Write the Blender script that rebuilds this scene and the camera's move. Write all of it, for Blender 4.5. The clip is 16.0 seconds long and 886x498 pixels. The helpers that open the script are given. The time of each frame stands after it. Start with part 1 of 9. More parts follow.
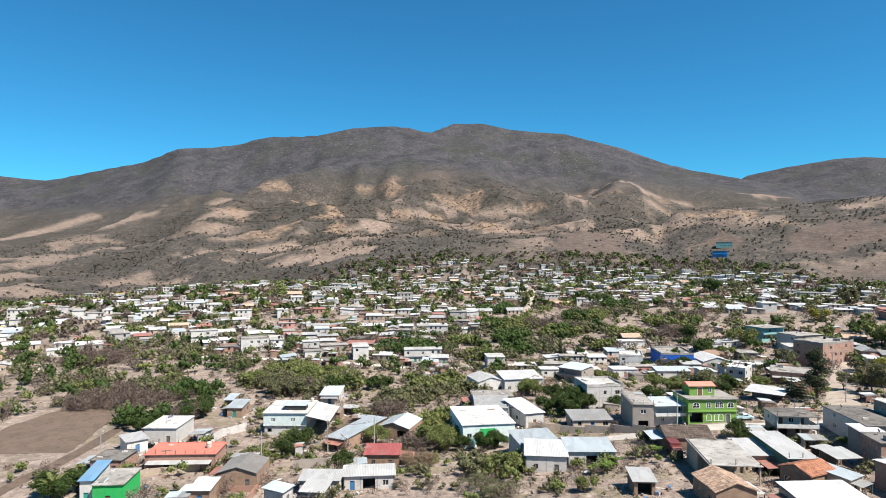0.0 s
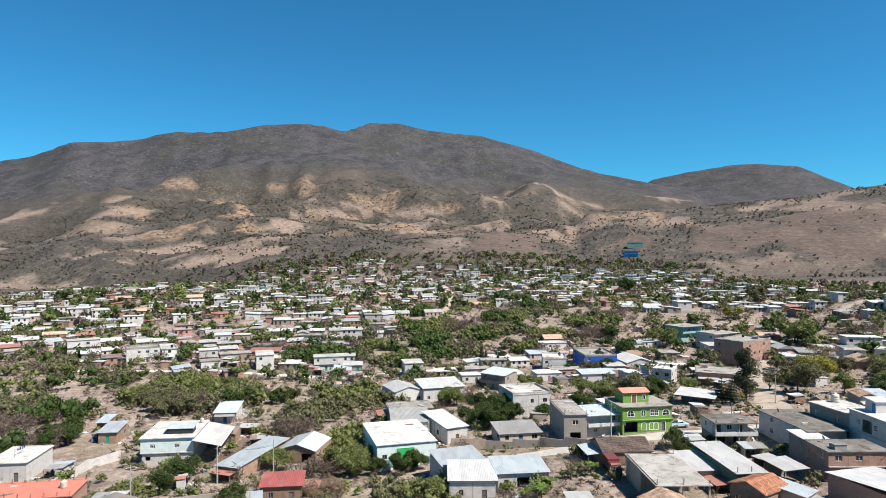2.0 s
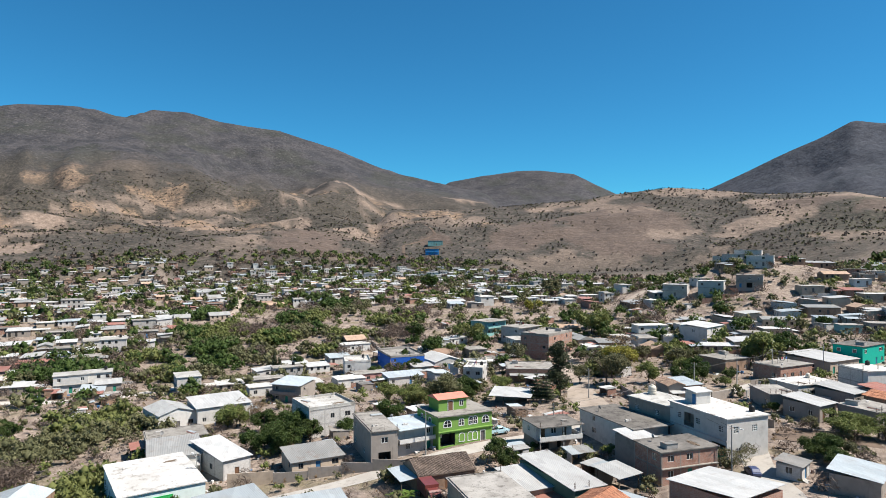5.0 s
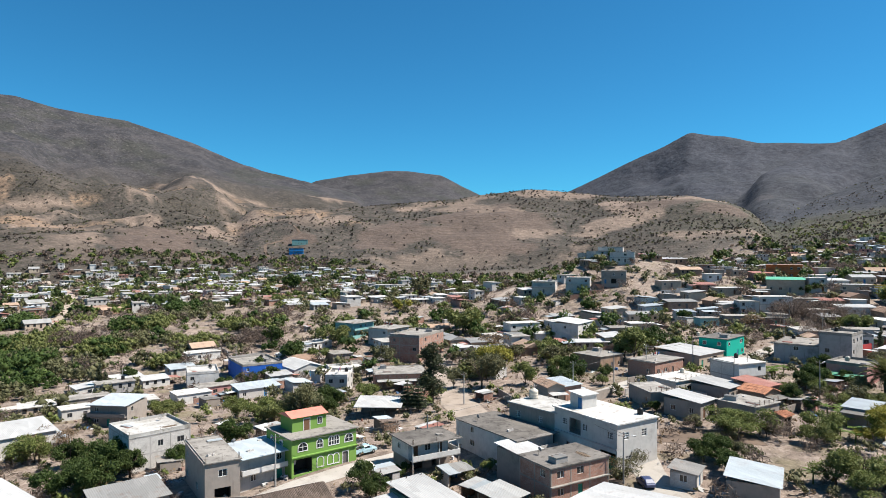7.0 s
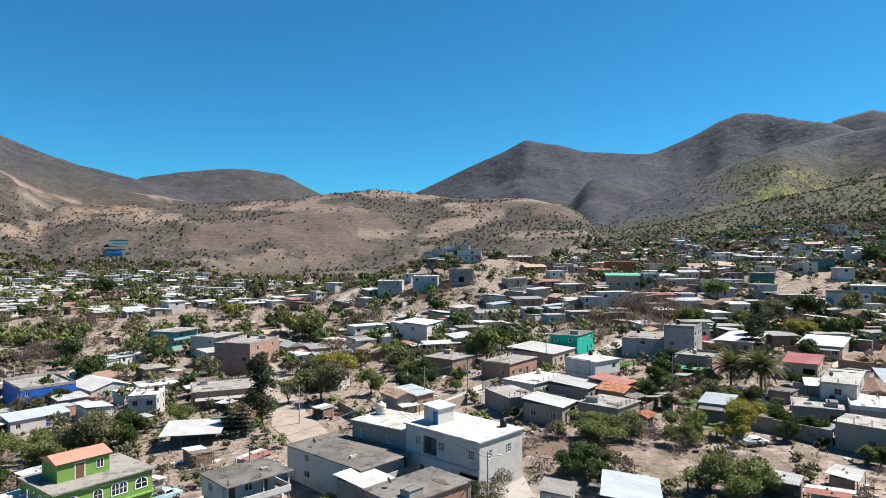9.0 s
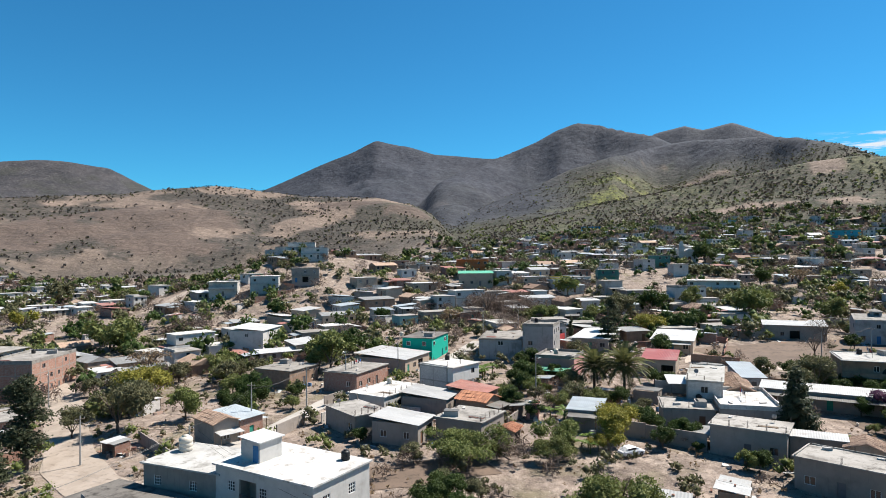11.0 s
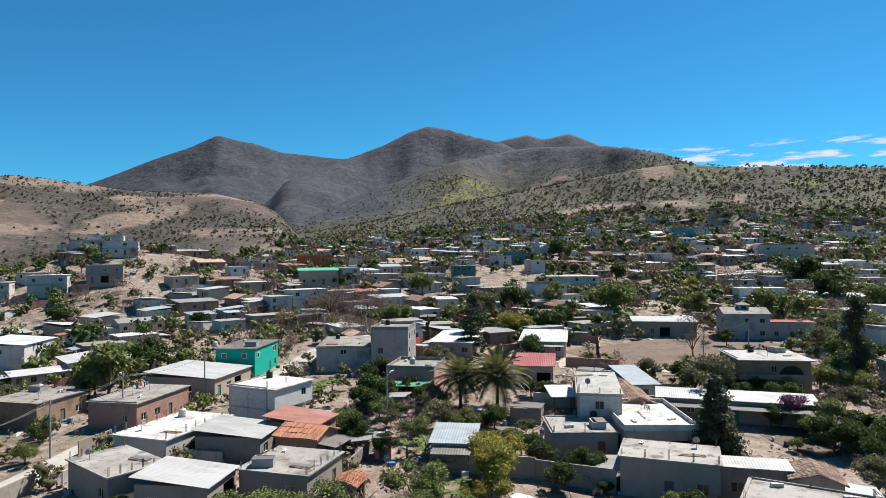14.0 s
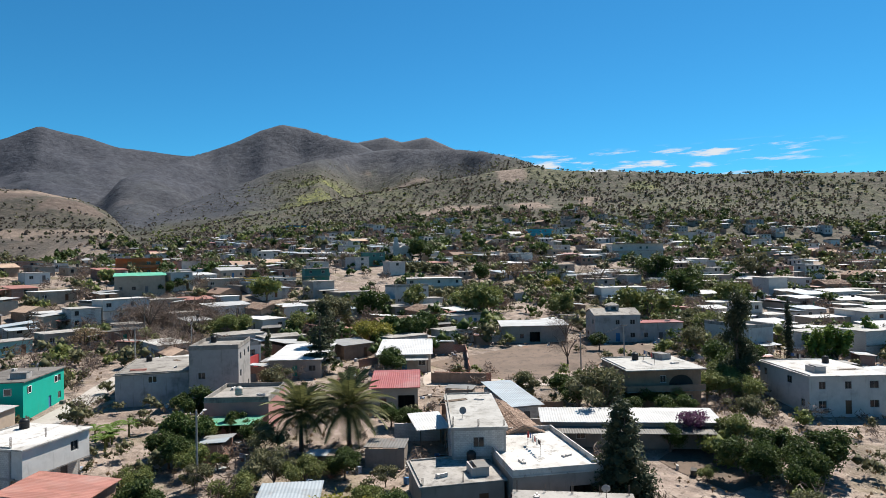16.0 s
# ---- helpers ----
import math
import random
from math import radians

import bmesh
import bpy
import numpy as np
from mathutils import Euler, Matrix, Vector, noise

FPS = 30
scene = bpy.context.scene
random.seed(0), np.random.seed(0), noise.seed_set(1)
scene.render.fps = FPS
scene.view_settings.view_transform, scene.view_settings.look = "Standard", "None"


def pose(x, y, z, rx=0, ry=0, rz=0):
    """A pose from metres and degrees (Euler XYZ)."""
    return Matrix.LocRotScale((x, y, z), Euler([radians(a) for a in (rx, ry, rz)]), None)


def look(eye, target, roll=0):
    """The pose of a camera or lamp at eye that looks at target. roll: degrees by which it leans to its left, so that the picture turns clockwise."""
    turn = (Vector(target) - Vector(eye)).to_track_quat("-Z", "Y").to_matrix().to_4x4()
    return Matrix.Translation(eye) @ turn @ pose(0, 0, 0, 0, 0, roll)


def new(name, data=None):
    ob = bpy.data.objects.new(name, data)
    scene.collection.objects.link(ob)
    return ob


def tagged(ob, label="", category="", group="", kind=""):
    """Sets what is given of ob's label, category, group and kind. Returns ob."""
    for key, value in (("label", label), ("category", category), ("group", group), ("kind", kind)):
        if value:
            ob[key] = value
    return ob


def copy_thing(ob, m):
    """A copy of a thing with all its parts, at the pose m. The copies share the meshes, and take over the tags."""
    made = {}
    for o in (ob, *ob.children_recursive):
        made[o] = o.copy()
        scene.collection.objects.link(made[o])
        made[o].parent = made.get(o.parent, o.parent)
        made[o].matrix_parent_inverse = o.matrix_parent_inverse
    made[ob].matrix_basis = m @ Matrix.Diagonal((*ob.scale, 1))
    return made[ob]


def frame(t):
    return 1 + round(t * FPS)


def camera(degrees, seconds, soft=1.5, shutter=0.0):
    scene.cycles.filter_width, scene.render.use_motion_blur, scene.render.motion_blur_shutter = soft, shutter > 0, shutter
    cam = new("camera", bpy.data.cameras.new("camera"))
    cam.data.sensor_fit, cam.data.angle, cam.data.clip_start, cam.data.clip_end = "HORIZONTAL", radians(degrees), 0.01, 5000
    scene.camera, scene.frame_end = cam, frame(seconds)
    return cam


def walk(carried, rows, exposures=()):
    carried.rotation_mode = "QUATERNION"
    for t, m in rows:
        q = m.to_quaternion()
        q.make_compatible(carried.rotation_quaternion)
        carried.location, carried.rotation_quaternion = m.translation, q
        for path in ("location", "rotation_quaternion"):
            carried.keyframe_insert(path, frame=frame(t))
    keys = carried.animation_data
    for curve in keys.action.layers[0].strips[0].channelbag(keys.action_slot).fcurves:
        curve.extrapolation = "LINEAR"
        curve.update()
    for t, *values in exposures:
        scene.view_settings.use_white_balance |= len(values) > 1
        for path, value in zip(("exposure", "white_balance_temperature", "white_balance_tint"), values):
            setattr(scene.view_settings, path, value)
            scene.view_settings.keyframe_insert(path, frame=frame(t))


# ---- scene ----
cam = camera(69.44, 16.0, soft=0.9)
PATH = [
    (0.0, 0.59, 0.34, 43.45, 0.13, -0.02, -0.06),
    (0.5, 0.70, 5.48, 43.25, -1.91, 0.03, -0.04),
    (1.0, 0.85, 10.50, 43.06, -3.82, 0.07, -0.07),
    (1.5, 1.14, 15.37, 42.66, -5.55, 0.09, -0.04),
    (2.0, 1.66, 20.13, 42.10, -7.34, 0.11, -0.03),
    (2.5, 2.43, 24.81, 41.49, -9.77, 0.11, -0.03),
    (3.0, 3.52, 29.67, 40.77, -12.80, 0.13, -0.08),
    (3.5, 4.62, 34.42, 40.17, -16.01, 0.10, -0.08),
    (4.0, 5.89, 38.86, 39.66, -19.08, 0.12, -0.03),
    (6.5, 16.81, 60.64, 36.83, -33.80, 0.23, 0.11),
    (7.0, 19.60, 64.46, 36.39, -36.79, 0.24, 0.12),
    (7.5, 22.72, 68.36, 35.80, -39.98, 0.25, 0.14),
    (8.0, 26.14, 72.15, 35.27, -43.50, 0.33, 0.21),
    (8.5, 29.80, 75.70, 34.79, -47.04, 0.40, 0.31),
    (9.0, 33.49, 78.88, 34.26, -50.60, 0.39, 0.36),
    (9.5, 37.45, 81.73, 33.74, -54.11, 0.40, 0.41),
    (10.0, 41.97, 84.68, 33.24, -57.63, 0.42, 0.44),
    (12.5, 65.71, 95.24, 30.62, -71.41, 0.50, 0.54),
    (13.0, 70.84, 96.90, 29.98, -73.46, 0.53, 0.53),
    (13.5, 76.15, 98.35, 29.36, -75.34, 0.58, 0.50),
    (14.0, 81.69, 99.61, 28.80, -77.23, 0.62, 0.49),
    (14.5, 87.16, 100.62, 28.24, -79.23, 0.67, 0.53),
    (15.0, 92.97, 101.38, 27.99, -81.64, 0.71, 0.62),
    (15.5, 98.56, 101.74, 28.16, -85.47, 0.71, 0.81),
    (16.0, 103.63, 101.61, 28.15, -89.83, 0.69, 0.99),
]
walk(cam, [(t, pose(x, y, z, 90 + pitch, roll, yaw)) for t, x, y, z, yaw, pitch, roll in PATH], exposures=[(0.0, 1.16), (4.0, 1.01), (8.0, 1.10), (10.0, 1.11), (13.0, 1.00), (16.0, 0.97)])

# ---- sky, sun and exposure ----
SUN_AZ, SUN_EL = 126.0, 55.0
world = bpy.data.worlds.new("world")
scene.world = world
world.use_nodes = True
wn, wl = world.node_tree.nodes, world.node_tree.links
wn.clear()
sky = wn.new("ShaderNodeTexSky")
sky.sky_type, sky.sun_disc = "NISHITA", False
sky.sun_elevation, sky.sun_rotation = radians(SUN_EL), radians(SUN_AZ)
sky.altitude, sky.air_density, sky.dust_density, sky.ozone_density = 1600, 1.0, 0.15, 2.2
back = wn.new("ShaderNodeBackground")
back.inputs["Strength"].default_value = 0.0600
clear = wn.new("ShaderNodeMix")
clear.data_type, clear.blend_type = "RGBA", "MULTIPLY"
clear.inputs["Factor"].default_value = 1.0
clear.inputs[7].default_value = (0.22, 0.82, 1.05, 1)  # the deep clear blue of dry mountain air
wl.new(sky.outputs[0], clear.inputs[6])
# a few thin fair-weather clouds low over the ridge
way = wn.new("ShaderNodeTexCoord").outputs["Generated"]
split = wn.new("ShaderNodeSeparateXYZ")
wl.new(way, split.inputs[0])


def between(socket, lo0, lo1, hi0, hi1):
    up, down, both = wn.new("ShaderNodeMapRange"), wn.new("ShaderNodeMapRange"), wn.new("ShaderNodeMath")
    up.interpolation_type = down.interpolation_type = "SMOOTHSTEP"
    for node, a, b in ((up, lo0, lo1), (down, hi1, hi0)):
        node.inputs["From Min"].default_value, node.inputs["From Max"].default_value = a, b
        wl.new(socket, node.inputs["Value"])
    down.inputs["To Min"].default_value, down.inputs["To Max"].default_value = 1.0, 0.0
    both.operation = "MULTIPLY"
    wl.new(up.outputs[0], both.inputs[0])
    wl.new(down.outputs[0], both.inputs[1])
    return both.outputs[0]


squash = wn.new("ShaderNodeMapping")
squash.inputs["Scale"].default_value = (15, 15, 105)
wl.new(way, squash.inputs["Vector"])
puffs = wn.new("ShaderNodeTexNoise")
puffs.inputs["Scale"].default_value, puffs.inputs["Detail"].default_value, puffs.inputs["Roughness"].default_value = 1.0, 5.0, 0.62
wl.new(squash.outputs[0], puffs.inputs["Vector"])
cloud = between(puffs.outputs["Fac"], 0.50, 0.66, 1.2, 1.1)
for socket, edges in ((split.outputs[2], (0.104, 0.120, 0.160, 0.146)), (split.outputs[1], (-0.56, -0.42, -0.05, -0.13)), (split.outputs[0], (0.3, 0.5, 1.3, 1.2))):
    times = wn.new("ShaderNodeMath")
    times.operation = "MULTIPLY"
    wl.new(cloud, times.inputs[0])
    wl.new(between(socket, *edges), times.inputs[1])
    cloud = times.outputs[0]
veil = wn.new("ShaderNodeMix")
veil.data_type = "RGBA"
wl.new(cloud, veil.inputs["Factor"])
wl.new(clear.outputs[2], veil.inputs[6])
veil.inputs[7].default_value = (6.5, 6.9, 7.4, 1)
wl.new(veil.outputs[2], back.inputs["Color"])
wl.new(back.outputs[0], wn.new("ShaderNodeOutputWorld").inputs[0])

sun = new("sun", bpy.data.lights.new("sun", "SUN"))
sun.data.energy, sun.data.angle, sun.data.color = 4.75, radians(0.53), (1.0, 0.945, 0.865)
sx, sy = math.sin(radians(SUN_AZ)) * math.cos(radians(SUN_EL)), math.cos(radians(SUN_AZ)) * math.cos(radians(SUN_EL))
sun.matrix_world = look((sx * 500, sy * 500, math.sin(radians(SUN_EL)) * 500), (0, 0, 0))
# ---- terrain: one height function for the whole valley ----
CENTRE = (50.0, 60.0)
_rng = np.random.RandomState(7)
_lattice = _rng.rand(256, 256)


def value_noise(x, y):
    """Smooth noise from 0 to 1 on a unit lattice."""
    xi, yi = np.floor(x).astype(int), np.floor(y).astype(int)
    fx, fy = x - xi, y - yi
    fx, fy = fx * fx * (3 - 2 * fx), fy * fy * (3 - 2 * fy)
    a, b = _lattice[xi % 256, yi % 256], _lattice[(xi + 1) % 256, yi % 256]
    c, d = _lattice[xi % 256, (yi + 1) % 256], _lattice[(xi + 1) % 256, (yi + 1) % 256]
    return (a * (1 - fx) + b * fx) * (1 - fy) + (c * (1 - fx) + d * fx) * fy


def fbm(x, y, octaves=4):
    total, size = 0.0, 0.5
    for k in range(octaves):
        total = total + size * value_noise(x * 2 ** k + 17.3 * k, y * 2 ** k + 9.1 * k)
        size *= 0.5
    return total


def gullies(x, y, octaves=3):
    """Ridged noise: 1 on the spurs, towards 0 in the gullies."""
    total, size = 0.0, 0.6
    for k in range(octaves):
        total = total + size * (1 - np.abs(2 * value_noise(x * 2 ** k + 5.7 * k, y * 2 ** k + 3.3 * k) - 1))
        size *= 0.45
    return total


# low swells and hollows of the village's own ground: x, y, radius, height
SWELLS = [
    (75, 173, 40, -1.0),
    (10, 165, 40, -2.8),
    (-40, 200, 70, -4.6),
    (85, 275, 70, -7.3),
    (318, 300, 55, 21.5),
    (640, 225, 200, 25.3),
    (344, 798, 120, -8.0),
    (640, -20, 230, 24.0),
    (470, -60, 120, 8.0),
    (72, 172, 18, 1.7),
    (85, 147, 18, -1.8),
    (-170, 536, 150, 12.1),
    (165, 145, 45, 0.9),
    (170, 270, 60, -3.7),
    (0, 330, 100, -5.5),
    (230, 60, 70, 2.1),
    (340, 210, 60, 8.2),
    (414, 122, 80, 6.0),
]

# mountain crests round the valley: degrees clockwise from +y, distance and height in metres
RIDGES = {
    "main": dict(front=1720, back=1500, mix=0.52, steep=3.6, rough=0.34, crest=[(-52, 3000, 250), (-36.3, 2900, 276), (-33, 2800, 299), (-27, 2600, 359), (-24.4, 2500, 403),
        (-20, 2450, 417), (-17.2, 2400, 446), (-12.8, 2300, 442), (-9.6, 2300, 474), (-5.7, 2300, 484), (-2.6, 2250, 455), (-0.5, 2350, 504),
        (2.1, 2350, 505), (4.7, 2350, 481), (9.7, 2350, 465), (14.7, 2350, 405), (17.6, 2350, 358), (20.3, 2300, 314), (23.9, 2250, 277), (28, 2200, 235), (33, 2200, 180)]),
    "cone": dict(front=1500, back=900, mix=0.5, steep=4.0, rough=0.1, crest=[(20, 2700, 250), (24.5, 2700, 323), (27.9, 2700, 352), (31, 2700, 371), (33, 2700, 376),
        (36, 2700, 358), (39.3, 2700, 278), (42.1, 2700, 212), (46, 2700, 150)]),
    "brown": dict(front=480, back=700, mix=0.85, steep=3.0, rough=0.34, crest=[(14, 1150, 92), (24.1, 1150, 111), (31.2, 1150, 122), (36.3, 1150, 130), (38.8, 1150, 137),
        (43.4, 1150, 146), (46.4, 1150, 141), (51.3, 1100, 127), (56.8, 1050, 123), (59.8, 1000, 105), (63.5, 950, 74), (66, 930, 55)]),
    "peak": dict(soft=45.0, front=1250, back=1200, mix=0.5, steep=3.0, rough=0.34, crest=[(42, 2640, 180), (44.8, 2640, 230), (47.6, 2640, 284), (52.4, 2640, 388), (55.5, 2640, 449),
        (57.5, 2640, 498), (59.5, 2640, 478), (62.9, 2600, 430), (67.6, 2600, 413), (69.9, 2600, 418), (74, 2600, 418), (80, 2600, 400)]),
    "middle": dict(soft=45.0, front=1250, back=900, mix=0.5, steep=3.0, rough=0.34, crest=[(58, 1900, 150), (63.5, 2100, 271), (66.6, 2300, 343), (69.4, 2500, 416), (71.6, 2500, 453), (73.4, 2500, 495),
        (75.2, 2500, 521), (76.7, 2500, 513), (79.1, 2400, 461), (81.5, 2300, 420), (86, 2250, 330), (92, 2200, 260)]),
    "far": dict(front=1500, back=800, mix=0.6, steep=3.0, rough=0.1, crest=[(77, 3900, 600), (79.9, 3900, 679), (81.8, 3900, 711), (84.3, 3900, 747), (85.7, 3900, 719), (88, 3900, 749),
        (90.7, 3900, 662), (93.4, 3900, 560), (98, 3900, 400)]),
    "shoulder": dict(front=720, back=700, mix=0.8, steep=3.0, rough=0.26, crest=[(58, 1450, 60), (64, 1550, 115), (69, 1650, 180), (74.3, 1700, 245), (77.8, 1700, 274), (81.3, 1900, 326), (84.2, 1900, 336), (90.1, 1700, 301),
        (92.5, 1500, 262), (94.9, 1350, 217), (97.5, 1200, 170), (101, 1200, 110), (108, 1200, 50)]),
    "right": dict(front=360, back=900, mix=0.7, steep=3.0, rough=0.3, crest=[(58, 950, 45), (68, 950, 75), (76, 950, 98), (84, 950, 122), (92.2, 950, 148), (95, 950, 152), (97.9, 950, 146), (99.8, 940, 141), (101.5, 930, 139),
        (103.9, 910, 133), (108.1, 900, 125), (114.1, 890, 119), (120, 890, 113), (140, 900, 100), (180, 900, 80)]),
    "leftfar": dict(front=1200, back=400, mix=0.6, steep=3.0, rough=0.05, crest=[(-75, 4400, 420), (-50, 4450, 430), (-35.8, 4500, 463), (-34.1, 4500, 458), (-32.6, 4500, 455), (-28.3, 4500, 434), (-20, 4500, 300)]),
}


def base_height(x, y):
    h = -5.75 + 3.01 * np.clip(x, -400, 900) / 100 + 1.44 * np.clip(y, -300, 1200) / 100
    for cx, cy, radius, height in SWELLS:
        h = h + height * np.exp(-((x - cx) ** 2 + (y - cy) ** 2) / radius ** 2)
    return h


def height(x, y):
    """The ground's height at x, y (numpy arrays or numbers)."""
    x, y = np.asarray(x, float), np.asarray(y, float)
    dx, dy = x - CENTRE[0], y - CENTRE[1]
    r, az = np.hypot(dx, dy), np.degrees(np.arctan2(dx, dy))
    ground = base_height(x, y)
    top = ground
    wide = fbm(x / 260 + 40, y / 260 + 11)
    for k, ridge in enumerate(RIDGES.values()):
        a, d, z = np.array(ridge["crest"]).T
        rc, zc = np.interp(az, a, d), np.interp(az, a, z)
        edge = np.clip(np.minimum(az - a[0], a[-1] - az) / 5.0, 0, 1)
        u = np.where(r < rc, (rc - r) / ridge["front"], (r - rc) / ridge["back"])
        u = np.clip((u - 0.03) / 0.97, 0, 1)
        fall = ridge["mix"] * (1 - u) + (1 - ridge["mix"]) * (1 - u) ** ridge["steep"]
        cut = gullies(x / 330 + 3 * k, y / 330 + 7 * k)
        cut = np.minimum(cut, 0.74 + 0.2 * (cut - 0.74))
        cut2 = gullies(x / 95 + 5 * k, y / 95 + 2 * k)
        wave = np.minimum(1, u * 3) * (1 - u) * ((cut - 0.62) * 0.8 + (cut2 - 0.62) * 0.25)
        rise = (zc - np.minimum(ground, zc)) * np.clip(fall * edge * edge * (3 - 2 * edge) + ridge["rough"] * wave * 1.6, 0, 2)
        soft = ridge.get("soft", 9.0)
        cand = ground + rise - soft * np.clip(1 - rise / (2 * soft), 0, 1)
        m = np.clip((cand - top) / soft * 0.5 + 0.5, 0, 1)
        top = top * (1 - m) + cand * m + soft * 0.5 * m * (1 - m)
    # knolls and ravines of the foothills
    band = np.clip((r - 680) / 260, 0, 1) * np.clip((2000 - r) / 500, 0, 1) * np.where(az > 24, np.clip((1040 - r) / 160, 0, 1), 1.0) * np.clip((66 - az) / 6, 0, 1)
    top = top + band * ((gullies(x / 210 + 31, y / 210 + 12) - 0.60) * 30 + (gullies(x / 74 + 3, y / 74 + 52) - 0.62) * 11)
    far = np.clip((r - 420) / 500, 0, 1)
    top = top + far * (wide - 0.47) * 14 * np.clip(r / 1200, 0, 1) + 0.5 * (fbm(x / 23, y / 23) - 0.47)
    return top


LATTICE = {}


def ground_at(x, y):
    """The ground's height at one place, from a lattice of 3 m."""
    if not LATTICE:
        gx, gy = np.arange(-560, 760, 3.0), np.arange(-330, 860, 3.0)
        LATTICE["z"] = height(*np.meshgrid(gx, gy))
    u, v = (x + 560) / 3, (y + 330) / 3
    i, j = int(u // 1), int(v // 1)
    z = LATTICE["z"]
    if not (0 <= i < z.shape[1] - 1 and 0 <= j < z.shape[0] - 1):
        return float(height(np.array([x]), np.array([y]))[0])
    p, q = u - i, v - j
    return float((z[j, i] * (1 - p) + z[j, i + 1] * p) * (1 - q) + (z[j + 1, i] * (1 - p) + z[j + 1, i + 1] * p) * q)

# ---- materials ----
def shader(name):
    m = bpy.data.materials.new(name)
    m.use_nodes = True
    return m, m.node_tree.nodes, m.node_tree.links, m.node_tree.nodes["Principled BSDF"]


class Graph:
    """A short way to write node trees."""

    def __init__(self, name):
        self.m, self.n, self.l, self.p = shader(name)
        self.geo = self.n.new("ShaderNodeNewGeometry")
        self.pos = self.geo.outputs["Position"]

    def put(self, socket, value):
        if isinstance(value, bpy.types.NodeSocket):
            self.l.new(value, socket)
        else:
            socket.default_value = value

    def noise(self, scale, detail=3.0, rough=0.55, vector=None):
        t = self.n.new("ShaderNodeTexNoise")
        t.inputs["Scale"].default_value, t.inputs["Detail"].default_value, t.inputs["Roughness"].default_value = scale, detail, rough
        self.l.new(vector or self.pos, t.inputs["Vector"])
        return t.outputs["Fac"]

    def stretch(self, sx, sy, sz, rot=0.0, vector=None):
        t = self.n.new("ShaderNodeMapping")
        t.inputs["Scale"].default_value, t.inputs["Rotation"].default_value = (sx, sy, sz), (0, 0, radians(rot))
        self.l.new(vector or self.pos, t.inputs["Vector"])
        return t.outputs[0]

    def cells(self, scale, feature="F1", vector=None):
        t = self.n.new("ShaderNodeTexVoronoi")
        t.feature = feature
        t.inputs["Scale"].default_value = scale
        self.l.new(vector or self.pos, t.inputs["Vector"])
        return t

    def ramp(self, fac, lo, hi):
        t = self.n.new("ShaderNodeMapRange")
        t.interpolation_type = "SMOOTHSTEP"
        t.inputs["From Min"].default_value, t.inputs["From Max"].default_value = lo, hi
        self.put(t.inputs["Value"], fac)
        return t.outputs[0]

    def mix(self, fac, a, b, blend="MIX"):
        t = self.n.new("ShaderNodeMix")
        t.data_type, t.blend_type = "RGBA", blend
        self.put(t.inputs["Factor"], fac)
        ins = [s for s in t.inputs if s.type == "RGBA"]
        for socket, v in zip(ins, (a, b)):
            self.put(socket, (*v, 1) if isinstance(v, tuple) and len(v) == 3 else v)
        return [s for s in t.outputs if s.type == "RGBA"][0]

    def math(self, op, a, b=0.0):
        t = self.n.new("ShaderNodeMath")
        t.operation = op
        self.put(t.inputs[0], a)
        self.put(t.inputs[1], b)
        return t.outputs[0]

    def random(self):
        return self.n.new("ShaderNodeObjectInfo").outputs["Random"]

    def axis(self, k, vector=None):
        t = self.n.new("ShaderNodeSeparateXYZ")
        self.l.new(vector or self.pos, t.inputs[0])
        return t.outputs[k]

    def bump(self, fac, strength, distance):
        t = self.n.new("ShaderNodeBump")
        t.inputs["Strength"].default_value, t.inputs["Distance"].default_value = strength, distance
        self.l.new(fac, t.inputs["Height"])
        self.l.new(t.outputs[0], self.p.inputs["Normal"])

    def done(self, colour, rough=0.85, metal=0.0):
        self.put(self.p.inputs["Base Color"], (*colour, 1) if isinstance(colour, tuple) else colour)
        self.put(self.p.inputs["Roughness"], rough)
        self.p.inputs["Metallic"].default_value = metal
        self.p.inputs["Specular IOR Level"].default_value = 0.25
        return self.m


# fields, clearings and scars on the slopes: x, y, half width across the slope, half depth up it
PALE = [(-513, 1483, 69, 30), (-799, 1625, 88, 47), (-586, 1632, 46, 10), (-291, 1042, 66, 21), (-133, 857, 38, 32), (-389, 1011, 23, 32), (-1101, 1714, 108, 41), (-126, 1134, 45, 19), (133, 1452, 51, 11), (27, 1290, 51, 50),
        (301, 1054, 29, 18), (565, 1761, 82, 18), (550, 1544, 58, 13), (875, 1758, 69, 20), (644, 982, 41, 14), (-206, 879, 31, 19), (844, 702, 32, 22), (871, 623, 77, 30), (418, 1825, 96, 10), (113, 1183, 39, 70)]
TILLED = [(207, 898, 40, 90), (593, 755, 63, 125), (468, 802, 42, 71), (836, 526, 29, 32), (851, 617, 50, 29), (641, 748, 57, 67), (383, 862, 23, 25), (526, 835, 39, 69), (256, 987, 45, 40)]
OCHRE = [(66, 1551, 27, 54), (5, 1544, 34, 13), (-126, 1655, 32, 30), (-218, 1746, 23, 12), (-185, 1125, 25, 32), (-14, 1436, 19, 8), (457, 1060, 51, 43), (489, 919, 12, 34), (1634, 855, 45, 52), (2033, 820, 64, 26), (-472, 1745, 40, 20),
         (200, 1478, 26, 17), (-260, 1302, 21, 18)]
CUTS = [(1799, 314, 140, 9), (1621, 187, 41, 11), (988, 11, 20, 40), (855, -67, 13, 12), (832, 103, 40, 16), (813, 4, 19, 12), (838, -62, 10, 14)]
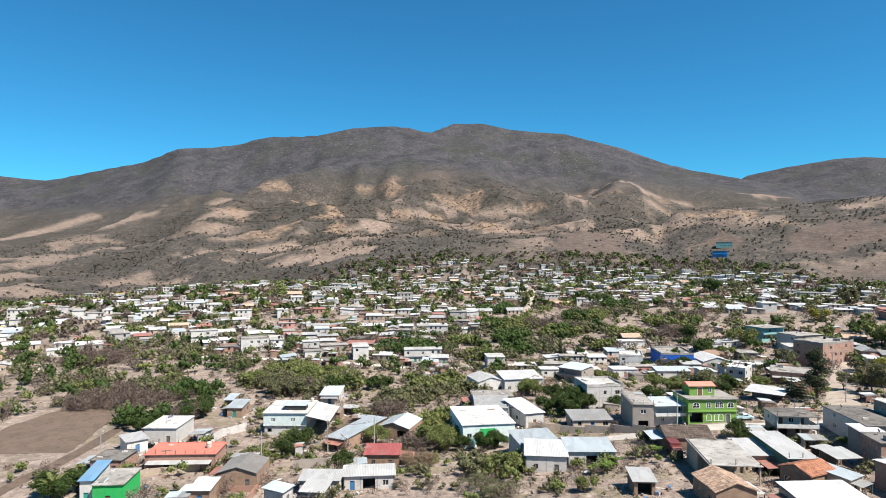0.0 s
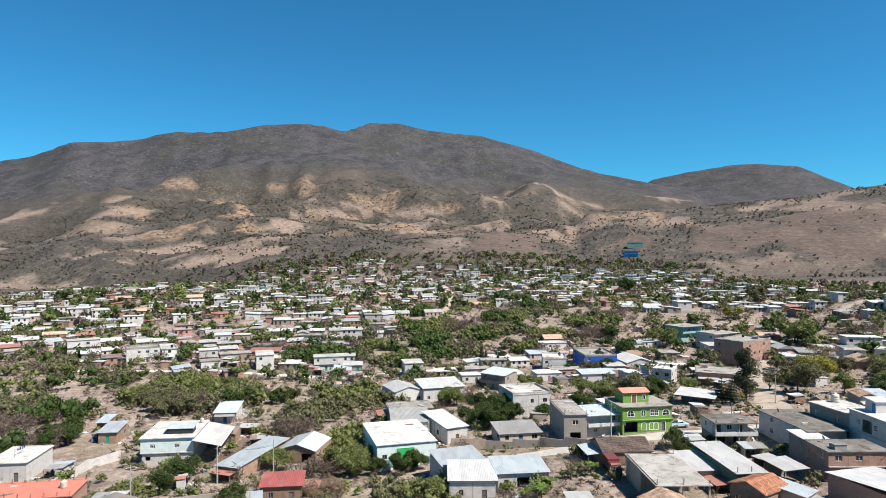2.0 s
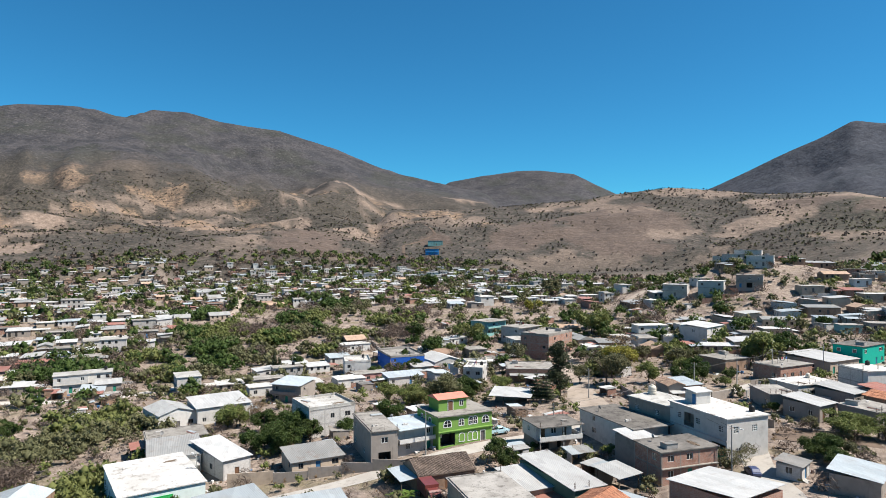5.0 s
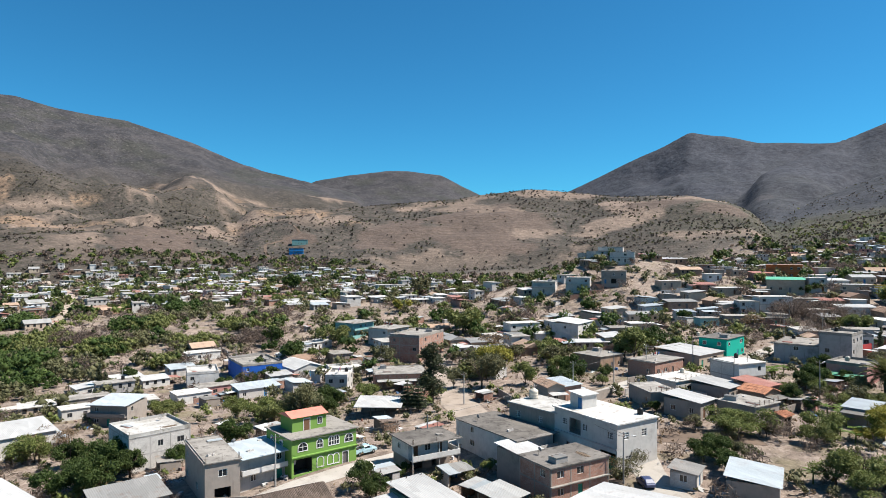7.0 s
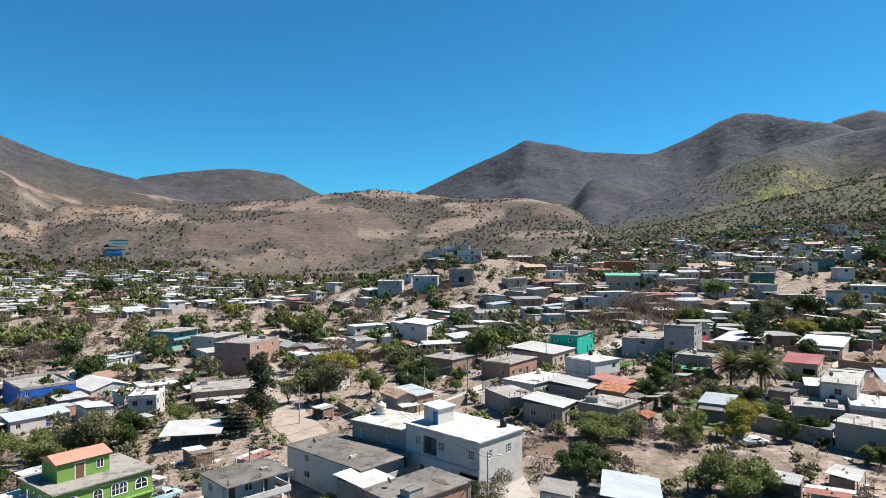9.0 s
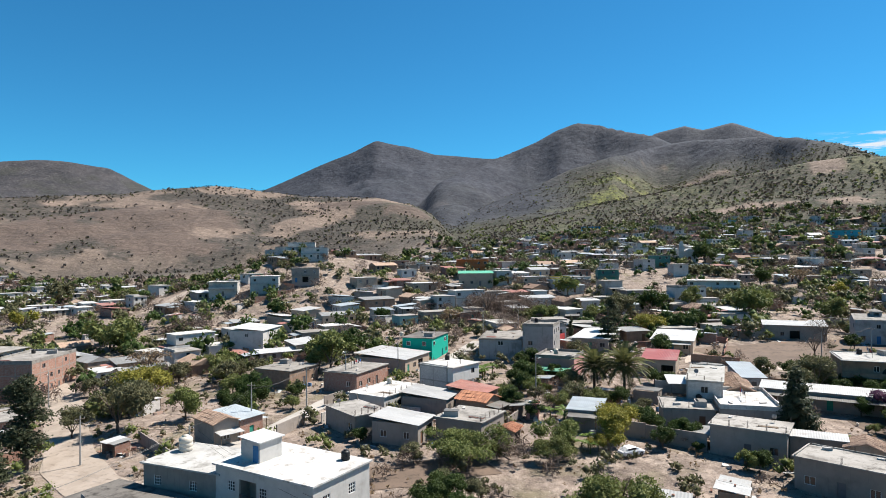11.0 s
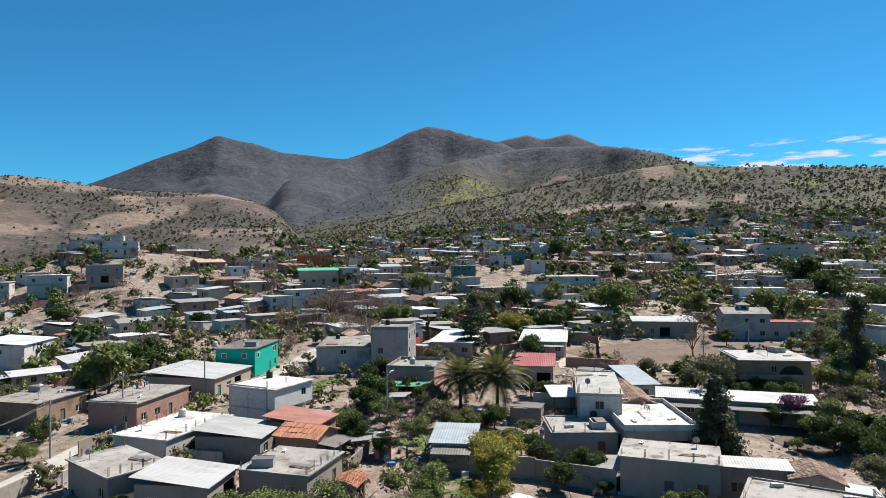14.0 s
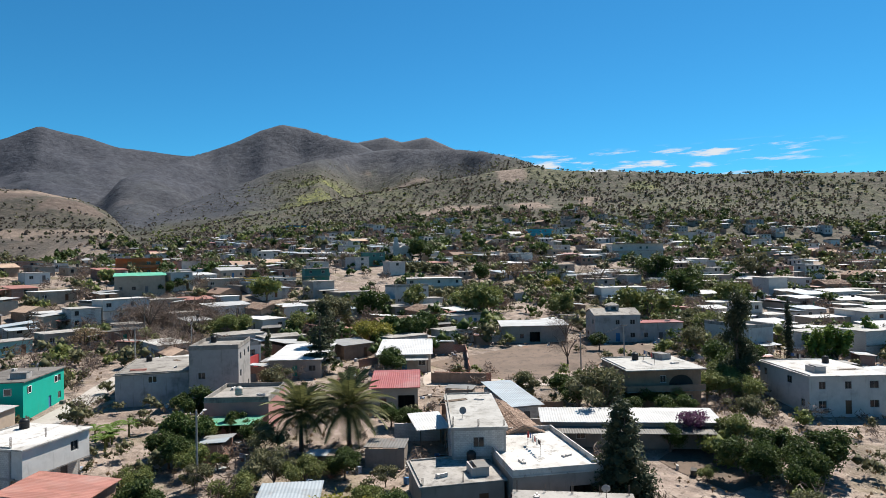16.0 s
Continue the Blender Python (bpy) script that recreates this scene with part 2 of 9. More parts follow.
MEADOWS = [(1355, 379, 75, 45), (1400, 350, 60, 30), (1534, 385, 39, 30), (1548, 325, 64, 15), (860, -142, 21, 20)]


def step(v, lo, hi):
    t = np.clip((v - lo) / (hi - lo), 0, 1)
    return t * t * (3 - 2 * t)


def patches(x, y, spots):
    """1 inside the given plots, with ragged edges, 0 outside."""
    out = np.zeros_like(x)
    ragged = (fbm(x / 55 + 31, y / 55 + 7) - 0.47) * 1.3 + (fbm(x / 16 + 3, y / 16 + 27, 3) - 0.44) * 0.7
    for cx, cy, wide, deep in spots:
        a = math.atan2(cx - CENTRE[0], cy - CENTRE[1])
        u, v = (x - cx) * math.cos(a) - (y - cy) * math.sin(a), (x - cx) * math.sin(a) + (y - cy) * math.cos(a)
        q = np.sqrt((u / wide) ** 2 + (v / deep) ** 2) * 0.85
        out = np.maximum(out, 1 - step(q + ragged, 0.80, 0.98))
    return out


def cover(x, y, z):
    """What grows where: shares of bare field, tilled brown slope, ochre scar, meadow, dry wood and gully thicket."""
    x, y, z = (np.asarray(v, float) for v in (x, y, z))
    r, az = np.hypot(x - CENTRE[0], y - CENTRE[1]), np.degrees(np.arctan2(x - CENTRE[0], y - CENTRE[1]))
    slope = step(r, 640, 800)
    lots = value_noise(x / 62 + 90, y / 62 + 45)
    lots = step(lots + 0.5 * (fbm(x / 20 + 8, y / 20 + 61, 3) - 0.44), 0.60, 0.68) * step(fbm(x / 420 + 2, y / 420 + 15), 0.38, 0.52) * (1 - step(r, 1500, 1900)) * (az < 62)
    bare = np.maximum(patches(x, y, PALE + CUTS), 0.8 * lots * slope)
    tilled = patches(x, y, TILLED)
    scar_noise = fbm(x / 75 + 5 * step(r, 0, 3000), y / 75 + 33, 5)
    ochre = np.maximum(patches(x, y, OCHRE), step(scar_noise, 0.60, 0.65) * step(r, 900, 1150) * (1 - step(r, 1650, 1850)) * step(az, -32, -16) * (1 - step(az, 16, 24)))
    meadow = patches(x, y, MEADOWS)
    wood = step(z + 150 * (fbm(x / 300 + 70, y / 300 + 4) - 0.47) + 60 * (fbm(x / 60 + 12, y / 60 + 44) - 0.47), 185, 300)
    wood = np.maximum(wood, step(r, 1750, 2050) * step(z, 120, 200))
    wood = np.maximum(wood, 0.9 * step(r + 300 * (fbm(x / 200, y / 200 + 9) - 0.47), 1180, 1400) * step(az, 40, 48) * (1 - step(az, 70, 77)))
    wood *= 1 - 0.8 * patches(x, y, PALE + CUTS)
    gully = 1 - step(0.6 * gullies(x / 210 + 31, y / 210 + 12) + 0.4 * gullies(x / 74 + 3, y / 74 + 52), 0.46, 0.64)
    gully = np.maximum(gully, step(fbm(x / 130 + 9, y / 130 + 77, 5), 0.52, 0.60)) * slope
    return bare, tilled, ochre, meadow, wood, gully


def ground_material():
    g = Graph("dry_ground")

    def layer(name):
        t = g.n.new("ShaderNodeAttribute")
        t.attribute_name = name
        return t.outputs["Fac"]
    flat = g.stretch(1, 1, 0.35)
    mid = g.noise(0.05, 4, 0.6, flat)
    fine = g.noise(0.4, 4, 0.65)
    # bare earth, trodden and dusty, with dry grass
    earth = g.mix(g.ramp(mid, 0.3, 0.7), (0.132, 0.101, 0.083), (0.245, 0.190, 0.156))
    earth = g.mix(g.ramp(fine, 0.40, 0.78), earth, (0.33, 0.268, 0.222))
    earth = g.mix(g.math("MULTIPLY", g.ramp(g.noise(0.09, 3), 0.5, 0.68), 0.75), earth, (0.15, 0.128, 0.078))
    earth = g.mix(g.math("MULTIPLY", g.ramp(g.noise(1.3, 3, 0.7), 0.52, 0.66), 0.6), earth, (0.062, 0.048, 0.034))
    earth = g.mix(g.math("MULTIPLY", g.ramp(g.noise(3.1, 2, 0.6), 0.6, 0.7), 0.5), earth, (0.40, 0.34, 0.29))
    # scrub: leafless thorn bushes over brown soil, seen from afar as a fine dark mottle
    scrub = g.mix(g.ramp(g.noise(0.045, 5, 0.7), 0.36, 0.64), (0.046, 0.039, 0.034), (0.092, 0.075, 0.063))
    scrub = g.mix(g.math("MULTIPLY", g.ramp(g.noise(0.13, 5, 0.8), 0.55, 0.66), 0.85), scrub, (0.165, 0.128, 0.104))
    spots = g.ramp(g.cells(0.19, vector=g.stretch(1, 1, 0.5)).outputs["Distance"], 0.28, 0.75)
    scrub = g.mix(g.math("MULTIPLY", g.math("SUBTRACT", 1.0, spots), 0.8), scrub, (0.034, 0.032, 0.024))
    thicket = g.mix(g.ramp(g.noise(0.2, 3, 0.7), 0.4, 0.62), (0.030, 0.027, 0.022), (0.066, 0.055, 0.044))
    hill = g.mix(g.math("MULTIPLY", layer("gully"), 0.92), scrub, thicket)
    # the moister side of the valley
    x, y, z = g.axis(0), g.axis(1), g.axis(2)
    east = g.math("MULTIPLY", g.ramp(g.math("SUBTRACT", x, g.math("MULTIPLY", y, 1.35)), -120, 420), g.ramp(x, 430, 800))
    moist = g.mix(g.ramp(g.noise(0.02, 5, 0.68), 0.38, 0.62), (0.038, 0.036, 0.026), (0.084, 0.071, 0.054))
    moist = g.mix(g.math("MULTIPLY", g.ramp(g.noise(0.0085, 4, 0.6), 0.52, 0.62), 0.7), moist, (0.110, 0.112, 0.052))
    moist = g.mix(g.math("MULTIPLY", g.ramp(g.noise(0.10, 5, 0.8), 0.55, 0.65), 0.85), moist, (0.145, 0.115, 0.091))
    moist = g.mix(g.math("MULTIPLY", g.math("SUBTRACT", 1.0, spots), 0.8), moist, (0.034, 0.040, 0.020))
    hill = g.mix(g.math("MULTIPLY", east, 0.94), hill, moist)
    # bare plots with plough lines, tilled terraces, scars, meadow
    grain = g.ramp(g.noise(0.16, 4, 0.7), 0.4, 0.7)
    rows = g.ramp(g.math("FRACT", g.math("ADD", g.math("MULTIPLY", z, 0.23), g.math("MULTIPLY", g.noise(0.03, 3), 2.2))), 0.72, 0.92)
    bare = g.mix(grain, (0.165, 0.122, 0.096), (0.265, 0.200, 0.158))
    bare = g.mix(g.math("MULTIPLY", g.ramp(g.noise(0.5, 2, 0.6), 0.56, 0.7), 0.6), bare, (0.075, 0.06, 0.045))
    hill = g.mix(g.math("MULTIPLY", layer("bare"), 0.95), hill, bare)
    tilled = g.mix(grain, (0.084, 0.062, 0.051), (0.130, 0.096, 0.078))
    tilled = g.mix(g.math("MULTIPLY", rows, 0.65), tilled, (0.072, 0.055, 0.042))
    tilled = g.mix(g.math("MULTIPLY", g.ramp(g.noise(0.33, 3, 0.7), 0.58, 0.68), 0.6), tilled, (0.05, 0.043, 0.033))
    hill = g.mix(g.math("MULTIPLY", layer("tilled"), 0.92), hill, tilled)
    ochre = g.mix(g.ramp(g.noise(0.07, 5, 0.75), 0.38, 0.62), (0.15, 0.104, 0.074), (0.255, 0.174, 0.116))
    hill = g.mix(g.math("MULTIPLY", layer("ochre"), g.ramp(g.noise(0.09, 4, 0.8), 0.34, 0.56)), hill, ochre)
    grass = g.mix(g.ramp(g.noise(0.06, 4, 0.7), 0.4, 0.62), (0.075, 0.082, 0.030), (0.165, 0.165, 0.050))
    hill = g.mix(g.math("MULTIPLY", layer("meadow"), g.ramp(g.noise(0.11, 4, 0.7), 0.36, 0.52)), hill, grass)
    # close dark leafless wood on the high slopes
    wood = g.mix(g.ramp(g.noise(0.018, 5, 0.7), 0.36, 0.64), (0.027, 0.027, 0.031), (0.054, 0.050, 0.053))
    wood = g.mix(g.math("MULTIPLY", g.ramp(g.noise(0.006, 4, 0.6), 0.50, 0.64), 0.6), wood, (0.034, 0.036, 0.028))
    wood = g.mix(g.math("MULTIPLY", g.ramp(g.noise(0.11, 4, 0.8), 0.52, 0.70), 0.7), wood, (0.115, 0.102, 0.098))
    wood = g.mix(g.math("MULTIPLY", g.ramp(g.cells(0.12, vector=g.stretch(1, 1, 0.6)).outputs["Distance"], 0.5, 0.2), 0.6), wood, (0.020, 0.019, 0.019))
    # bluish distance haze put into the wood's colour towards the eastern peaks
    hazed = g.mix(g.ramp(g.noise(0.05, 5, 0.75), 0.36, 0.64), (0.020, 0.025, 0.037), (0.048, 0.053, 0.069))
    wood = g.mix(g.math("MULTIPLY", g.ramp(g.math("SUBTRACT", x, y), -600, 400), 0.75), wood, hazed)
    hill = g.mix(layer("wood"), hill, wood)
    dx, dy = g.math("SUBTRACT", x, 50.0), g.math("SUBTRACT", y, 60.0)
    away = g.math("SQRT", g.math("ADD", g.math("MULTIPLY", dx, dx), g.math("MULTIPLY", dy, dy)))
    away = g.math("ADD", away, g.math("MULTIPLY", g.math("SUBTRACT", g.noise(0.008, 3), 0.5), 260))
    away = g.math("ADD", away, g.math("MULTIPLY", east, 120))
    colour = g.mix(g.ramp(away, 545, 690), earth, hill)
    rough_spots = g.math("ADD", g.noise(0.5, 5, 0.7), g.math("MULTIPLY", g.noise(0.12, 3), 2.0))
    rough_spots = g.math("ADD", rough_spots, g.math("MULTIPLY", g.noise(0.022, 5, 0.65), 14.0))
    g.bump(rough_spots, 0.8, 0.6)
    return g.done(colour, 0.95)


soil = ground_material()


def mesh_data(name, verts, faces, material, smooth=False):
    me = bpy.data.meshes.new(name)
    me.from_pydata(verts, [], faces)
    me.materials.append(material)
    if smooth:
        me.polygons.foreach_set("use_smooth", np.ones(len(faces), bool))
    return me


def part(name, verts, faces, material, parent=None, label="", smooth=False):
    ob = new(name, mesh_data(name, verts, faces, material, smooth))
    ob.parent = parent
    return tagged(ob, label) if label else ob


# ---- the ground sheet ----
def build_ground():
    az = np.concatenate([np.arange(-64, 132, 0.36), np.arange(132, 296, 4.0)])
    r = np.concatenate([[0.0], np.geomspace(12, 4800, 400)])
    aa, rr = np.meshgrid(np.radians(az), r[1:])
    x, y = CENTRE[0] + rr * np.sin(aa), CENTRE[1] + rr * np.cos(aa)
    z = height(x, y)
    verts = [(CENTRE[0], CENTRE[1], ground_at(*CENTRE))] + list(zip(x.ravel(), y.ravel(), z.ravel()))
    n = len(az)
    faces = []
    for i in range(len(r) - 2):
        a = 1 + i * n
        faces += [(a + n + j, a + n + (j + 1) % n, a + (j + 1) % n, a + j) for j in range(n)]
    faces += [(1 + j, 1 + (j + 1) % n, 0) for j in range(n)]
    ob = part("ground", verts, faces, soil, smooth=True)
    for name, share in zip(("bare", "tilled", "ochre", "meadow", "wood", "gully"), cover(x, y, z)):
        layer = ob.data.attributes.new(name, "FLOAT", "POINT")
        layer.data.foreach_set("value", np.concatenate([[0.0], share.ravel()]).astype(np.float32))
    return tagged(ob, "dry tan valley floor and scrub-covered mountain slopes", "ground", kind="structure")


ground = build_ground()


PAVED = []


def strip(name, points, width, material, label, lift=0.06):
    """A road or path laid on the ground along a line of points."""
    pts, line = [Vector((x, y)) for x, y in points], []
    for a, b in zip(pts[:-1], pts[1:]):
        n = max(1, int((b - a).length / 1.5))
        line += [a.lerp(b, k / n) for k in range(n)]
    line.append(pts[-1])
    if name == "street":
        PAVED.extend((p.x, p.y, width * 0.62) for p in line[::2])
    verts, faces, m = [], [], 5
    for i, p in enumerate(line):
        d = (line[min(i + 3, len(line) - 1)] - line[max(i - 3, 0)]).normalized()
        side = Vector((d.y, -d.x))
        wob = 1 + 0.16 * (noise.noise(Vector((p.x * 0.15, p.y * 0.15, 2))))
        for k in range(m):
            q = p + side * width * wob * (k / (m - 1) - 0.5)
            verts.append((q.x, q.y))
    flat = np.array(verts)
    verts = np.column_stack([flat, height(flat[:, 0], flat[:, 1]) + lift]).tolist()
    for i in range(len(line) - 1):
        for k in range(m - 1):
            a = i * m + k
            faces.append((a, a + m, a + m + 1, a + 1))
    return tagged(part(name, verts, faces, material, smooth=True), label, "road", kind="structure")


def paint(name, colour, stain=(0.16, 0.14, 0.12), amount=0.45, grain=0.12, rough=0.85, streak=True):
    """Painted or bare masonry: blotches, rain streaks and fine grain."""
    g = Graph(name)
    dark = tuple(c * (1 - grain) for c in colour)
    base = g.mix(g.ramp(g.noise(0.9, 4, 0.6), 0.35, 0.7), colour, dark)
    base = g.mix(g.math("MULTIPLY", g.ramp(g.noise(0.28, 4, 0.65), 0.52, 0.75), amount), base, stain)
    if streak:
        base = g.mix(g.math("MULTIPLY", g.ramp(g.noise(1.0, 3, 0.6, g.stretch(2.2, 2.2, 0.25)), 0.58, 0.8), amount), base, stain)
    base = g.mix(g.random(), g.mix(1.0, base, (0.78, 0.77, 0.76), "MULTIPLY"), base)
    g.bump(g.noise(9, 3), 0.25, 0.02)
    return g.done(base, rough)


def metal_sheet(name, colour, rust=0.25, rough=0.5):
    """Corrugated roofing: sheets of slightly different tone, ribs, rust and dust."""
    g = Graph(name)
    sheets = g.axis(0, g.cells(0.55, vector=g.stretch(1.6, 0.5, 0.2)).outputs["Color"])
    base = g.mix(sheets, tuple(c * 0.86 for c in colour), tuple(min(1, c * 1.06) for c in colour))
    base = g.mix(g.math("MULTIPLY", g.ramp(g.noise(0.5, 4, 0.65), 0.55, 0.72), rust), base, (0.19, 0.10, 0.06))
    base = g.mix(g.math("MULTIPLY", g.ramp(g.noise(0.22, 3), 0.5, 0.7), 0.25), base, (0.33, 0.30, 0.27))
    base = g.mix(g.random(), g.mix(1.0, base, (0.66, 0.65, 0.64), "MULTIPLY"), base)
    g.bump(g.noise(3, 2), 0.2, 0.03)
    return g.done(base, rough, 0.0)


def roof_slab(name, colour, dark, amount):
    """Cast roof slab with rain stains and lichen."""
    g = Graph(name)
    base = g.mix(g.ramp(g.noise(0.16, 5, 0.65), 0.4, 0.66), colour, tuple((c + d) / 2 for c, d in zip(colour, dark)))
    base = g.mix(g.math("MULTIPLY", g.ramp(g.noise(0.45, 5, 0.7), 0.48, 0.68), amount), base, dark)
    base = g.mix(g.math("MULTIPLY", g.ramp(g.noise(2.5, 3, 0.6), 0.55, 0.72), amount * 0.6), base, dark)
    base = g.mix(g.math("MULTIPLY", g.ramp(g.noise(0.9, 5, 0.75), 0.56, 0.66), amount * 0.7), base, tuple(c * 0.7 for c in dark))
    base = g.mix(g.random(), g.mix(1.0, base, (0.74, 0.73, 0.71), "MULTIPLY"), base)
    g.bump(g.noise(6, 3), 0.2, 0.02)
    return g.done(base, 0.9)


def clay(name, a, b, moss=0.3):
    g = Graph(name)
    base = g.mix(g.geo.outputs["Random Per Island"], a, b)
    base = g.mix(g.math("MULTIPLY", g.ramp(g.noise(0.8, 4, 0.7), 0.48, 0.66), moss), base, (0.075, 0.06, 0.05))
    base = g.mix(g.math("MULTIPLY", g.ramp(g.noise(5, 3, 0.7), 0.5, 0.7), 0.4), base, tuple(c * 0.55 for c in a))
    return g.done(base, 0.9)


def masonry(name, a, b, joint, width, course, coat=0.0):
    """Brick or block courses, drawn as fine relief at their true size."""
    g = Graph(name)
    t = g.n.new("ShaderNodeTexBrick")
    v = g.n.new("ShaderNodeCombineXYZ")
    g.l.new(g.math("ADD", g.axis(0), g.axis(1)), v.inputs[0])
    g.l.new(g.axis(2), v.inputs[1])
    g.l.new(v.outputs[0], t.inputs["Vector"])
    t.inputs["Color1"].default_value, t.inputs["Color2"].default_value, t.inputs["Mortar"].default_value = (*a, 1), (*b, 1), (*joint, 1)
    for key, value in (("Scale", 1.0), ("Mortar Size", 0.012), ("Brick Width", width), ("Row Height", course)):
        t.inputs[key].default_value = value
    base = g.mix(g.math("MULTIPLY", g.ramp(g.noise(0.4, 4, 0.65), 0.5, 0.7), 0.5), t.outputs["Color"], tuple(c * 0.55 for c in b))
    if coat:
        base = g.mix(g.math("MULTIPLY", g.ramp(g.noise(0.3, 3), 0.45, 0.6), coat), base, (0.42, 0.38, 0.34))
    g.bump(g.noise(8, 3), 0.3, 0.02)
    return g.done(base, 0.92)


WALLS = {
    "whitewall": (paint("white_paint", (0.60, 0.58, 0.55), amount=0.42), "white-painted"),
    "paintgrey": (paint("pale_grey_paint", (0.54, 0.52, 0.49), amount=0.4), "pale grey"),
    "plaster": (paint("grey_plaster", (0.30, 0.262, 0.23), amount=0.65), "grey plastered"),
    "concwall": (paint("bare_concrete", (0.37, 0.352, 0.335), (0.10, 0.095, 0.09), 0.65), "bare concrete"),
    "beige": (paint("beige_plaster", (0.45, 0.365, 0.285), amount=0.55), "beige plastered"),
    "block": (masonry("block_wall", (0.52, 0.492, 0.465), (0.43, 0.408, 0.385), (0.30, 0.28, 0.262), 0.4, 0.2), "grey block"),
    "brick": (masonry("brick_wall", (0.33, 0.155, 0.105), (0.25, 0.115, 0.08), (0.33, 0.27, 0.23), 0.28, 0.075), "red brick"),
    "adobe": (paint("adobe", (0.31, 0.21, 0.15), (0.13, 0.085, 0.06), 0.6, 0.25), "brown adobe"),
    "greendark": (paint("dark_green_paint", (0.10, 0.17, 0.12), amount=0.4), "dull green"),
    "lime": (paint("lime_green_paint", (0.19, 0.34, 0.075), amount=0.15, grain=0.06), "lime green"),
    "greenbright": (paint("bright_green_paint", (0.03, 0.40, 0.10), amount=0.15), "bright green"),
    "teal": (paint("teal_paint", (0.0, 0.36, 0.27), amount=0.15, grain=0.06), "teal"),
    "tealpale": (paint("pale_teal_paint", (0.20, 0.40, 0.39), amount=0.25), "pale teal"),
    "tealdark": (paint("dark_teal_paint", (0.07, 0.20, 0.18), amount=0.3), "dark teal"),
    "tealwhite": (paint("white_mint_paint", (0.60, 0.68, 0.65), amount=0.25), "white and mint"),
    "blue": (paint("royal_blue_paint", (0.02, 0.12, 0.50), amount=0.15), "royal blue"),
    "brightblue": (paint("bright_blue_paint", (0.04, 0.33, 0.72), amount=0.15), "bright blue"),
    "cyan": (paint("cyan_paint", (0.06, 0.42, 0.55), amount=0.2), "cyan"),
    "pink": (paint("pink_paint", (0.50, 0.26, 0.23), amount=0.35), "faded pink"),
    "orange": (paint("orange_paint", (0.52, 0.17, 0.06), amount=0.25), "orange"),
    "yellow": (paint("ochre_yellow_paint", (0.55, 0.38, 0.10), amount=0.3), "ochre yellow"),
    "red": (paint("red_paint", (0.42, 0.05, 0.05), amount=0.2), "red"),
}
ROOFS = {
    "concrete": (roof_slab("grey_slab", (0.33, 0.31, 0.285), (0.13, 0.118, 0.105), 0.85), "grey concrete"),
    "dark": (roof_slab("dark_slab", (0.20, 0.185, 0.17), (0.06, 0.054, 0.05), 0.8), "dark weathered concrete"),
    "white": (roof_slab("white_roof", (0.55, 0.54, 0.52), (0.27, 0.25, 0.225), 0.8), "white"),
    "whiteconc": (roof_slab("pale_slab", (0.40, 0.39, 0.37), (0.21, 0.20, 0.18), 0.75), "pale concrete"),
    "grey": (metal_sheet("grey_sheet", (0.33, 0.33, 0.32), 0.35), "grey corrugated"),
    "greyold": (metal_sheet("old_sheet", (0.20, 0.19, 0.175), 0.5), "old grey corrugated"),
    "paleblue": (metal_sheet("galvanised_sheet", (0.40, 0.445, 0.47), 0.25, 0.42), "bluish galvanised"),
    "blue": (metal_sheet("blue_sheet", (0.17, 0.33, 0.50), 0.1), "blue metal"),
    "red": (metal_sheet("red_sheet", (0.27, 0.075, 0.068), 0.4), "red metal"),
    "rust": (metal_sheet("rusty_sheet", (0.34, 0.155, 0.12), 0.5), "rust-red metal"),
    "green": (metal_sheet("green_sheet", (0.12, 0.42, 0.27), 0.1), "green metal"),
    "salmon": (roof_slab("salmon_roof", (0.58, 0.20, 0.15), (0.42, 0.15, 0.11), 0.4), "salmon-red"),
    "brown": (metal_sheet("brown_sheet", (0.20, 0.15, 0.12), 0.5), "brown sheet"),
    "old": (clay("dark_tiles", (0.10, 0.075, 0.06), (0.18, 0.135, 0.11), 0.6), "dark weathered clay tile"),
    "clay": (clay("clay_tiles", (0.42, 0.30, 0.22), (0.20, 0.13, 0.095), 0.45), "faded clay tile"),
    "orange": (clay("orange_tiles", (0.50, 0.235, 0.135), (0.27, 0.12, 0.075), 0.3), "orange clay tile"),
}
white_sheet = metal_sheet("white_sheet", (0.50, 0.50, 0.49), 0.25, 0.5)


def glass_material():
    g = Graph("window_glass")
    m = g.done(g.mix(g.noise(0.7, 2), (0.012, 0.014, 0.017), (0.03, 0.034, 0.038)), 0.08)
    g.p.inputs["Specular IOR Level"].default_value = 0.5
    return m


glass = glass_material()
frame_white = paint("white_frame", (0.72, 0.72, 0.70), amount=0.1, streak=False)
frame_grey = paint("grey_frame", (0.25, 0.25, 0.25), amount=0.1, streak=False)
door_brown = paint("brown_door", (0.16, 0.085, 0.05), amount=0.2)
door_blue = paint("blue_door", (0.05, 0.17, 0.34), amount=0.2)
door_green = paint("green_door", (0.03, 0.24, 0.17), amount=0.2)
door_metal = paint("metal_door", (0.14, 0.13, 0.13), amount=0.2)
# near-black painted in for shade inside openings, and colour of some dark parts
shade_dark = paint("shade_and_dark_parts", (0.035, 0.032, 0.03), amount=0.2)
steel = metal_sheet("rusty_bar", (0.16, 0.12, 0.10), 0.6)
black_plastic = paint("black_plastic", (0.018, 0.018, 0.018), amount=0.05, rough=0.45, streak=False)
beige_plastic = paint("beige_plastic", (0.55, 0.50, 0.42), amount=0.1, rough=0.5, streak=False)
timber = paint("old_timber", (0.17, 0.125, 0.09), amount=0.4)
pole_concrete = paint("pole_concrete", (0.36, 0.35, 0.33), amount=0.3)
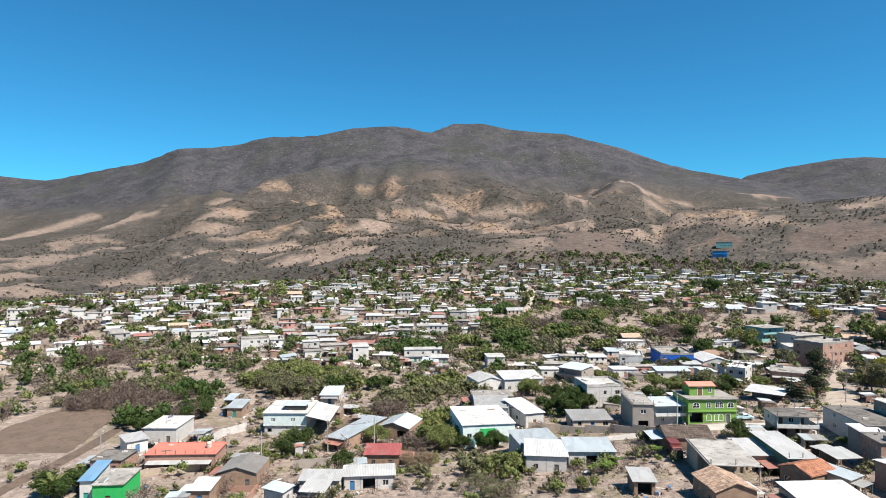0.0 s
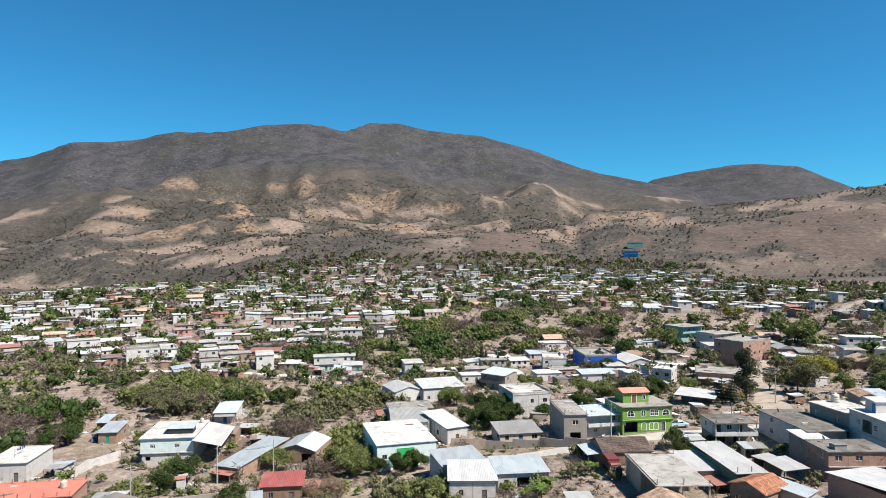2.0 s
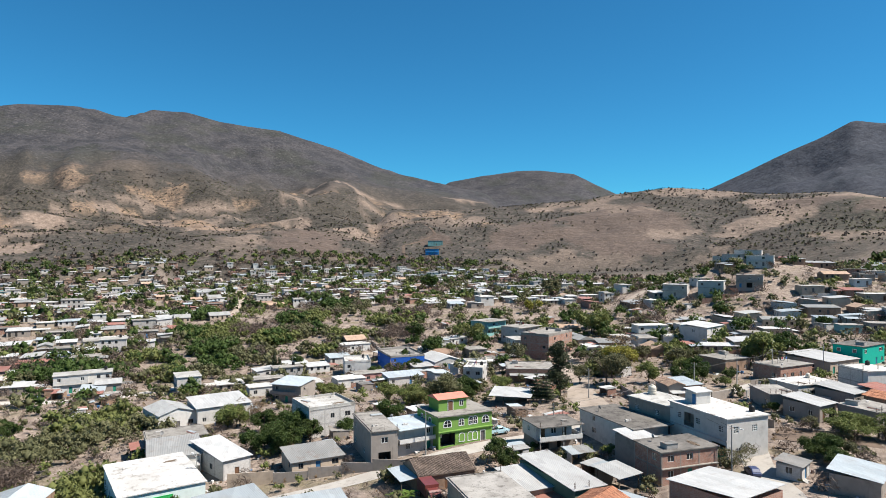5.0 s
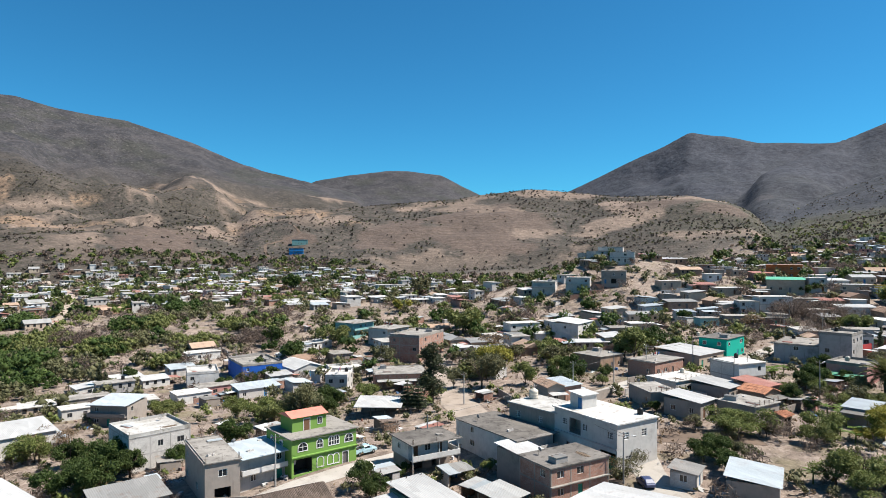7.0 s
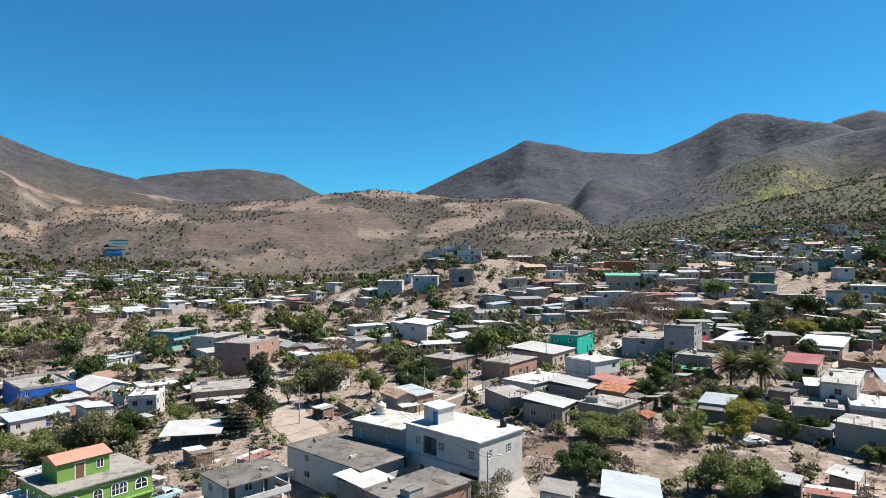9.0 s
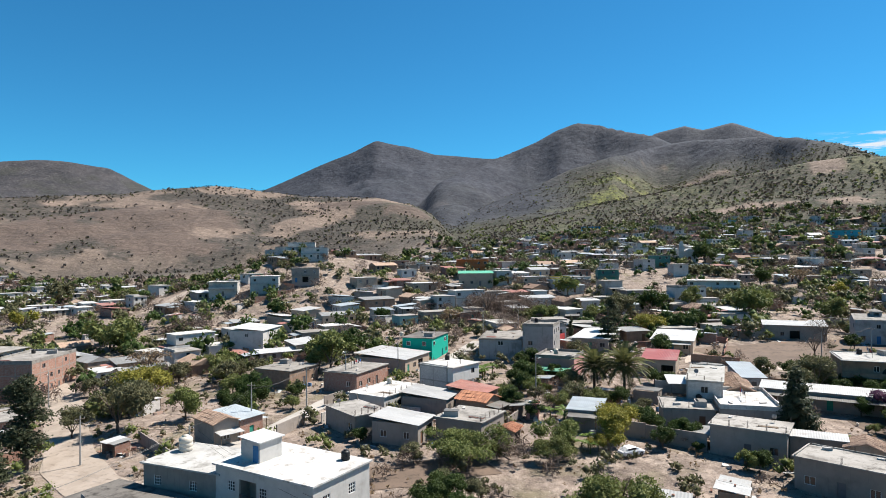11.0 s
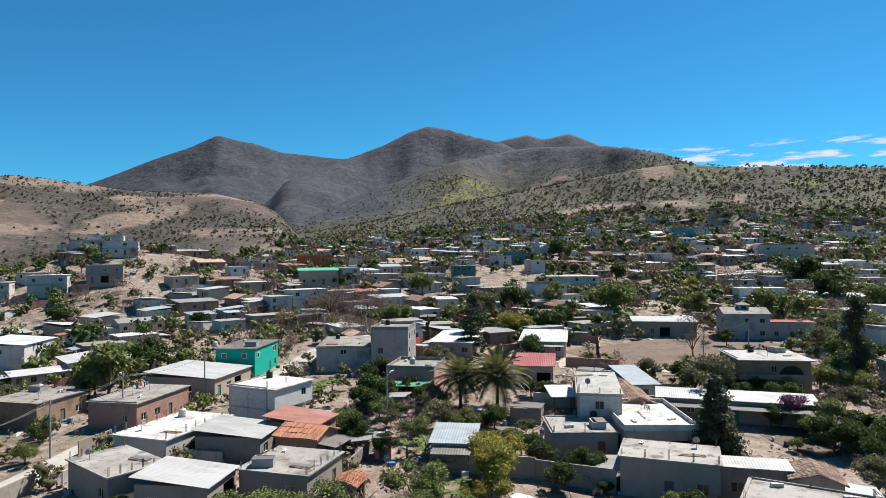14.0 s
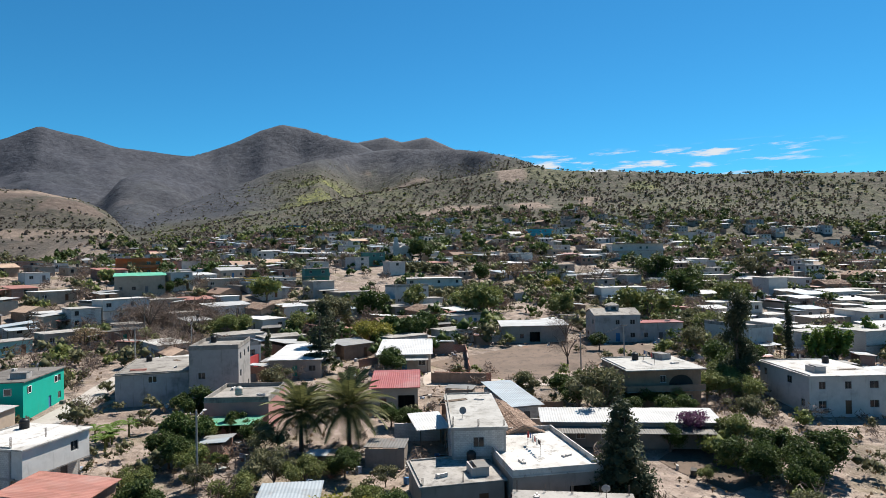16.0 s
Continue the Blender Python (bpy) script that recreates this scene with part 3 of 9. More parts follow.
dust_road = roof_slab("dusty_road", (0.42, 0.355, 0.30), (0.28, 0.225, 0.18), 0.7)
concrete_road = roof_slab("concrete_road", (0.45, 0.42, 0.385), (0.32, 0.29, 0.26), 0.5)
dirt_track = roof_slab("dirt_track", (0.155, 0.112, 0.086), (0.095, 0.072, 0.055), 0.85)


def leaf_material(name, a, b, dry=None):
    """Foliage: lit from the front and through the leaf, each tree and each leaf a little different."""
    g = Graph(name)
    base = g.mix(g.geo.outputs["Random Per Island"], a, b)
    base = g.mix(g.math("MULTIPLY", g.random(), 0.45), base, dry or tuple(c * 0.6 for c in a))
    base = g.mix(g.math("MULTIPLY", g.ramp(g.noise(0.7, 2), 0.45, 0.65), 0.35), base, tuple(c * 0.5 for c in a))
    m = g.done(base, 0.6)
    g.p.inputs["Specular IOR Level"].default_value = 0.15
    tr = g.n.new("ShaderNodeBsdfTranslucent")
    g.l.new(base, tr.inputs["Color"])
    mixer = g.n.new("ShaderNodeMixShader")
    mixer.inputs[0].default_value = 0.3
    g.l.new(g.p.outputs[0], mixer.inputs[1])
    g.l.new(tr.outputs[0], mixer.inputs[2])
    g.l.new(mixer.outputs[0], g.n["Material Output"].inputs["Surface"])
    return m


leaf_mango = leaf_material("mango_leaf", (0.035, 0.063, 0.017), (0.077, 0.113, 0.030), (0.059, 0.071, 0.024))
leaf_light = leaf_material("mesquite_leaf", (0.097, 0.126, 0.035), (0.197, 0.220, 0.071), (0.134, 0.130, 0.052))
leaf_yellow = leaf_material("yellowing_leaf", (0.210, 0.206, 0.038), (0.319, 0.269, 0.050), (0.168, 0.168, 0.042))
leaf_olive = leaf_material("olive_leaf", (0.088, 0.094, 0.044), (0.168, 0.164, 0.082), (0.130, 0.113, 0.067))
leaf_dark = leaf_material("conifer_leaf", (0.046, 0.059, 0.032), (0.105, 0.113, 0.063))
leaf_dry = leaf_material("dry_leaf", (0.193, 0.134, 0.084), (0.286, 0.210, 0.126), (0.143, 0.101, 0.071))
leaf_twig = leaf_material("bare_twig", (0.122, 0.091, 0.074), (0.206, 0.158, 0.128), (0.109, 0.080, 0.067))
leaf_banana = leaf_material("banana_leaf", (0.084, 0.143, 0.025), (0.160, 0.218, 0.050))
leaf_palm = leaf_material("palm_frond", (0.075, 0.085, 0.030), (0.175, 0.170, 0.068))
leaf_purple = leaf_material("bougainvillea_flower", (0.10, 0.035, 0.085), (0.22, 0.04, 0.18), (0.05, 0.06, 0.03))
scrub_twig = leaf_material("thorn_scrub", (0.060, 0.050, 0.044), (0.120, 0.098, 0.082), (0.08, 0.066, 0.055))
scrub_green = leaf_material("scrub_leaf", (0.072, 0.074, 0.040), (0.145, 0.14, 0.075), (0.11, 0.096, 0.06))
scrub_dark = leaf_material("dark_scrub_leaf", (0.032, 0.036, 0.020), (0.064, 0.066, 0.036))
bark = paint("bark", (0.13, 0.10, 0.08), amount=0.4)


# ---- building kit ----
def box(x0, x1, y0, y1, z0, z1):
    v = [(x0, y0, z0), (x1, y0, z0), (x1, y1, z0), (x0, y1, z0), (x0, y0, z1), (x1, y0, z1), (x1, y1, z1), (x0, y1, z1)]
    return v, [(3, 2, 1, 0), (4, 5, 6, 7), (0, 1, 5, 4), (1, 2, 6, 5), (2, 3, 7, 6), (3, 0, 4, 7)]


def merge(*shells):
    verts, faces = [], []
    for v, f in shells:
        k = len(verts)
        verts += v
        faces += [tuple(i + k for i in q) for q in f]
    return verts, faces


def bars(*boxes):
    return merge(*[box(*b) for b in boxes])


def tube(p, q, r0, r1, n=7):
    p, q = Vector(p), Vector(q)
    d = (q - p).normalized()
    a = d.orthogonal().normalized()
    b = d.cross(a)
    v = [tuple(c + (a * math.cos(t) + b * math.sin(t)) * r) for c, r in ((p, r0), (q, r1)) for t in [2 * math.pi * k / n for k in range(n)]]
    f = [(k, (k + 1) % n, n + (k + 1) % n, n + k) for k in range(n)] + [tuple(range(n - 1, -1, -1)), tuple(range(n, 2 * n))]
    return v, f


def side_frame(side, w, d):
    """Origin, direction along the wall and inward normal of one side of a w by d block."""
    return {0: ((-w / 2, -d / 2), (1, 0), (0, 1), w), 1: ((w / 2, -d / 2), (0, 1), (-1, 0), d),
            2: ((w / 2, d / 2), (-1, 0), (0, -1), w), 3: ((-w / 2, d / 2), (0, -1), (1, 0), d)}[side]


def wall_shell(w, d, h, openings, low=-1.6, thick=0.2):
    """Four walls with real holes and reveals. openings: side -> list of (s0, s1, z0, z1)."""
    verts, faces = [], []
    for side in range(4):
        (ox, oy), (ux, uy), (nx, ny), length = side_frame(side, w, d)
        holes = openings.get(side, [])
        ss = sorted({0.0, length, *[v for o in holes for v in o[:2]]})
        zs = sorted({low, h, *[v for o in holes for v in o[2:]]})

        def at(s, z, inn=0.0):
            verts.append((ox + ux * s + nx * inn, oy + uy * s + ny * inn, z))
            return len(verts) - 1
        for a, b in zip(ss[:-1], ss[1:]):
            for c, e in zip(zs[:-1], zs[1:]):
                if any(o[0] <= a and b <= o[1] and o[2] <= c and e <= o[3] for o in holes):
                    continue
                faces.append((at(a, c), at(b, c), at(b, e), at(a, e)))
        for s0, s1, z0, z1 in holes:
            ring = [(s0, z0), (s1, z0), (s1, z1), (s0, z1)]
            for (p, q), (r, t) in zip(ring, ring[1:] + ring[:1]):
                faces.append((at(r, t), at(p, q), at(p, q, thick), at(r, t, thick)))
    k = len(verts)
    e = 0.01
    verts += [(-w / 2 + e, -d / 2 + e, h - 0.02), (w / 2 - e, -d / 2 + e, h - 0.02), (w / 2 - e, d / 2 - e, h - 0.02), (-w / 2 + e, d / 2 - e, h - 0.02)]
    faces.append((k, k + 1, k + 2, k + 3))
    return verts, faces


_cache = {}


def shared(key, make):
    if key not in _cache:
        _cache[key] = make()
    return _cache[key]


def set_in(name, me, parent, side, w, d, s, z, inn):
    """Links a mesh built in the x-z plane into the opening of a side."""
    (ox, oy), (ux, uy), (nx, ny), length = side_frame(side, w, d)
    ob = new(name, me)
    ob.parent = parent
    ob.matrix_basis = pose(ox + ux * s + nx * inn, oy + uy * s + ny * inn, z, 0, 0, 90 * side)
    return ob


def plate(w, h, holes, thick):
    """One connected frame in the x-z plane, front at y=0, with rectangular holes through it."""
    xs = sorted({0.0, w, *[v for o in holes for v in o[:2]]})
    zs = sorted({0.0, h, *[v for o in holes for v in o[2:]]})
    ids, verts, faces = {}, [], []

    def at(x, y, z):
        key = (round(x, 4), round(y, 4), round(z, 4))
        if key not in ids:
            ids[key] = len(verts)
            verts.append(key)
        return ids[key]

    def solid(i, j):
        return 0 <= i < len(xs) - 1 and 0 <= j < len(zs) - 1 and not any(o[0] <= xs[i] and xs[i + 1] <= o[1] and o[2] <= zs[j] and zs[j + 1] <= o[3] for o in holes)
    for i in range(len(xs) - 1):
        for j in range(len(zs) - 1):
            if not solid(i, j):
                continue
            a, b, c, d = xs[i], xs[i + 1], zs[j], zs[j + 1]
            faces.append((at(a, 0, c), at(b, 0, c), at(b, 0, d), at(a, 0, d)))
            for (di, dj), (p, q) in (((-1, 0), ((a, d), (a, c))), ((1, 0), ((b, c), (b, d))), ((0, -1), ((a, c), (b, c))), ((0, 1), ((b, d), (a, d)))):
                if not solid(i + di, j + dj):
                    faces.append((at(p[0], 0, p[1]), at(p[0], thick, p[1]), at(q[0], thick, q[1]), at(q[0], 0, q[1])))
    return verts, faces


def add_window(parent, side, w, d, s0, s1, z0, z1, frame_mat, bright=False):
    ww, hh = round(s1 - s0, 2), round(z1 - z0, 2)
    t = 0.07
    me = shared(("win", ww, hh, frame_mat.name), lambda: mesh_data("window", *plate(ww, hh, [(t, ww / 2 - t / 2, t, hh - t), (ww / 2 + t / 2, ww - t, t, hh - t)], 0.06), frame_mat))
    win = set_in("window", me, parent, side, w, d, s0, z0, 0.08)
    pane = shared(("pane", ww, hh), lambda: mesh_data("pane", *box(t, ww - t, 0.025, 0.035, t, hh - t), glass))
    ob = new("pane", pane)
    ob.parent = win
    ob.matrix_basis = Matrix()
    return win


def add_door(parent, side, w, d, s0, s1, z0, z1, mat, deep=False):
    ww, hh = round(s1 - s0, 2), round(z1 - z0, 2)
    if deep:
        # near-black lining: the garage's inner shade is put into its colour
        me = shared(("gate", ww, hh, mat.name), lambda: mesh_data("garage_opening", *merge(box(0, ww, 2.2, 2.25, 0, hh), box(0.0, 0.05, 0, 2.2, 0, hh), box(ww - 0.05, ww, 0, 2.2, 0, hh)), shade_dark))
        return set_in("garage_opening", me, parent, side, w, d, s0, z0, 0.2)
    me = shared(("door", ww, hh, mat.name), lambda: mesh_data("door", *merge(plate(ww, hh, [(0.12, ww - 0.12, 0.15, hh * 0.45), (0.12, ww - 0.12, hh * 0.52, hh - 0.15)], 0.05), box(0.02, ww - 0.02, 0.025, 0.045, 0.02, hh - 0.02)), mat))
    return set_in("door", me, parent, side, w, d, s0, z0, 0.1)


def facade(rng, length, storeys, h, front, low=0.0, door_at=None, garage=False):
    """Chooses openings along one side: doors below, windows in each storey."""
    out, step = [], h / storeys
    n = max(1, int(length / 3.2))
    pitch = length / n
    for k in range(storeys):
        z = low + k * step
        for i in range(n):
            c = (i + 0.5) * pitch
            if k == 0 and front and garage and i == n // 2 and pitch > 2.9:
                out.append(("garage", c - 1.3, c + 1.3, z + 0.05, z + min(2.5, step - 0.35)))
            elif k == 0 and front and i == (0 if garage else n // 2):
                out.append(("door", c - 0.5, c + 0.5, z + 0.05, z + 2.1))
            elif rng.random() < (0.6 if front else 0.3):
                ww = rng.choice([1.0, 1.2, 1.4])
                if pitch > ww + 0.5:
                    out.append(("window", c - ww / 2, c + ww / 2, z + 0.95, z + min(2.1, step - 0.35)))
    return out


def sheet_roof(w, d, z, drop, over, fall="front"):
    """A ribbed metal roof of lapped sheets, falling towards the front (-y)."""
    x0, x1 = -w / 2 - over, w / 2 + over
    n = max(8, int((x1 - x0) / 0.17))
    y0, y1 = -d / 2 - over, d / 2 + over
    rows = max(1, round((y1 - y0) / 2.4))
    verts, faces = [], []
    for r in range(rows + 1):
        f = r / rows
        for k in range(n + 1):
            x = x0 + (x1 - x0) * k / n
            rib = (0.028 if k % 2 else 0.0) + 0.014 * math.sin(x * 1.7 + 3.1 * r) + (0.012 if (k // 6) % 2 else 0.0)
            verts.append((x, y0 + (y1 - y0) * f, z + drop * f + rib))
    m = n + 1
    faces = [(r * m + k, r * m + k + 1, (r + 1) * m + k + 1, (r + 1) * m + k) for r in range(rows) for k in range(n)]
    k = len(verts)
    verts += [(x0, y0, z - 0.05), (x1, y0, z - 0.05), (x1, y1, z + drop - 0.05), (x0, y1, z + drop - 0.05)]
    faces += [(k + 3, k + 2, k + 1, k), (k, k + 1, n, 0), (k + 2, k + 3, rows * m, rows * m + n), (k + 3, k, 0, rows * m), (k + 1, k + 2, rows * m + n, n)]
    return verts, faces


def tile_slope(w, d, z0, z1, over, rng, flip=False):
    """Rows of half-round clay tiles up one slope from y=0 (eaves) to y=d (ridge)."""
    shells, pitch = [], 0.24
    n = int((w + 2 * over) / pitch)
    rows = max(3, int(d / 0.75))
    for i in range(n):
        x = -w / 2 - over + (i + 0.5) * pitch
        for r in range(rows):
            a, b = r / rows, (r + 1.08) / rows
            ya, yb = -over + (d + over) * a, -over + (d + over) * min(b, 1.0)
            sag = 0.05 * math.sin(x * 0.9 + r) + rng.uniform(-0.02, 0.02)
            za, zb = z0 + (z1 - z0) * a + 0.05 + sag, z0 + (z1 - z0) * min(b, 1.0) + 0.01 + sag
            j = rng.uniform(-0.02, 0.02)
            prof = [(-0.115, 0.0), (-0.06, 0.085), (0.06, 0.085), (0.115, 0.0)]
            v = [(x + j + px, ya, za + pz) for px, pz in prof] + [(x + j + px * 0.85, yb, zb + pz) for px, pz in prof]
            shells.append((v, [(0, 1, 5, 4), (1, 2, 6, 5), (2, 3, 7, 6)]))
    under = ([(-w / 2 - over, -over, z0), (w / 2 + over, -over, z0), (w / 2 + over, d, z1), (-w / 2 - over, d, z1),
              (-w / 2 - over, -over, z0 - 0.1), (w / 2 + over, -over, z0 - 0.1), (w / 2 + over, d, z1 - 0.1), (-w / 2 - over, d, z1 - 0.1)],
             [(0, 1, 2, 3), (7, 6, 5, 4), (0, 4, 5, 1), (1, 5, 6, 2), (3, 2, 6, 7), (0, 3, 7, 4)])
    return merge(under, *shells)


def turned(shell, angle, dx=0.0, dy=0.0):
    c, s = math.cos(radians(angle)), math.sin(radians(angle))
    return [(x * c - y * s + dx, x * s + y * c + dy, z) for x, y, z in shell[0]], shell[1]


def roof_of(kind, mat, parent, w, d, h, rng):
    """Adds the roof parts to a house."""
    if kind in ("slab", "open"):
        o = 0.28
        part("roof_slab", *box(-w / 2 - o, w / 2 + o, -d / 2 - o, d / 2 + o, h, h + 0.16), mat, parent)
        if rng.random() < 0.6:
            part("roof_kerb", *bars((-w / 2, w / 2, d / 2 - 0.14, d / 2, h + 0.163, h + 0.34), (-w / 2, -w / 2 + 0.14, -d / 2, d / 2 - 0.145, h + 0.163, h + 0.34)), mat, parent)
    elif kind == "parapet":
        part("roof_slab", *box(-w / 2 - 0.06, w / 2 + 0.06, -d / 2 - 0.06, d / 2 + 0.06, h, h + 0.16), mat, parent)
        t, p = 0.15, h + 0.75
        part("parapet", *bars((-w / 2, w / 2, -d / 2, -d / 2 + t, h + 0.163, p), (-w / 2, w / 2, d / 2 - t, d / 2, h + 0.163, p),
             (-w / 2, -w / 2 + t, -d / 2 + t + 0.003, d / 2 - t - 0.003, h + 0.163, p), (w / 2 - t, w / 2, -d / 2 + t + 0.003, d / 2 - t - 0.003, h + 0.163, p)), mat, parent)
    elif kind in ("tin", "shed"):
        m = white_sheet if mat.name == "white_roof" else mat
        part("metal_roof", *sheet_roof(w, d, h + 0.05, min(0.9, 0.1 * d), 0.4), m, parent)
    elif kind in ("gable", "tile"):
        along = w >= d
        L, S = (w, d) if along else (d, w)
        rise = S * 0.5 * (0.30 if kind == "gable" else 0.42)
        for k in range(2):
            if kind == "tile":
                shell = tile_slope(L, S / 2, h + 0.1, h + 0.1 + rise, 0.35, rng)
            else:
                v, f = sheet_roof(L + 0.6, S / 2, h + 0.08, rise, 0.0)
                shell = ([(x, y + S / 4, z) for x, y, z in v], f)
            shell = ([(x, y - S / 2, z) for x, y, z in shell[0]], shell[1])
            ang = (0 if along else 90) + 180 * k
            ob = part("roof_slope", *turned(shell, ang), white_sheet if mat.name == "white_roof" else mat, parent)
            if kind == "tile":
                ob["kind"] = "stuff"
        # gable ends
        for s in (-1, 1):
            tri = [(s * L / 2, -S / 2, h - 0.03), (s * L / 2, S / 2, h - 0.03), (s * L / 2, 0, h + rise), (s * (L / 2 - 0.2), -S / 2, h - 0.03), (s * (L / 2 - 0.2), S / 2, h - 0.03), (s * (L / 2 - 0.2), 0, h + rise)]
            part("gable_wall", *turned((tri, [(0, 1, 2), (5, 4, 3), (0, 2, 5, 3), (1, 4, 5, 2)]), 0 if along else 90), parent["wallmat_ref"] and WALLS[parent["wallmat_ref"]][0], parent)


ROOFWORD = {"slab": "flat {} roof", "parapet": "flat {} roof and parapet", "tin": "sloping {} sheet roof", "shed": "{} sheet roof on posts", "gable": "pitched {} roof", "tile": "pitched {} roof", "open": "flat {} roof on columns"}


FOOT = []
ROOFTOPS = []


def house(x, y, rot, w, d, h, roof, roof_colour, wall, storeys=1, seed=0, garage=False, plain=False, label="", category="house", z=None, drop=1.6, lean=False):
    """One building with its walls, openings and roof; its front is its -y side."""
    rng = random.Random(seed * 7919 + 13)
    FOOT.append((x, y, math.hypot(w, d) / 2))
    root = new("house")
    root.matrix_world = pose(x, y, ground_at(x, y) if z is None else z, 0, 0, rot)
    root["wallmat_ref"] = wall
    wm, word = WALLS[wall]
    rm, rword = ROOFS[roof_colour]
    size = {1: "one-storey", 2: "two-storey", 3: "three-storey"}[storeys]
    tagged(root, label or f"{size} {word} house with {ROOFWORD[roof].format(rword)}", category)
    if roof in ("shed", "open"):
        n = max(2, int(w / 3.5) + 1)
        for i in range(n):
            for yy in (-d / 2 + 0.2, 0.0) if roof == "open" else (-d / 2 + 0.2, d / 2 - 0.2):
                xx = -w / 2 + 0.2 + (w - 0.4) * i / (n - 1)
                t = 0.14 if roof == "open" else 0.07
                part("post", *box(xx - t, xx + t, yy - t, yy + t, -drop, h), wm if roof == "open" else timber, root)
        part("back_wall", *box(-w / 2, w / 2, d / 2 - 0.2 if roof == "shed" else 0.3, d / 2, -drop, h - 0.01), wm, root)
    else:
        holes = {}
        for side in range(4):
            length = w if side % 2 == 0 else d
            if side == 2 or (plain and side == 3):
                continue
            holes[side] = facade(rng, length, storeys, h, side == 0, garage=garage)
        part("wall", *wall_shell(w, d, h, {k: [o[1:] for o in v] for k, v in holes.items()}, low=-drop), wm, root)
        fm = frame_white if rng.random() < 0.6 else frame_grey
        dm = rng.choice([door_brown, door_metal, door_metal, door_blue, door_green])
        for side, lst in holes.items():
            for kind, s0, s1, z0, z1 in lst:
                if kind == "window":
                    add_window(root, side, w, d, s0, s1, z0, z1, fm)
                else:
                    add_door(root, side, w, d, s0, s1, z0, z1, dm, kind == "garage")
        if wall == "block" or (wall == "brick" and storeys > 1):
            # cast columns and ring beams stand a little proud of the blocks
            cm = WALLS["concwall"][0] if wall == "block" else WALLS["plaster"][0]
            t = 0.02
            for side in (0, 1, 3):
                length = w if side % 2 == 0 else d
                (ox, oy), (ux, uy), (nx, ny), _ = side_frame(side, w, d)
                for k in range(storeys):
                    zz = h / storeys * (k + 1)
                    b = turned(box(0, length, -t, 0.0, -0.26, -0.005), 90 * side, ox, oy)
                    ob = part("ring_beam", [(p, q, r + zz) for p, q, r in b[0]], b[1], cm, root)
                n = max(2, int(length / 3.2) + 1)
                for i in range(n):
                    s = 0.12 + (length - 0.24) * i / (n - 1)
                    if any(o[1] - 0.15 < s < o[2] + 0.15 for o in holes.get(side, [])):
                        continue
                    b = turned(box(s - 0.11, s + 0.11, -t - 0.003, 0.0, -drop, h - 0.01), 90 * side, ox, oy)
                    part("column", *b, cm, root)
        if storeys > 1 and roof != "parapet" and rng.random() < 0.75:
            zz, deep = h / storeys, (1.25 if not plain and rng.random() < 0.6 else 0.5)
            part("floor_slab", *bars((-w / 2 - 0.12, w / 2 + 0.12, -d / 2 - deep, -d / 2 - 0.002, zz - 0.16, zz - 0.01)), ROOFS["concrete"][0], root)
            if deep > 1:
                part("balcony_wall", *bars((-w / 2 - 0.12, w / 2 + 0.12, -d / 2 - deep, -d / 2 - deep + 0.1, zz - 0.007, zz + 0.8), (-w / 2 - 0.12, -w / 2 - 0.02, -d / 2 - deep + 0.103, -d / 2 - 0.004, zz - 0.007, zz + 0.8)), wm, root)
                part("roof_eave", *bars((-w / 2 - 0.28, w / 2 + 0.28, -d / 2 - deep - 0.2, -d / 2 - 0.285, h, h + 0.14)), rm, root)
        elif storeys == 1 and not plain and not lean and not garage and seed % 3 == 0:
            # a sheet-roofed porch along the front
            deep, side = rng.uniform(1.8, 2.8), rng.choice([0, 0, 3])
            along = w if side == 0 else d
            v, f = sheet_roof(along * 0.9, deep, min(2.35, h - 0.5), 0.25, 0.08)
            across = d if side == 0 else w
            part("porch_roof", *turned(([(p, q - deep / 2 - across / 2 - 0.1, r) for p, q, r in v], f), -90 if side else 0), rng.choice([white_sheet, ROOFS["grey"][0], ROOFS["greyold"][0], ROOFS["paleblue"][0], ROOFS["rust"][0]]), root)
            for k in (-1, 1):
                xx, yy = k * (along * 0.45 - 0.1), -across / 2 - deep
                part("post", *turned(box(xx - 0.06, xx + 0.06, yy - 0.06, yy + 0.06, -drop, 2.3), -90 if side else 0), timber, root)
    roof_of(roof, rm, root, w, d, h, rng)
    if lean and roof not in ("shed", "open"):
        # sheet-roofed lean-to on poles against one side
        s, deep, long = rng.choice([-1, 1]), rng.uniform(2.2, 3.6), d * rng.uniform(0.5, 0.9)
        v, f = sheet_roof(long, deep, 2.25, 0.3, 0.1)
        part("lean_to_roof", *turned(([(a, b - deep / 2 - w / 2 - 0.12, c) for a, b, c in v], f), 90 * s), rng.choice([white_sheet, ROOFS["grey"][0], ROOFS["paleblue"][0], ROOFS["greyold"][0], ROOFS["rust"][0]]), root)
        for k in (-1, 1):
            xx, yy = s * (w / 2 + deep - 0.1), k * (long / 2 - 0.2)
            part("pole", *box(xx - 0.06, xx + 0.06, yy - 0.06, yy + 0.06, -drop, 2.25), timber, root)
    if roof in ("slab", "parapet") and not plain:
        ROOFTOPS.append((root.matrix_world.copy(), w, d, h + 0.163, roof))
    del root["wallmat_ref"]
    return root


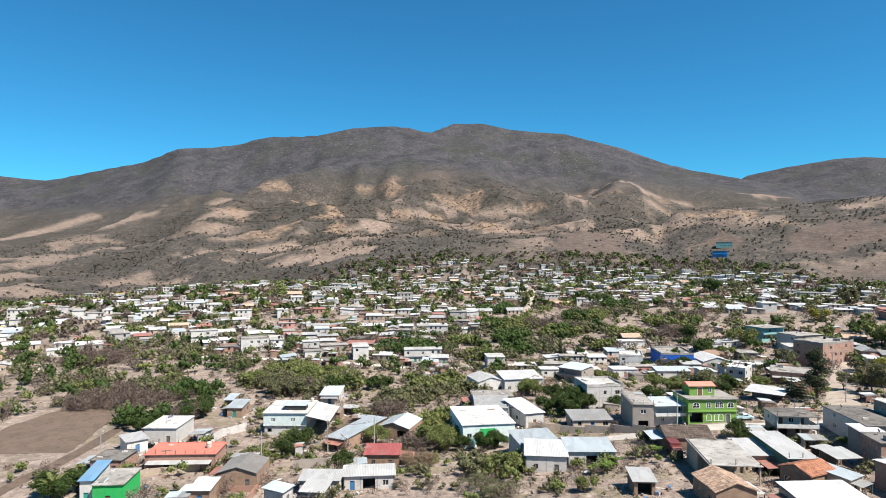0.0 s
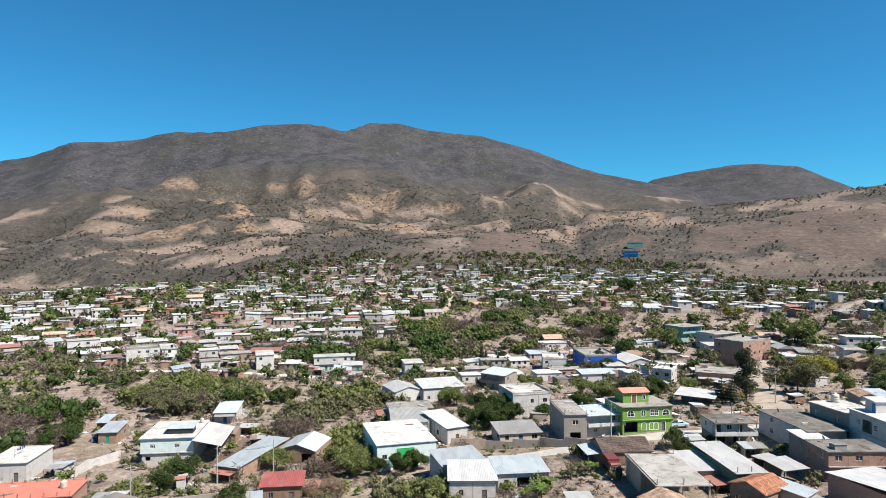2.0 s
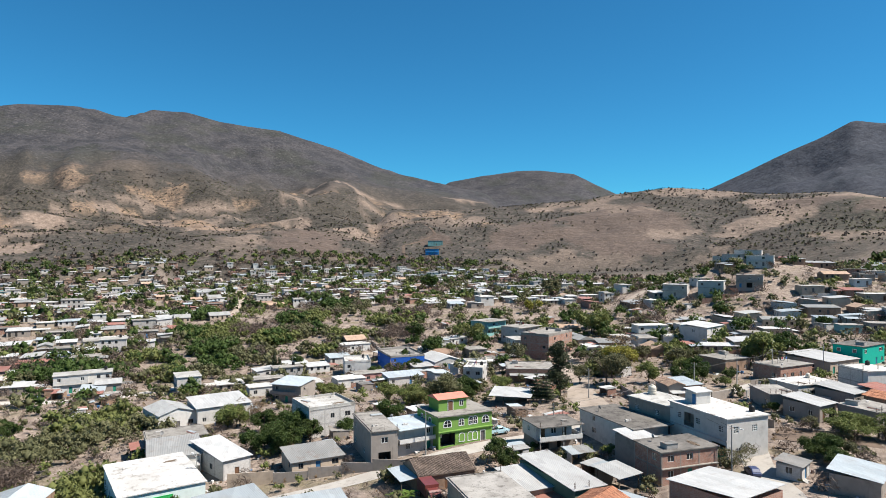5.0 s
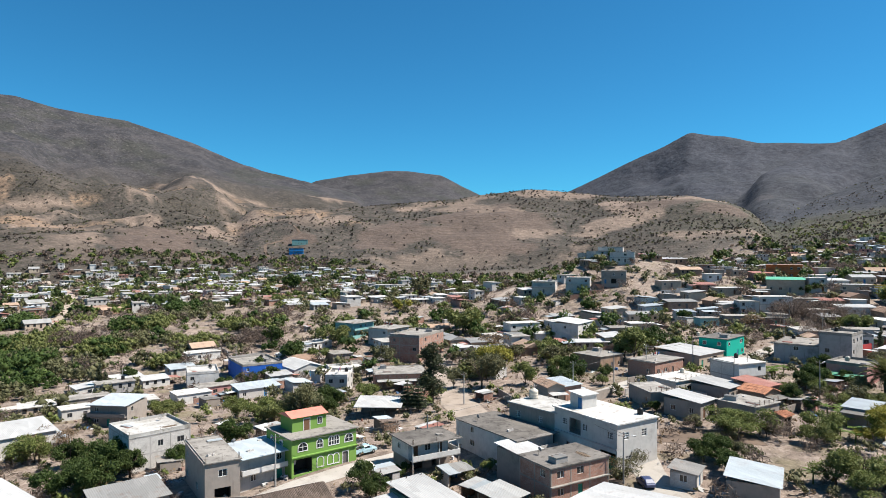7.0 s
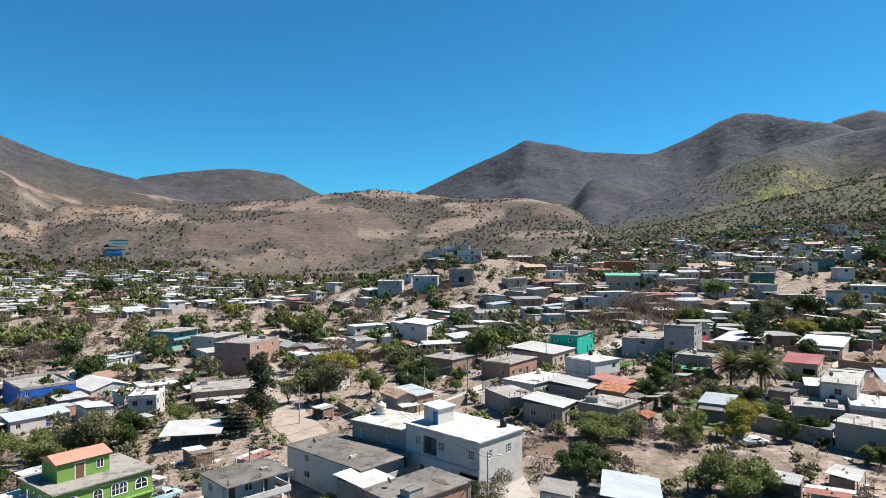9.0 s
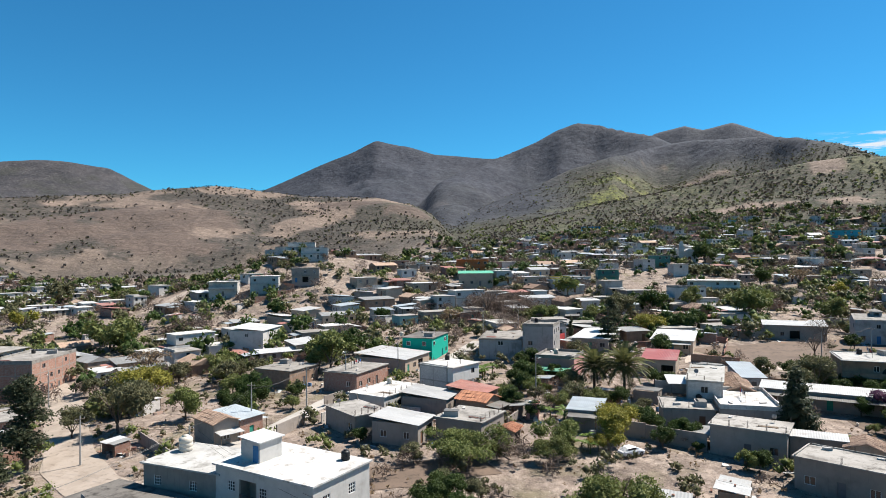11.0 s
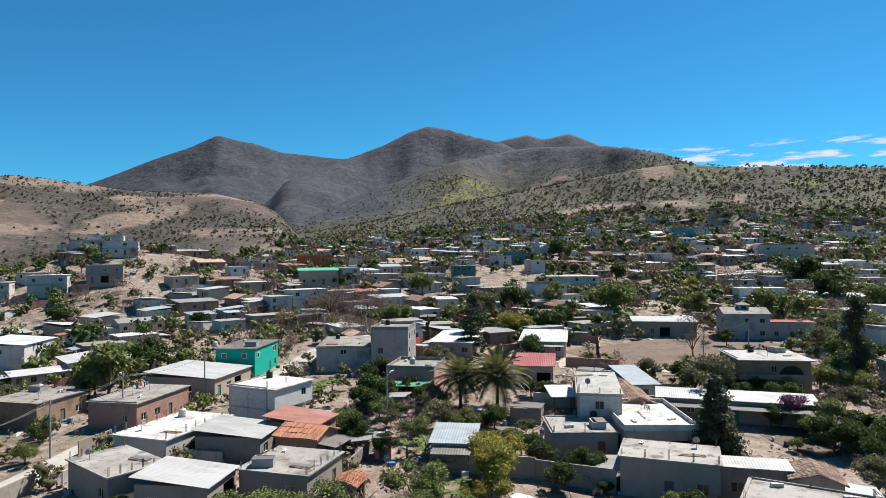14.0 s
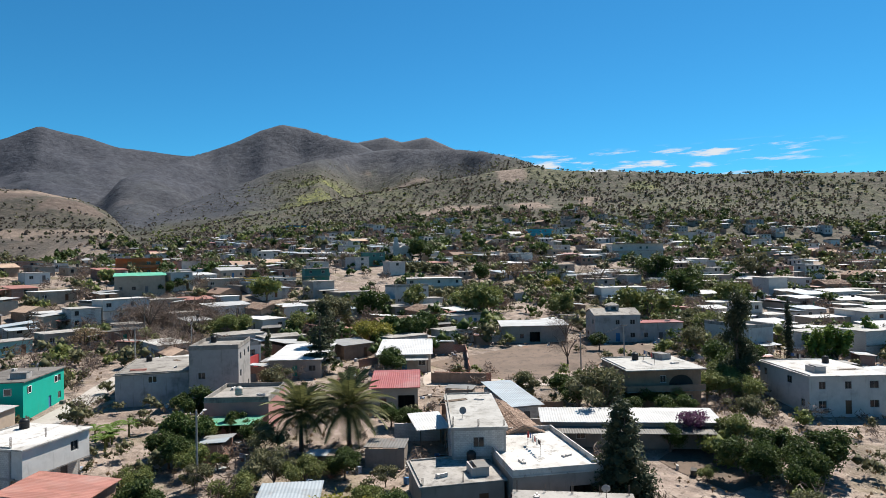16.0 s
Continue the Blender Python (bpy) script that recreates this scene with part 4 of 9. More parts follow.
def rebar(root, w, d, h, n, seed):
    """Starter bars left standing on the columns of an unfinished roof."""
    rng = random.Random(seed)
    me = shared("rebar", lambda: mesh_data("starter_bar", *merge(*[tube((dx, dy, 0), (dx + 0.02, dy, 0.95), 0.022, 0.018, 4) for dx, dy in ((-0.06, -0.06), (0.06, -0.06), (0.06, 0.06), (-0.06, 0.06))]), steel))
    for i in range(n):
        for s in (-1, 1):
            ob = new("starter_bar", me)
            ob.parent = root
            ob.matrix_basis = pose(-w / 2 + 0.15 + (w - 0.3) * i / max(1, n - 1), s * (d / 2 - 0.15), h + 0.16, 0, 0, rng.uniform(0, 90)) @ Matrix.Diagonal((1, 1, rng.uniform(0.7, 1.25), 1))


def water_tank(x, y, z, black=True, scale=1.0):
    """A ribbed roof-top water tank with a domed lid."""
    prof = [(0.0, 0.0), (0.48, 0.0), (0.53, 0.06), (0.53, 0.3), (0.50, 0.34), (0.53, 0.38), (0.53, 0.62), (0.50, 0.66), (0.53, 0.70), (0.53, 0.92), (0.42, 1.08), (0.22, 1.16)]
    n = 14

    def lathe(pr):
        v = [(r * math.cos(2 * math.pi * k / n), r * math.sin(2 * math.pi * k / n), zz) for r, zz in pr for k in range(n)]
        return v, [(i * n + k, i * n + (k + 1) % n, (i + 1) * n + (k + 1) % n, (i + 1) * n + k) for i in range(len(pr) - 1) for k in range(n)]
    mat = black_plastic if black else beige_plastic
    root = new("water_tank")
    tagged(root, "black plastic water tank standing on a roof" if black else "beige plastic water tank standing on a roof", "water tank", "roof water tanks")
    a = new("tank_body", shared(("tank", black), lambda: mesh_data("tank_body", *lathe(prof), mat, True)))
    b = new("lid", shared(("lid", black), lambda: mesh_data("lid", *lathe([(0.24, 1.15), (0.24, 1.22), (0.0, 1.24)]), mat, True)))
    a.parent = b.parent = root
    root.matrix_world = pose(x, y, z) @ Matrix.Scale(scale, 4)
    return root


def utility_pole(x, y, tall=9.0, lamp=False, rot=0.0):
    root = new("utility_pole")
    root.matrix_world = pose(x, y, ground_at(x, y), 0, 0, rot)
    tagged(root, "slim grey concrete utility pole with a steel crossarm", "utility pole", "street poles")
    part("shaft", *tube((0, 0, -0.6), (0, 0, tall), 0.16, 0.09, 8), pole_concrete, root)
    part("crossarm", *box(-0.8, 0.8, -0.05, 0.05, tall - 0.6, tall - 0.5), steel, root)
    for k in (-0.7, 0.0, 0.7):
        part("insulator", *tube((k, 0, tall - 0.5), (k, 0, tall - 0.3), 0.05, 0.03, 6), frame_white, root)
    if lamp:
        part("lamp_arm", *merge(tube((0, 0, tall - 0.9), (0, -1.5, tall - 0.4), 0.03, 0.03, 5), box(-0.12, 0.12, -2.0, -1.45, tall - 0.48, tall - 0.36)), frame_white, root)
    return root


def cable(a, b, sag=0.8):
    """A drooping wire between two poles."""
    a, b = Vector(a), Vector(b)
    across = Vector((b.y - a.y, a.x - b.x, 0)).normalized() * 0.02
    verts = []
    for k in range(11):
        t = k / 10
        p = a.lerp(b, t) - Vector((0, 0, sag * 4 * t * (1 - t)))
        verts += [tuple(p + across), tuple(p + Vector((0, 0, 0.02))), tuple(p - across), tuple(p - Vector((0, 0, 0.02)))]
    faces = [(4 * k + j, 4 * k + (j + 1) % 4, 4 * k + 4 + (j + 1) % 4, 4 * k + 4 + j) for k in range(10) for j in range(4)]
    return tagged(part("power_cable", verts, faces, black_plastic), "thin black power cable sagging between poles", "cable", "power cables")


def yard_wall(points, tall, mat_key, label, thick=0.18):
    """A boundary wall that follows the ground along its points."""
    mat = WALLS[mat_key][0]
    root = new("yard_wall")
    tagged(root, label, "wall")
    for (x0, y0), (x1, y1) in zip(points[:-1], points[1:]):
        length = math.hypot(x1 - x0, y1 - y0)
        n = max(1, int(length / 6))
        for i in range(n):
            xa, ya = x0 + (x1 - x0) * i / n, y0 + (y1 - y0) * i / n
            z = ground_at(xa + (x1 - x0) / n / 2, ya + (y1 - y0) / n / 2)
            ob = part("wall_panel", *merge(box(0.12, length / n - 0.003, -thick / 2, thick / 2, -1.0, tall), box(-0.12, 0.117, -thick / 2 - 0.03, thick / 2 + 0.03, -1.0, tall + 0.06)), mat, root)
            ob.matrix_basis = pose(xa, ya, z, 0, 0, math.degrees(math.atan2(y1 - y0, x1 - x0)))
    return root


# ---- buildings with a look of their own ----
def arch_window(parent, side, w, d, s, z, wide, tall, name="window", blind=False):
    """A round-headed window: raised white surround, mullions, and the glass behind them."""
    n, r = 10, wide / 2
    inner = [(-r, 0), (r, 0), (r, tall - r)] + [(r * math.cos(math.pi * k / n), tall - r + r * math.sin(math.pi * k / n)) for k in range(1, n)] + [(-r, tall - r)]
    outer = [(x * (r + 0.13) / r, zz + (0.13 if zz > 0.1 else -0.13) * (1 if zz > tall - r + 0.05 or zz < 0.1 else 0)) for x, zz in inner]
    m = len(inner)
    v = [(x, y, zz) for ring, y in ((inner, -0.06), (outer, -0.06), (inner, 0.0), (outer, 0.0)) for x, zz in ring]
    f = []
    for k in range(m):
        j = (k + 1) % m
        f += [(k, m + k, m + j, j)[::-1], (m + k, 3 * m + k, 3 * m + j, m + j)[::-1], (k, j, 2 * m + j, 2 * m + k)[::-1]]
    frame_shell = (v, f)
    if not blind:
        frame_shell = merge(frame_shell, box(-0.04, 0.04, -0.045, -0.015, 0.02, tall - 0.05), box(-r + 0.02, -0.045, -0.045, -0.015, tall * 0.45, tall * 0.45 + 0.06), box(0.045, r - 0.02, -0.045, -0.015, tall * 0.45, tall * 0.45 + 0.06))
    win = set_in(name, mesh_data(name, *frame_shell, frame_white), parent, side, w, d, s, z, 0.0)
    if not blind:
        pane = part("pane", [(x, -0.012, zz) for x, zz in inner], [tuple(range(m))], glass, win)
    return win


def green_house():
    x, y, rot, w, d, h = 71.0, 174.0, 2.0, 12.9, 10.5, 6.2
    FOOT.append((x, y, 8.5))
    root = tagged(new("house"), "lime green house with white arched windows and a rooftop storey", "house")
    root.matrix_world = pose(x, y, ground_at(x, y), 0, 0, rot)
    lime = WALLS["lime"][0]
    part("wall", *wall_shell(w, d, h, {0: [(0.4, 3.9, 0.02, 2.6), (10.1, 11.1, 0.05, 2.25)]}), lime, root)
    add_door(root, 0, w, d, 0.4, 3.9, 0.02, 2.6, door_metal, True)
    add_door(root, 0, w, d, 10.1, 11.1, 0.05, 2.25, door_metal)
    part("door_surround", *bars((-w / 2 + 9.95, -w / 2 + 10.09, -d / 2 - 0.05, -d / 2 - 0.003, 0, 2.4), (-w / 2 + 11.11, -w / 2 + 11.25, -d / 2 - 0.05, -d / 2 - 0.003, 0, 2.4),
         (-w / 2 + 10.092, -w / 2 + 11.108, -d / 2 - 0.05, -d / 2 - 0.003, 2.26, 2.4)), frame_white, root)
    for s, wide, tall in ((2.1, 1.7, 1.35), (5.4, 1.1, 1.4), (7.7, 0.95, 1.5), (8.75, 0.95, 1.5), (11.3, 1.6, 1.35)):
        arch_window(root, 0, w, d, s, 4.0, wide, tall)
    for s, wide, tall in ((5.5, 1.2, 1.7), (7.5, 1.0, 1.7), (8.7, 1.0, 1.7)):
        arch_window(root, 0, w, d, s, 0.6, wide, tall, "blind_arch", True)
    for s in (2.5, 6.5):
        arch_window(root, 3, w, d, s, 3.9, 1.0, 1.4)
        arch_window(root, 1, w, d, s, 3.9, 1.0, 1.4)
    part("cornice", *bars((-w / 2 - 0.1, w / 2 + 0.1, -d / 2 - 0.35, -d / 2 - 0.003, 3.0, 3.18)), lime, root)
    part("roof_slab", *box(-w / 2 - 0.35, w / 2 + 0.35, -d / 2 - 0.45, d / 2 + 0.3, h, h + 0.18), ROOFS["concrete"][0], root)
    attic = part("rooftop_storey", *box(-4.6, 2.2, -1.6, 3.2, h + 0.183, h + 2.7), lime, root)
    v = [(-4.9, -2.0, h + 2.72), (2.5, -2.0, h + 2.72), (2.5, 3.6, h + 2.72), (-4.9, 3.6, h + 2.72), (-4.9, 0.8, h + 3.5), (2.5, 0.8, h + 3.5)]
    part("salmon_roof", v, [(0, 1, 5, 4), (2, 3, 4, 5), (0, 4, 3), (1, 2, 5), (3, 2, 1, 0)], ROOFS["salmon"][0], attic, "salmon-red low pitched roof")
    part("door", *bars((-2.3, -1.2, -1.66, -1.603, h + 0.2, h + 2.2)), door_brown, attic)
    win = part("window", *bars((0.4, 1.4, -1.66, -1.603, h + 0.9, h + 1.0), (0.4, 0.5, -1.66, -1.603, h + 1.003, h + 2.1), (1.3, 1.4, -1.66, -1.603, h + 1.003, h + 2.1), (0.4, 1.4, -1.66, -1.603, h + 2.103, h + 2.2), (0.85, 0.95, -1.65, -1.603, h + 1.003, h + 2.1)), frame_white, attic)
    part("surround", *bars((-2.45, -2.31, -1.66, -1.603, h + 0.2, h + 2.35), (-1.19, -1.05, -1.66, -1.603, h + 0.2, h + 2.35), (-2.308, -1.192, -1.66, -1.603, h + 2.21, h + 2.35)), frame_white, attic)
    part("dark_glass", *box(0.503, 1.297, -1.62, -1.604, h + 1.003, h + 2.1), glass, attic)
    return root


green_house()


def lattice_window(parent, side, w, d, s0, z0, wide=1.2, tall=1.2):
    """A window closed by white bars, with glass behind."""
    t, n = 0.06, 3
    cells = [(t + (wide - t) * i / n, (wide - t) * (i + 1) / n, t + (tall - t) * j / n, (tall - t) * (j + 1) / n) for i in range(n) for j in range(n)]
    win = set_in("window", mesh_data("window", *plate(wide, tall, cells, 0.05), frame_white), parent, side, w, d, s0, z0, 0.04)
    ob = new("pane", shared(("pane", wide, tall), lambda: mesh_data("pane", *box(0.02, wide - 0.02, 0.06, 0.08, 0.02, tall - 0.02), glass)))
    ob.parent = win
    return win


def big_white_house():
    x, y, rot, w, d, h = 112.5, 140.0, -5, 9.9, 15.5, 7.8
    FOOT.append((x, y, 9.2))
    root = tagged(new("house"), "large pale grey house with white roof, stair tower and green gate", "house")
    root.matrix_world = pose(x, y, ground_at(x, y), 0, 0, rot)
    ups = [(2.1, 3.3), (7.3, 8.5), (13.3, 14.5)]
    holes = [(a, b, 5.1, 6.3) for a, b in ups] + [(4.0, 6.9, 4.05, 6.7), (3.2, 4.1, 0.05, 2.15), (7.0, 7.8, 1.5, 2.3), (10.3, 11.1, 1.3, 2.1), (11.6, 15.2, 0.05, 2.9)]
    front = [(1.6, 2.8, 5.1, 6.3), (6.0, 7.2, 5.1, 6.3), (2.0, 3.2, 1.2, 2.3)]
    part("wall", *wall_shell(w, d, h, {3: holes, 0: front}, thick=0.25), WALLS["paintgrey"][0], root)
    for a, b in ups:
        lattice_window(root, 3, w, d, a, 5.1)
    for a, b, c, e in front:
        lattice_window(root, 0, w, d, a, c, round(b - a, 2), round(e - c, 2))
    for a, z in ((7.0, 1.5), (10.3, 1.3)):
        add_window(root, 3, w, d, a, a + 0.8, z, z + 0.8, frame_grey)
    add_door(root, 3, w, d, 3.2, 4.1, 0.05, 2.15, door_metal)
    # painted ground floor below a ledge, standing a little proud
    low = [(3.2, 4.1, 0.0, 2.15), (7.0, 7.8, 1.5, 2.3), (10.3, 11.1, 1.3, 2.1), (11.6, 15.2, 0.0, 2.9)]
    set_in("painted_base", mesh_data("painted_base", *plate(d, 3.5, low, 0.04), WALLS["tealwhite"][0]), root, 3, w, d, 0.0, 0.0, -0.04)
    part("ledge", *bars((-w / 2 - 0.22, -w / 2 - 0.004, -d / 2, d / 2, 3.62, 3.8)), WALLS["paintgrey"][0], root)
    # balcony let into the upper storey
    part("balcony_recess", *merge(box(-w / 2 + 0.26, -w / 2 + 1.6, 0.85, 3.75, 3.9, 4.04), box(-w / 2 + 1.603, -w / 2 + 1.7, 0.85, 3.75, 3.9, 6.8), box(-w / 2 + 0.26, -w / 2 + 1.6, 3.753, 3.85, 3.9, 6.8), box(-w / 2 + 0.26, -w / 2 + 1.6, 0.75, 0.847, 3.9, 6.8)), WALLS["plaster"][0], root)
    part("railing", *plate(2.9, 0.95, [(0.04 + 0.2 * i, 0.2 * i + 0.2, 0.05, 0.9) for i in range(14)], 0.04), door_metal, root).matrix_basis = pose(-w / 2 + 0.02, d / 2 - 4.0, 4.05, 0, 0, 270)
    gate = set_in("gate", mesh_data("gate", *merge(plate(3.6, 2.85, [(0.08, 1.76, 0.1, 2.2), (1.84, 3.52, 0.1, 2.2), (0.08, 3.52, 2.28, 2.77)], 0.06), box(0.08, 1.76, 0.03, 0.045, 0.1, 2.2), box(1.84, 3.52, 0.03, 0.045, 0.1, 2.2)), door_green), root, 3, w, d, 11.6, 0.05, 0.08)
    tagged(gate, "teal-green sheet metal gate")
    part("roof_slab", *box(-w / 2 - 0.3, w / 2 + 0.3, -d / 2 - 0.3, d / 2 + 0.3, h, h + 0.2), ROOFS["white"][0], root)
    top = part("stair_tower", *box(-2.6, 1.0, 2.8, 6.0, h + 0.203, h + 2.6), WALLS["whitewall"][0], root)
    part("tower_roof", [(-2.9, 2.5, h + 2.603), (1.3, 2.5, h + 2.603), (1.3, 6.3, h + 2.9), (-2.9, 6.3, h + 2.9), (-2.9, 2.5, h + 2.72), (1.3, 2.5, h + 2.72), (1.3, 6.3, h + 3.02), (-2.9, 6.3, h + 3.02)], [(3, 2, 1, 0), (4, 5, 6, 7), (0, 1, 5, 4), (1, 2, 6, 5), (2, 3, 7, 6), (3, 0, 4, 7)], white_sheet, top)
    part("door", *bars((-2.66, -2.603, 3.0, 3.9, h + 0.21, h + 2.2)), door_blue, top)
    water_tank(115.6, 134.5, ground_at(x, y) + h + 0.2)
    return root


big_white_house()


def annex_house():
    """The rough-plastered older half of the large house, with bars standing on its roof."""
    x, y, rot, w, d, h = 112.3, 154.0, 3, 8.6, 12.4, 6.9
    FOOT.append((x, y, 7.5))
    root = tagged(new("house"), "two-storey grey plastered house half with a pale roof and starter bars", "house")
    root.matrix_world = pose(x, y, ground_at(x, y), 0, 0, rot)
    holes = [(1.8, 3.0, 4.4, 5.6), (7.6, 8.8, 4.4, 5.6), (2.2, 3.2, 0.05, 2.15), (8.6, 9.5, 1.3, 2.1)]
    part("wall", *wall_shell(w, d, h, {3: holes}), WALLS["plaster"][0], root)
    lattice_window(root, 3, w, d, 1.8, 4.4)
    lattice_window(root, 3, w, d, 7.6, 4.4)
    add_door(root, 3, w, d, 2.2, 3.2, 0.05, 2.15, door_blue)
    add_window(root, 3, w, d, 8.6, 9.5, 1.3, 2.1, frame_grey)
    part("ledge", *bars((-w / 2 - 0.6, -w / 2 - 0.004, -d / 2, d / 2, 3.3, 3.44)), ROOFS["concrete"][0], root)
    part("roof_slab", *box(-w / 2 - 0.35, w / 2 + 0.3, -d / 2 - 0.2, d / 2 + 0.3, h, h + 0.18), ROOFS["whiteconc"][0], root)
    rebar(root, w, d, h + 0.02, 4, 17)
    water_tank(113.2, 158.6, ground_at(x, y) + h + 0.18, False, 1.7)
    return root


annex_house()


def balcony_house():
    """An upper storey set back behind a balcony, over an open ground floor."""
    x, y, rot, w, d, h, mid = 87.2, 160.2, -6, 9.8, 8.1, 5.5, 2.75
    FOOT.append((x, y, 6.4))
    root = tagged(new("house"), "white two-storey house with a dark flat roof and a wrapped balcony", "house")
    root.matrix_world = pose(x, y, ground_at(x, y), 0, 0, rot)
    white, shaded = WALLS["whitewall"][0], WALLS["plaster"][0]
    uw, ud = w - 1.6, d - 1.7
    v, f = wall_shell(uw, ud, h, {0: [(1.0, 2.0, mid + 0.05, mid + 2.1), (3.4, 4.6, mid + 0.95, mid + 2.1), (6.0, 7.0, mid + 0.05, mid + 2.1)], 3: [(2.2, 3.4, mid + 0.95, mid + 2.1)], 1: [(2.2, 3.4, mid + 0.95, mid + 2.1)]}, low=mid)
    upper = part("upper_wall", [(p - 0.8, q + 0.85, r) for p, q, r in v], f, white, root)
    for name, side, s0, s1, z0, z1 in (("door", 0, 1.0, 2.0, mid + 0.05, mid + 2.1), ("window", 0, 3.4, 4.6, mid + 0.95, mid + 2.1), ("door", 0, 6.0, 7.0, mid + 0.05, mid + 2.1), ("window", 3, 2.2, 3.4, mid + 0.95, mid + 2.1), ("window", 1, 2.2, 3.4, mid + 0.95, mid + 2.1)):
        ob = add_door(upper, side, uw, ud, s0, s1, z0, z1, door_brown) if name == "door" else add_window(upper, side, uw, ud, s0, s1, z0, z1, frame_white)
        if ob is not None:
            ob.matrix_basis = pose(-0.8, 0.85, 0) @ ob.matrix_basis
    v, f = wall_shell(w - 0.4, d - 3.6, mid, {0: [(1.0, 3.6, 0.05, 2.3), (5.5, 6.5, 0.05, 2.1)]}, low=-1.6)
    part("lower_wall", [(p, q + 1.6, r) for p, q, r in v], f, shaded, root)
    # near-black panels stand in for the shade behind both ground-floor doorways
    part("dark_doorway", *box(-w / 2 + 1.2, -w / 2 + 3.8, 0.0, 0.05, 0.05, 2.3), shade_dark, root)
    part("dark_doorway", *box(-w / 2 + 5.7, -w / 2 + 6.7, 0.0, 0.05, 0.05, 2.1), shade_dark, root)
    part("floor_slab", *box(-w / 2, w / 2, -d / 2, d / 2, mid - 0.16, mid - 0.003), ROOFS["concrete"][0], root)
    part("balcony_wall", *bars((-w / 2, w / 2, -d / 2, -d / 2 + 0.1, mid, mid + 0.85), (w / 2 - 0.1, w / 2, -d / 2 + 0.103, d / 2, mid, mid + 0.85)), white, root)
    for px, py in ((-w / 2 + 0.15, -d / 2 + 0.25), (0.6, -d / 2 + 0.25), (w / 2 - 0.25, -d / 2 + 0.25), (w / 2 - 0.25, d / 2 - 0.3)):
        part("post", *box(px - 0.11, px + 0.11, py - 0.11, py + 0.11, -1.6, mid - 0.163), shaded, root)
        part("post", *box(px - 0.09, px + 0.09, py - 0.09, py + 0.09, mid + 0.002, h - 0.003), white, root)
    part("roof_slab", *box(-w / 2 - 0.3, w / 2 + 0.3, -d / 2 - 0.3, d / 2 + 0.3, h, h + 0.17), ROOFS["dark"][0], root)
    part("skylight", *merge(box(1.8, 3.0, -1.2, -0.4, h + 0.173, h + 0.36)), ROOFS["concrete"][0], root)
    rebar(root, w, d, h + 0.01, 3, 44)
    return root


balcony_house()


def dormer_house():
    """White house over a block ground floor, with a glazed box lifted out of its sheet roof."""
    x, y, rot, w, d, h = -44.6, 189.0, 0, 12.2, 15.0, 6.6
    FOOT.append((x, y, 9.0))
    root = tagged(new("house"), "white two-storey house with block ground floor and pale blue roof dormer", "house")
    root.matrix_world = pose(x, y, ground_at(x, y), 0, 0, rot)
    part("upper_wall", *wall_shell(w, d, h, {0: [(2.2, 3.4, 4.3, 5.2), (7.8, 9.0, 4.3, 5.2)], 1: [(3.0, 4.2, 4.3, 5.2), (8.0, 9.2, 4.3, 5.2)]}, low=3.2), WALLS["tealwhite"][0], root)
    for side, s0 in ((0, 2.2), (0, 7.8), (1, 3.0), (1, 8.0)):
        lattice_window(root, side, w, d, s0, 4.3, 1.2, 0.9)
    part("lower_wall", *wall_shell(w - 0.5, d - 0.5, 3.0, {0: [(0.8, 2.0, 1.2, 2.2)]}, low=-2.0), WALLS["block"][0], root)
    part("floor_slab", *box(-w / 2 - 0.1, w / 2 + 0.1, -d / 2 - 0.1, d / 2 + 0.1, 3.003, 3.197), ROOFS["white"][0], root)
    part("roof_slab", *box(-w / 2 - 0.35, w / 2 + 0.35, -d / 2 - 0.35, d / 2 + 0.35, h, h + 0.16), ROOFS["white"][0], root)
    dormer = part("dormer", *box(-0.8, 5.2, -4.6, -1.4, h + 0.163, h + 1.5), shade_dark, root)
    v, f = sheet_roof(6.2, 3.4, h + 1.52, 0.45, 0.25)
    part("dormer_roof", [(p + 2.2, q - 3.0, r) for p, q, r in v], f, ROOFS["paleblue"][0], dormer, "pale blue sheet roof")
    part("dormer_glass", *box(-0.6, 5.0, -4.64, -4.604, h + 0.5, h + 1.4), glass, dormer)
    v, f = sheet_roof(17.0, 6.5, 4.6, 1.6, 0.2)
    part("side_roof", *turned(([(p, q - 3.25 - w / 2 - 0.1, r) for p, q, r in v], f), 90), white_sheet, root)
    for k in (-1, 0, 1):
        part("pole", *box(w / 2 + 6.3, w / 2 + 6.45, 7.5 * k - 0.07, 7.5 * k + 0.07, -2.0, 4.6), timber, root)
    water_tank(-39.5, 194.5, ground_at(x, y) + h + 0.16, False)
    return root


dormer_house()

red_house = house(-61.0, 153.0, 3, 16.1, 8.7, 3.9, "slab", "salmon", "brick", 1, 303, label="long one-storey brick house with a salmon-red flat roof")
rebar(red_house, 16.1, 8.7, 3.9, 8, 5)
water_tank(-55.8, 153.5, ground_at(-61, 153) + 4.06, False, 1.2)

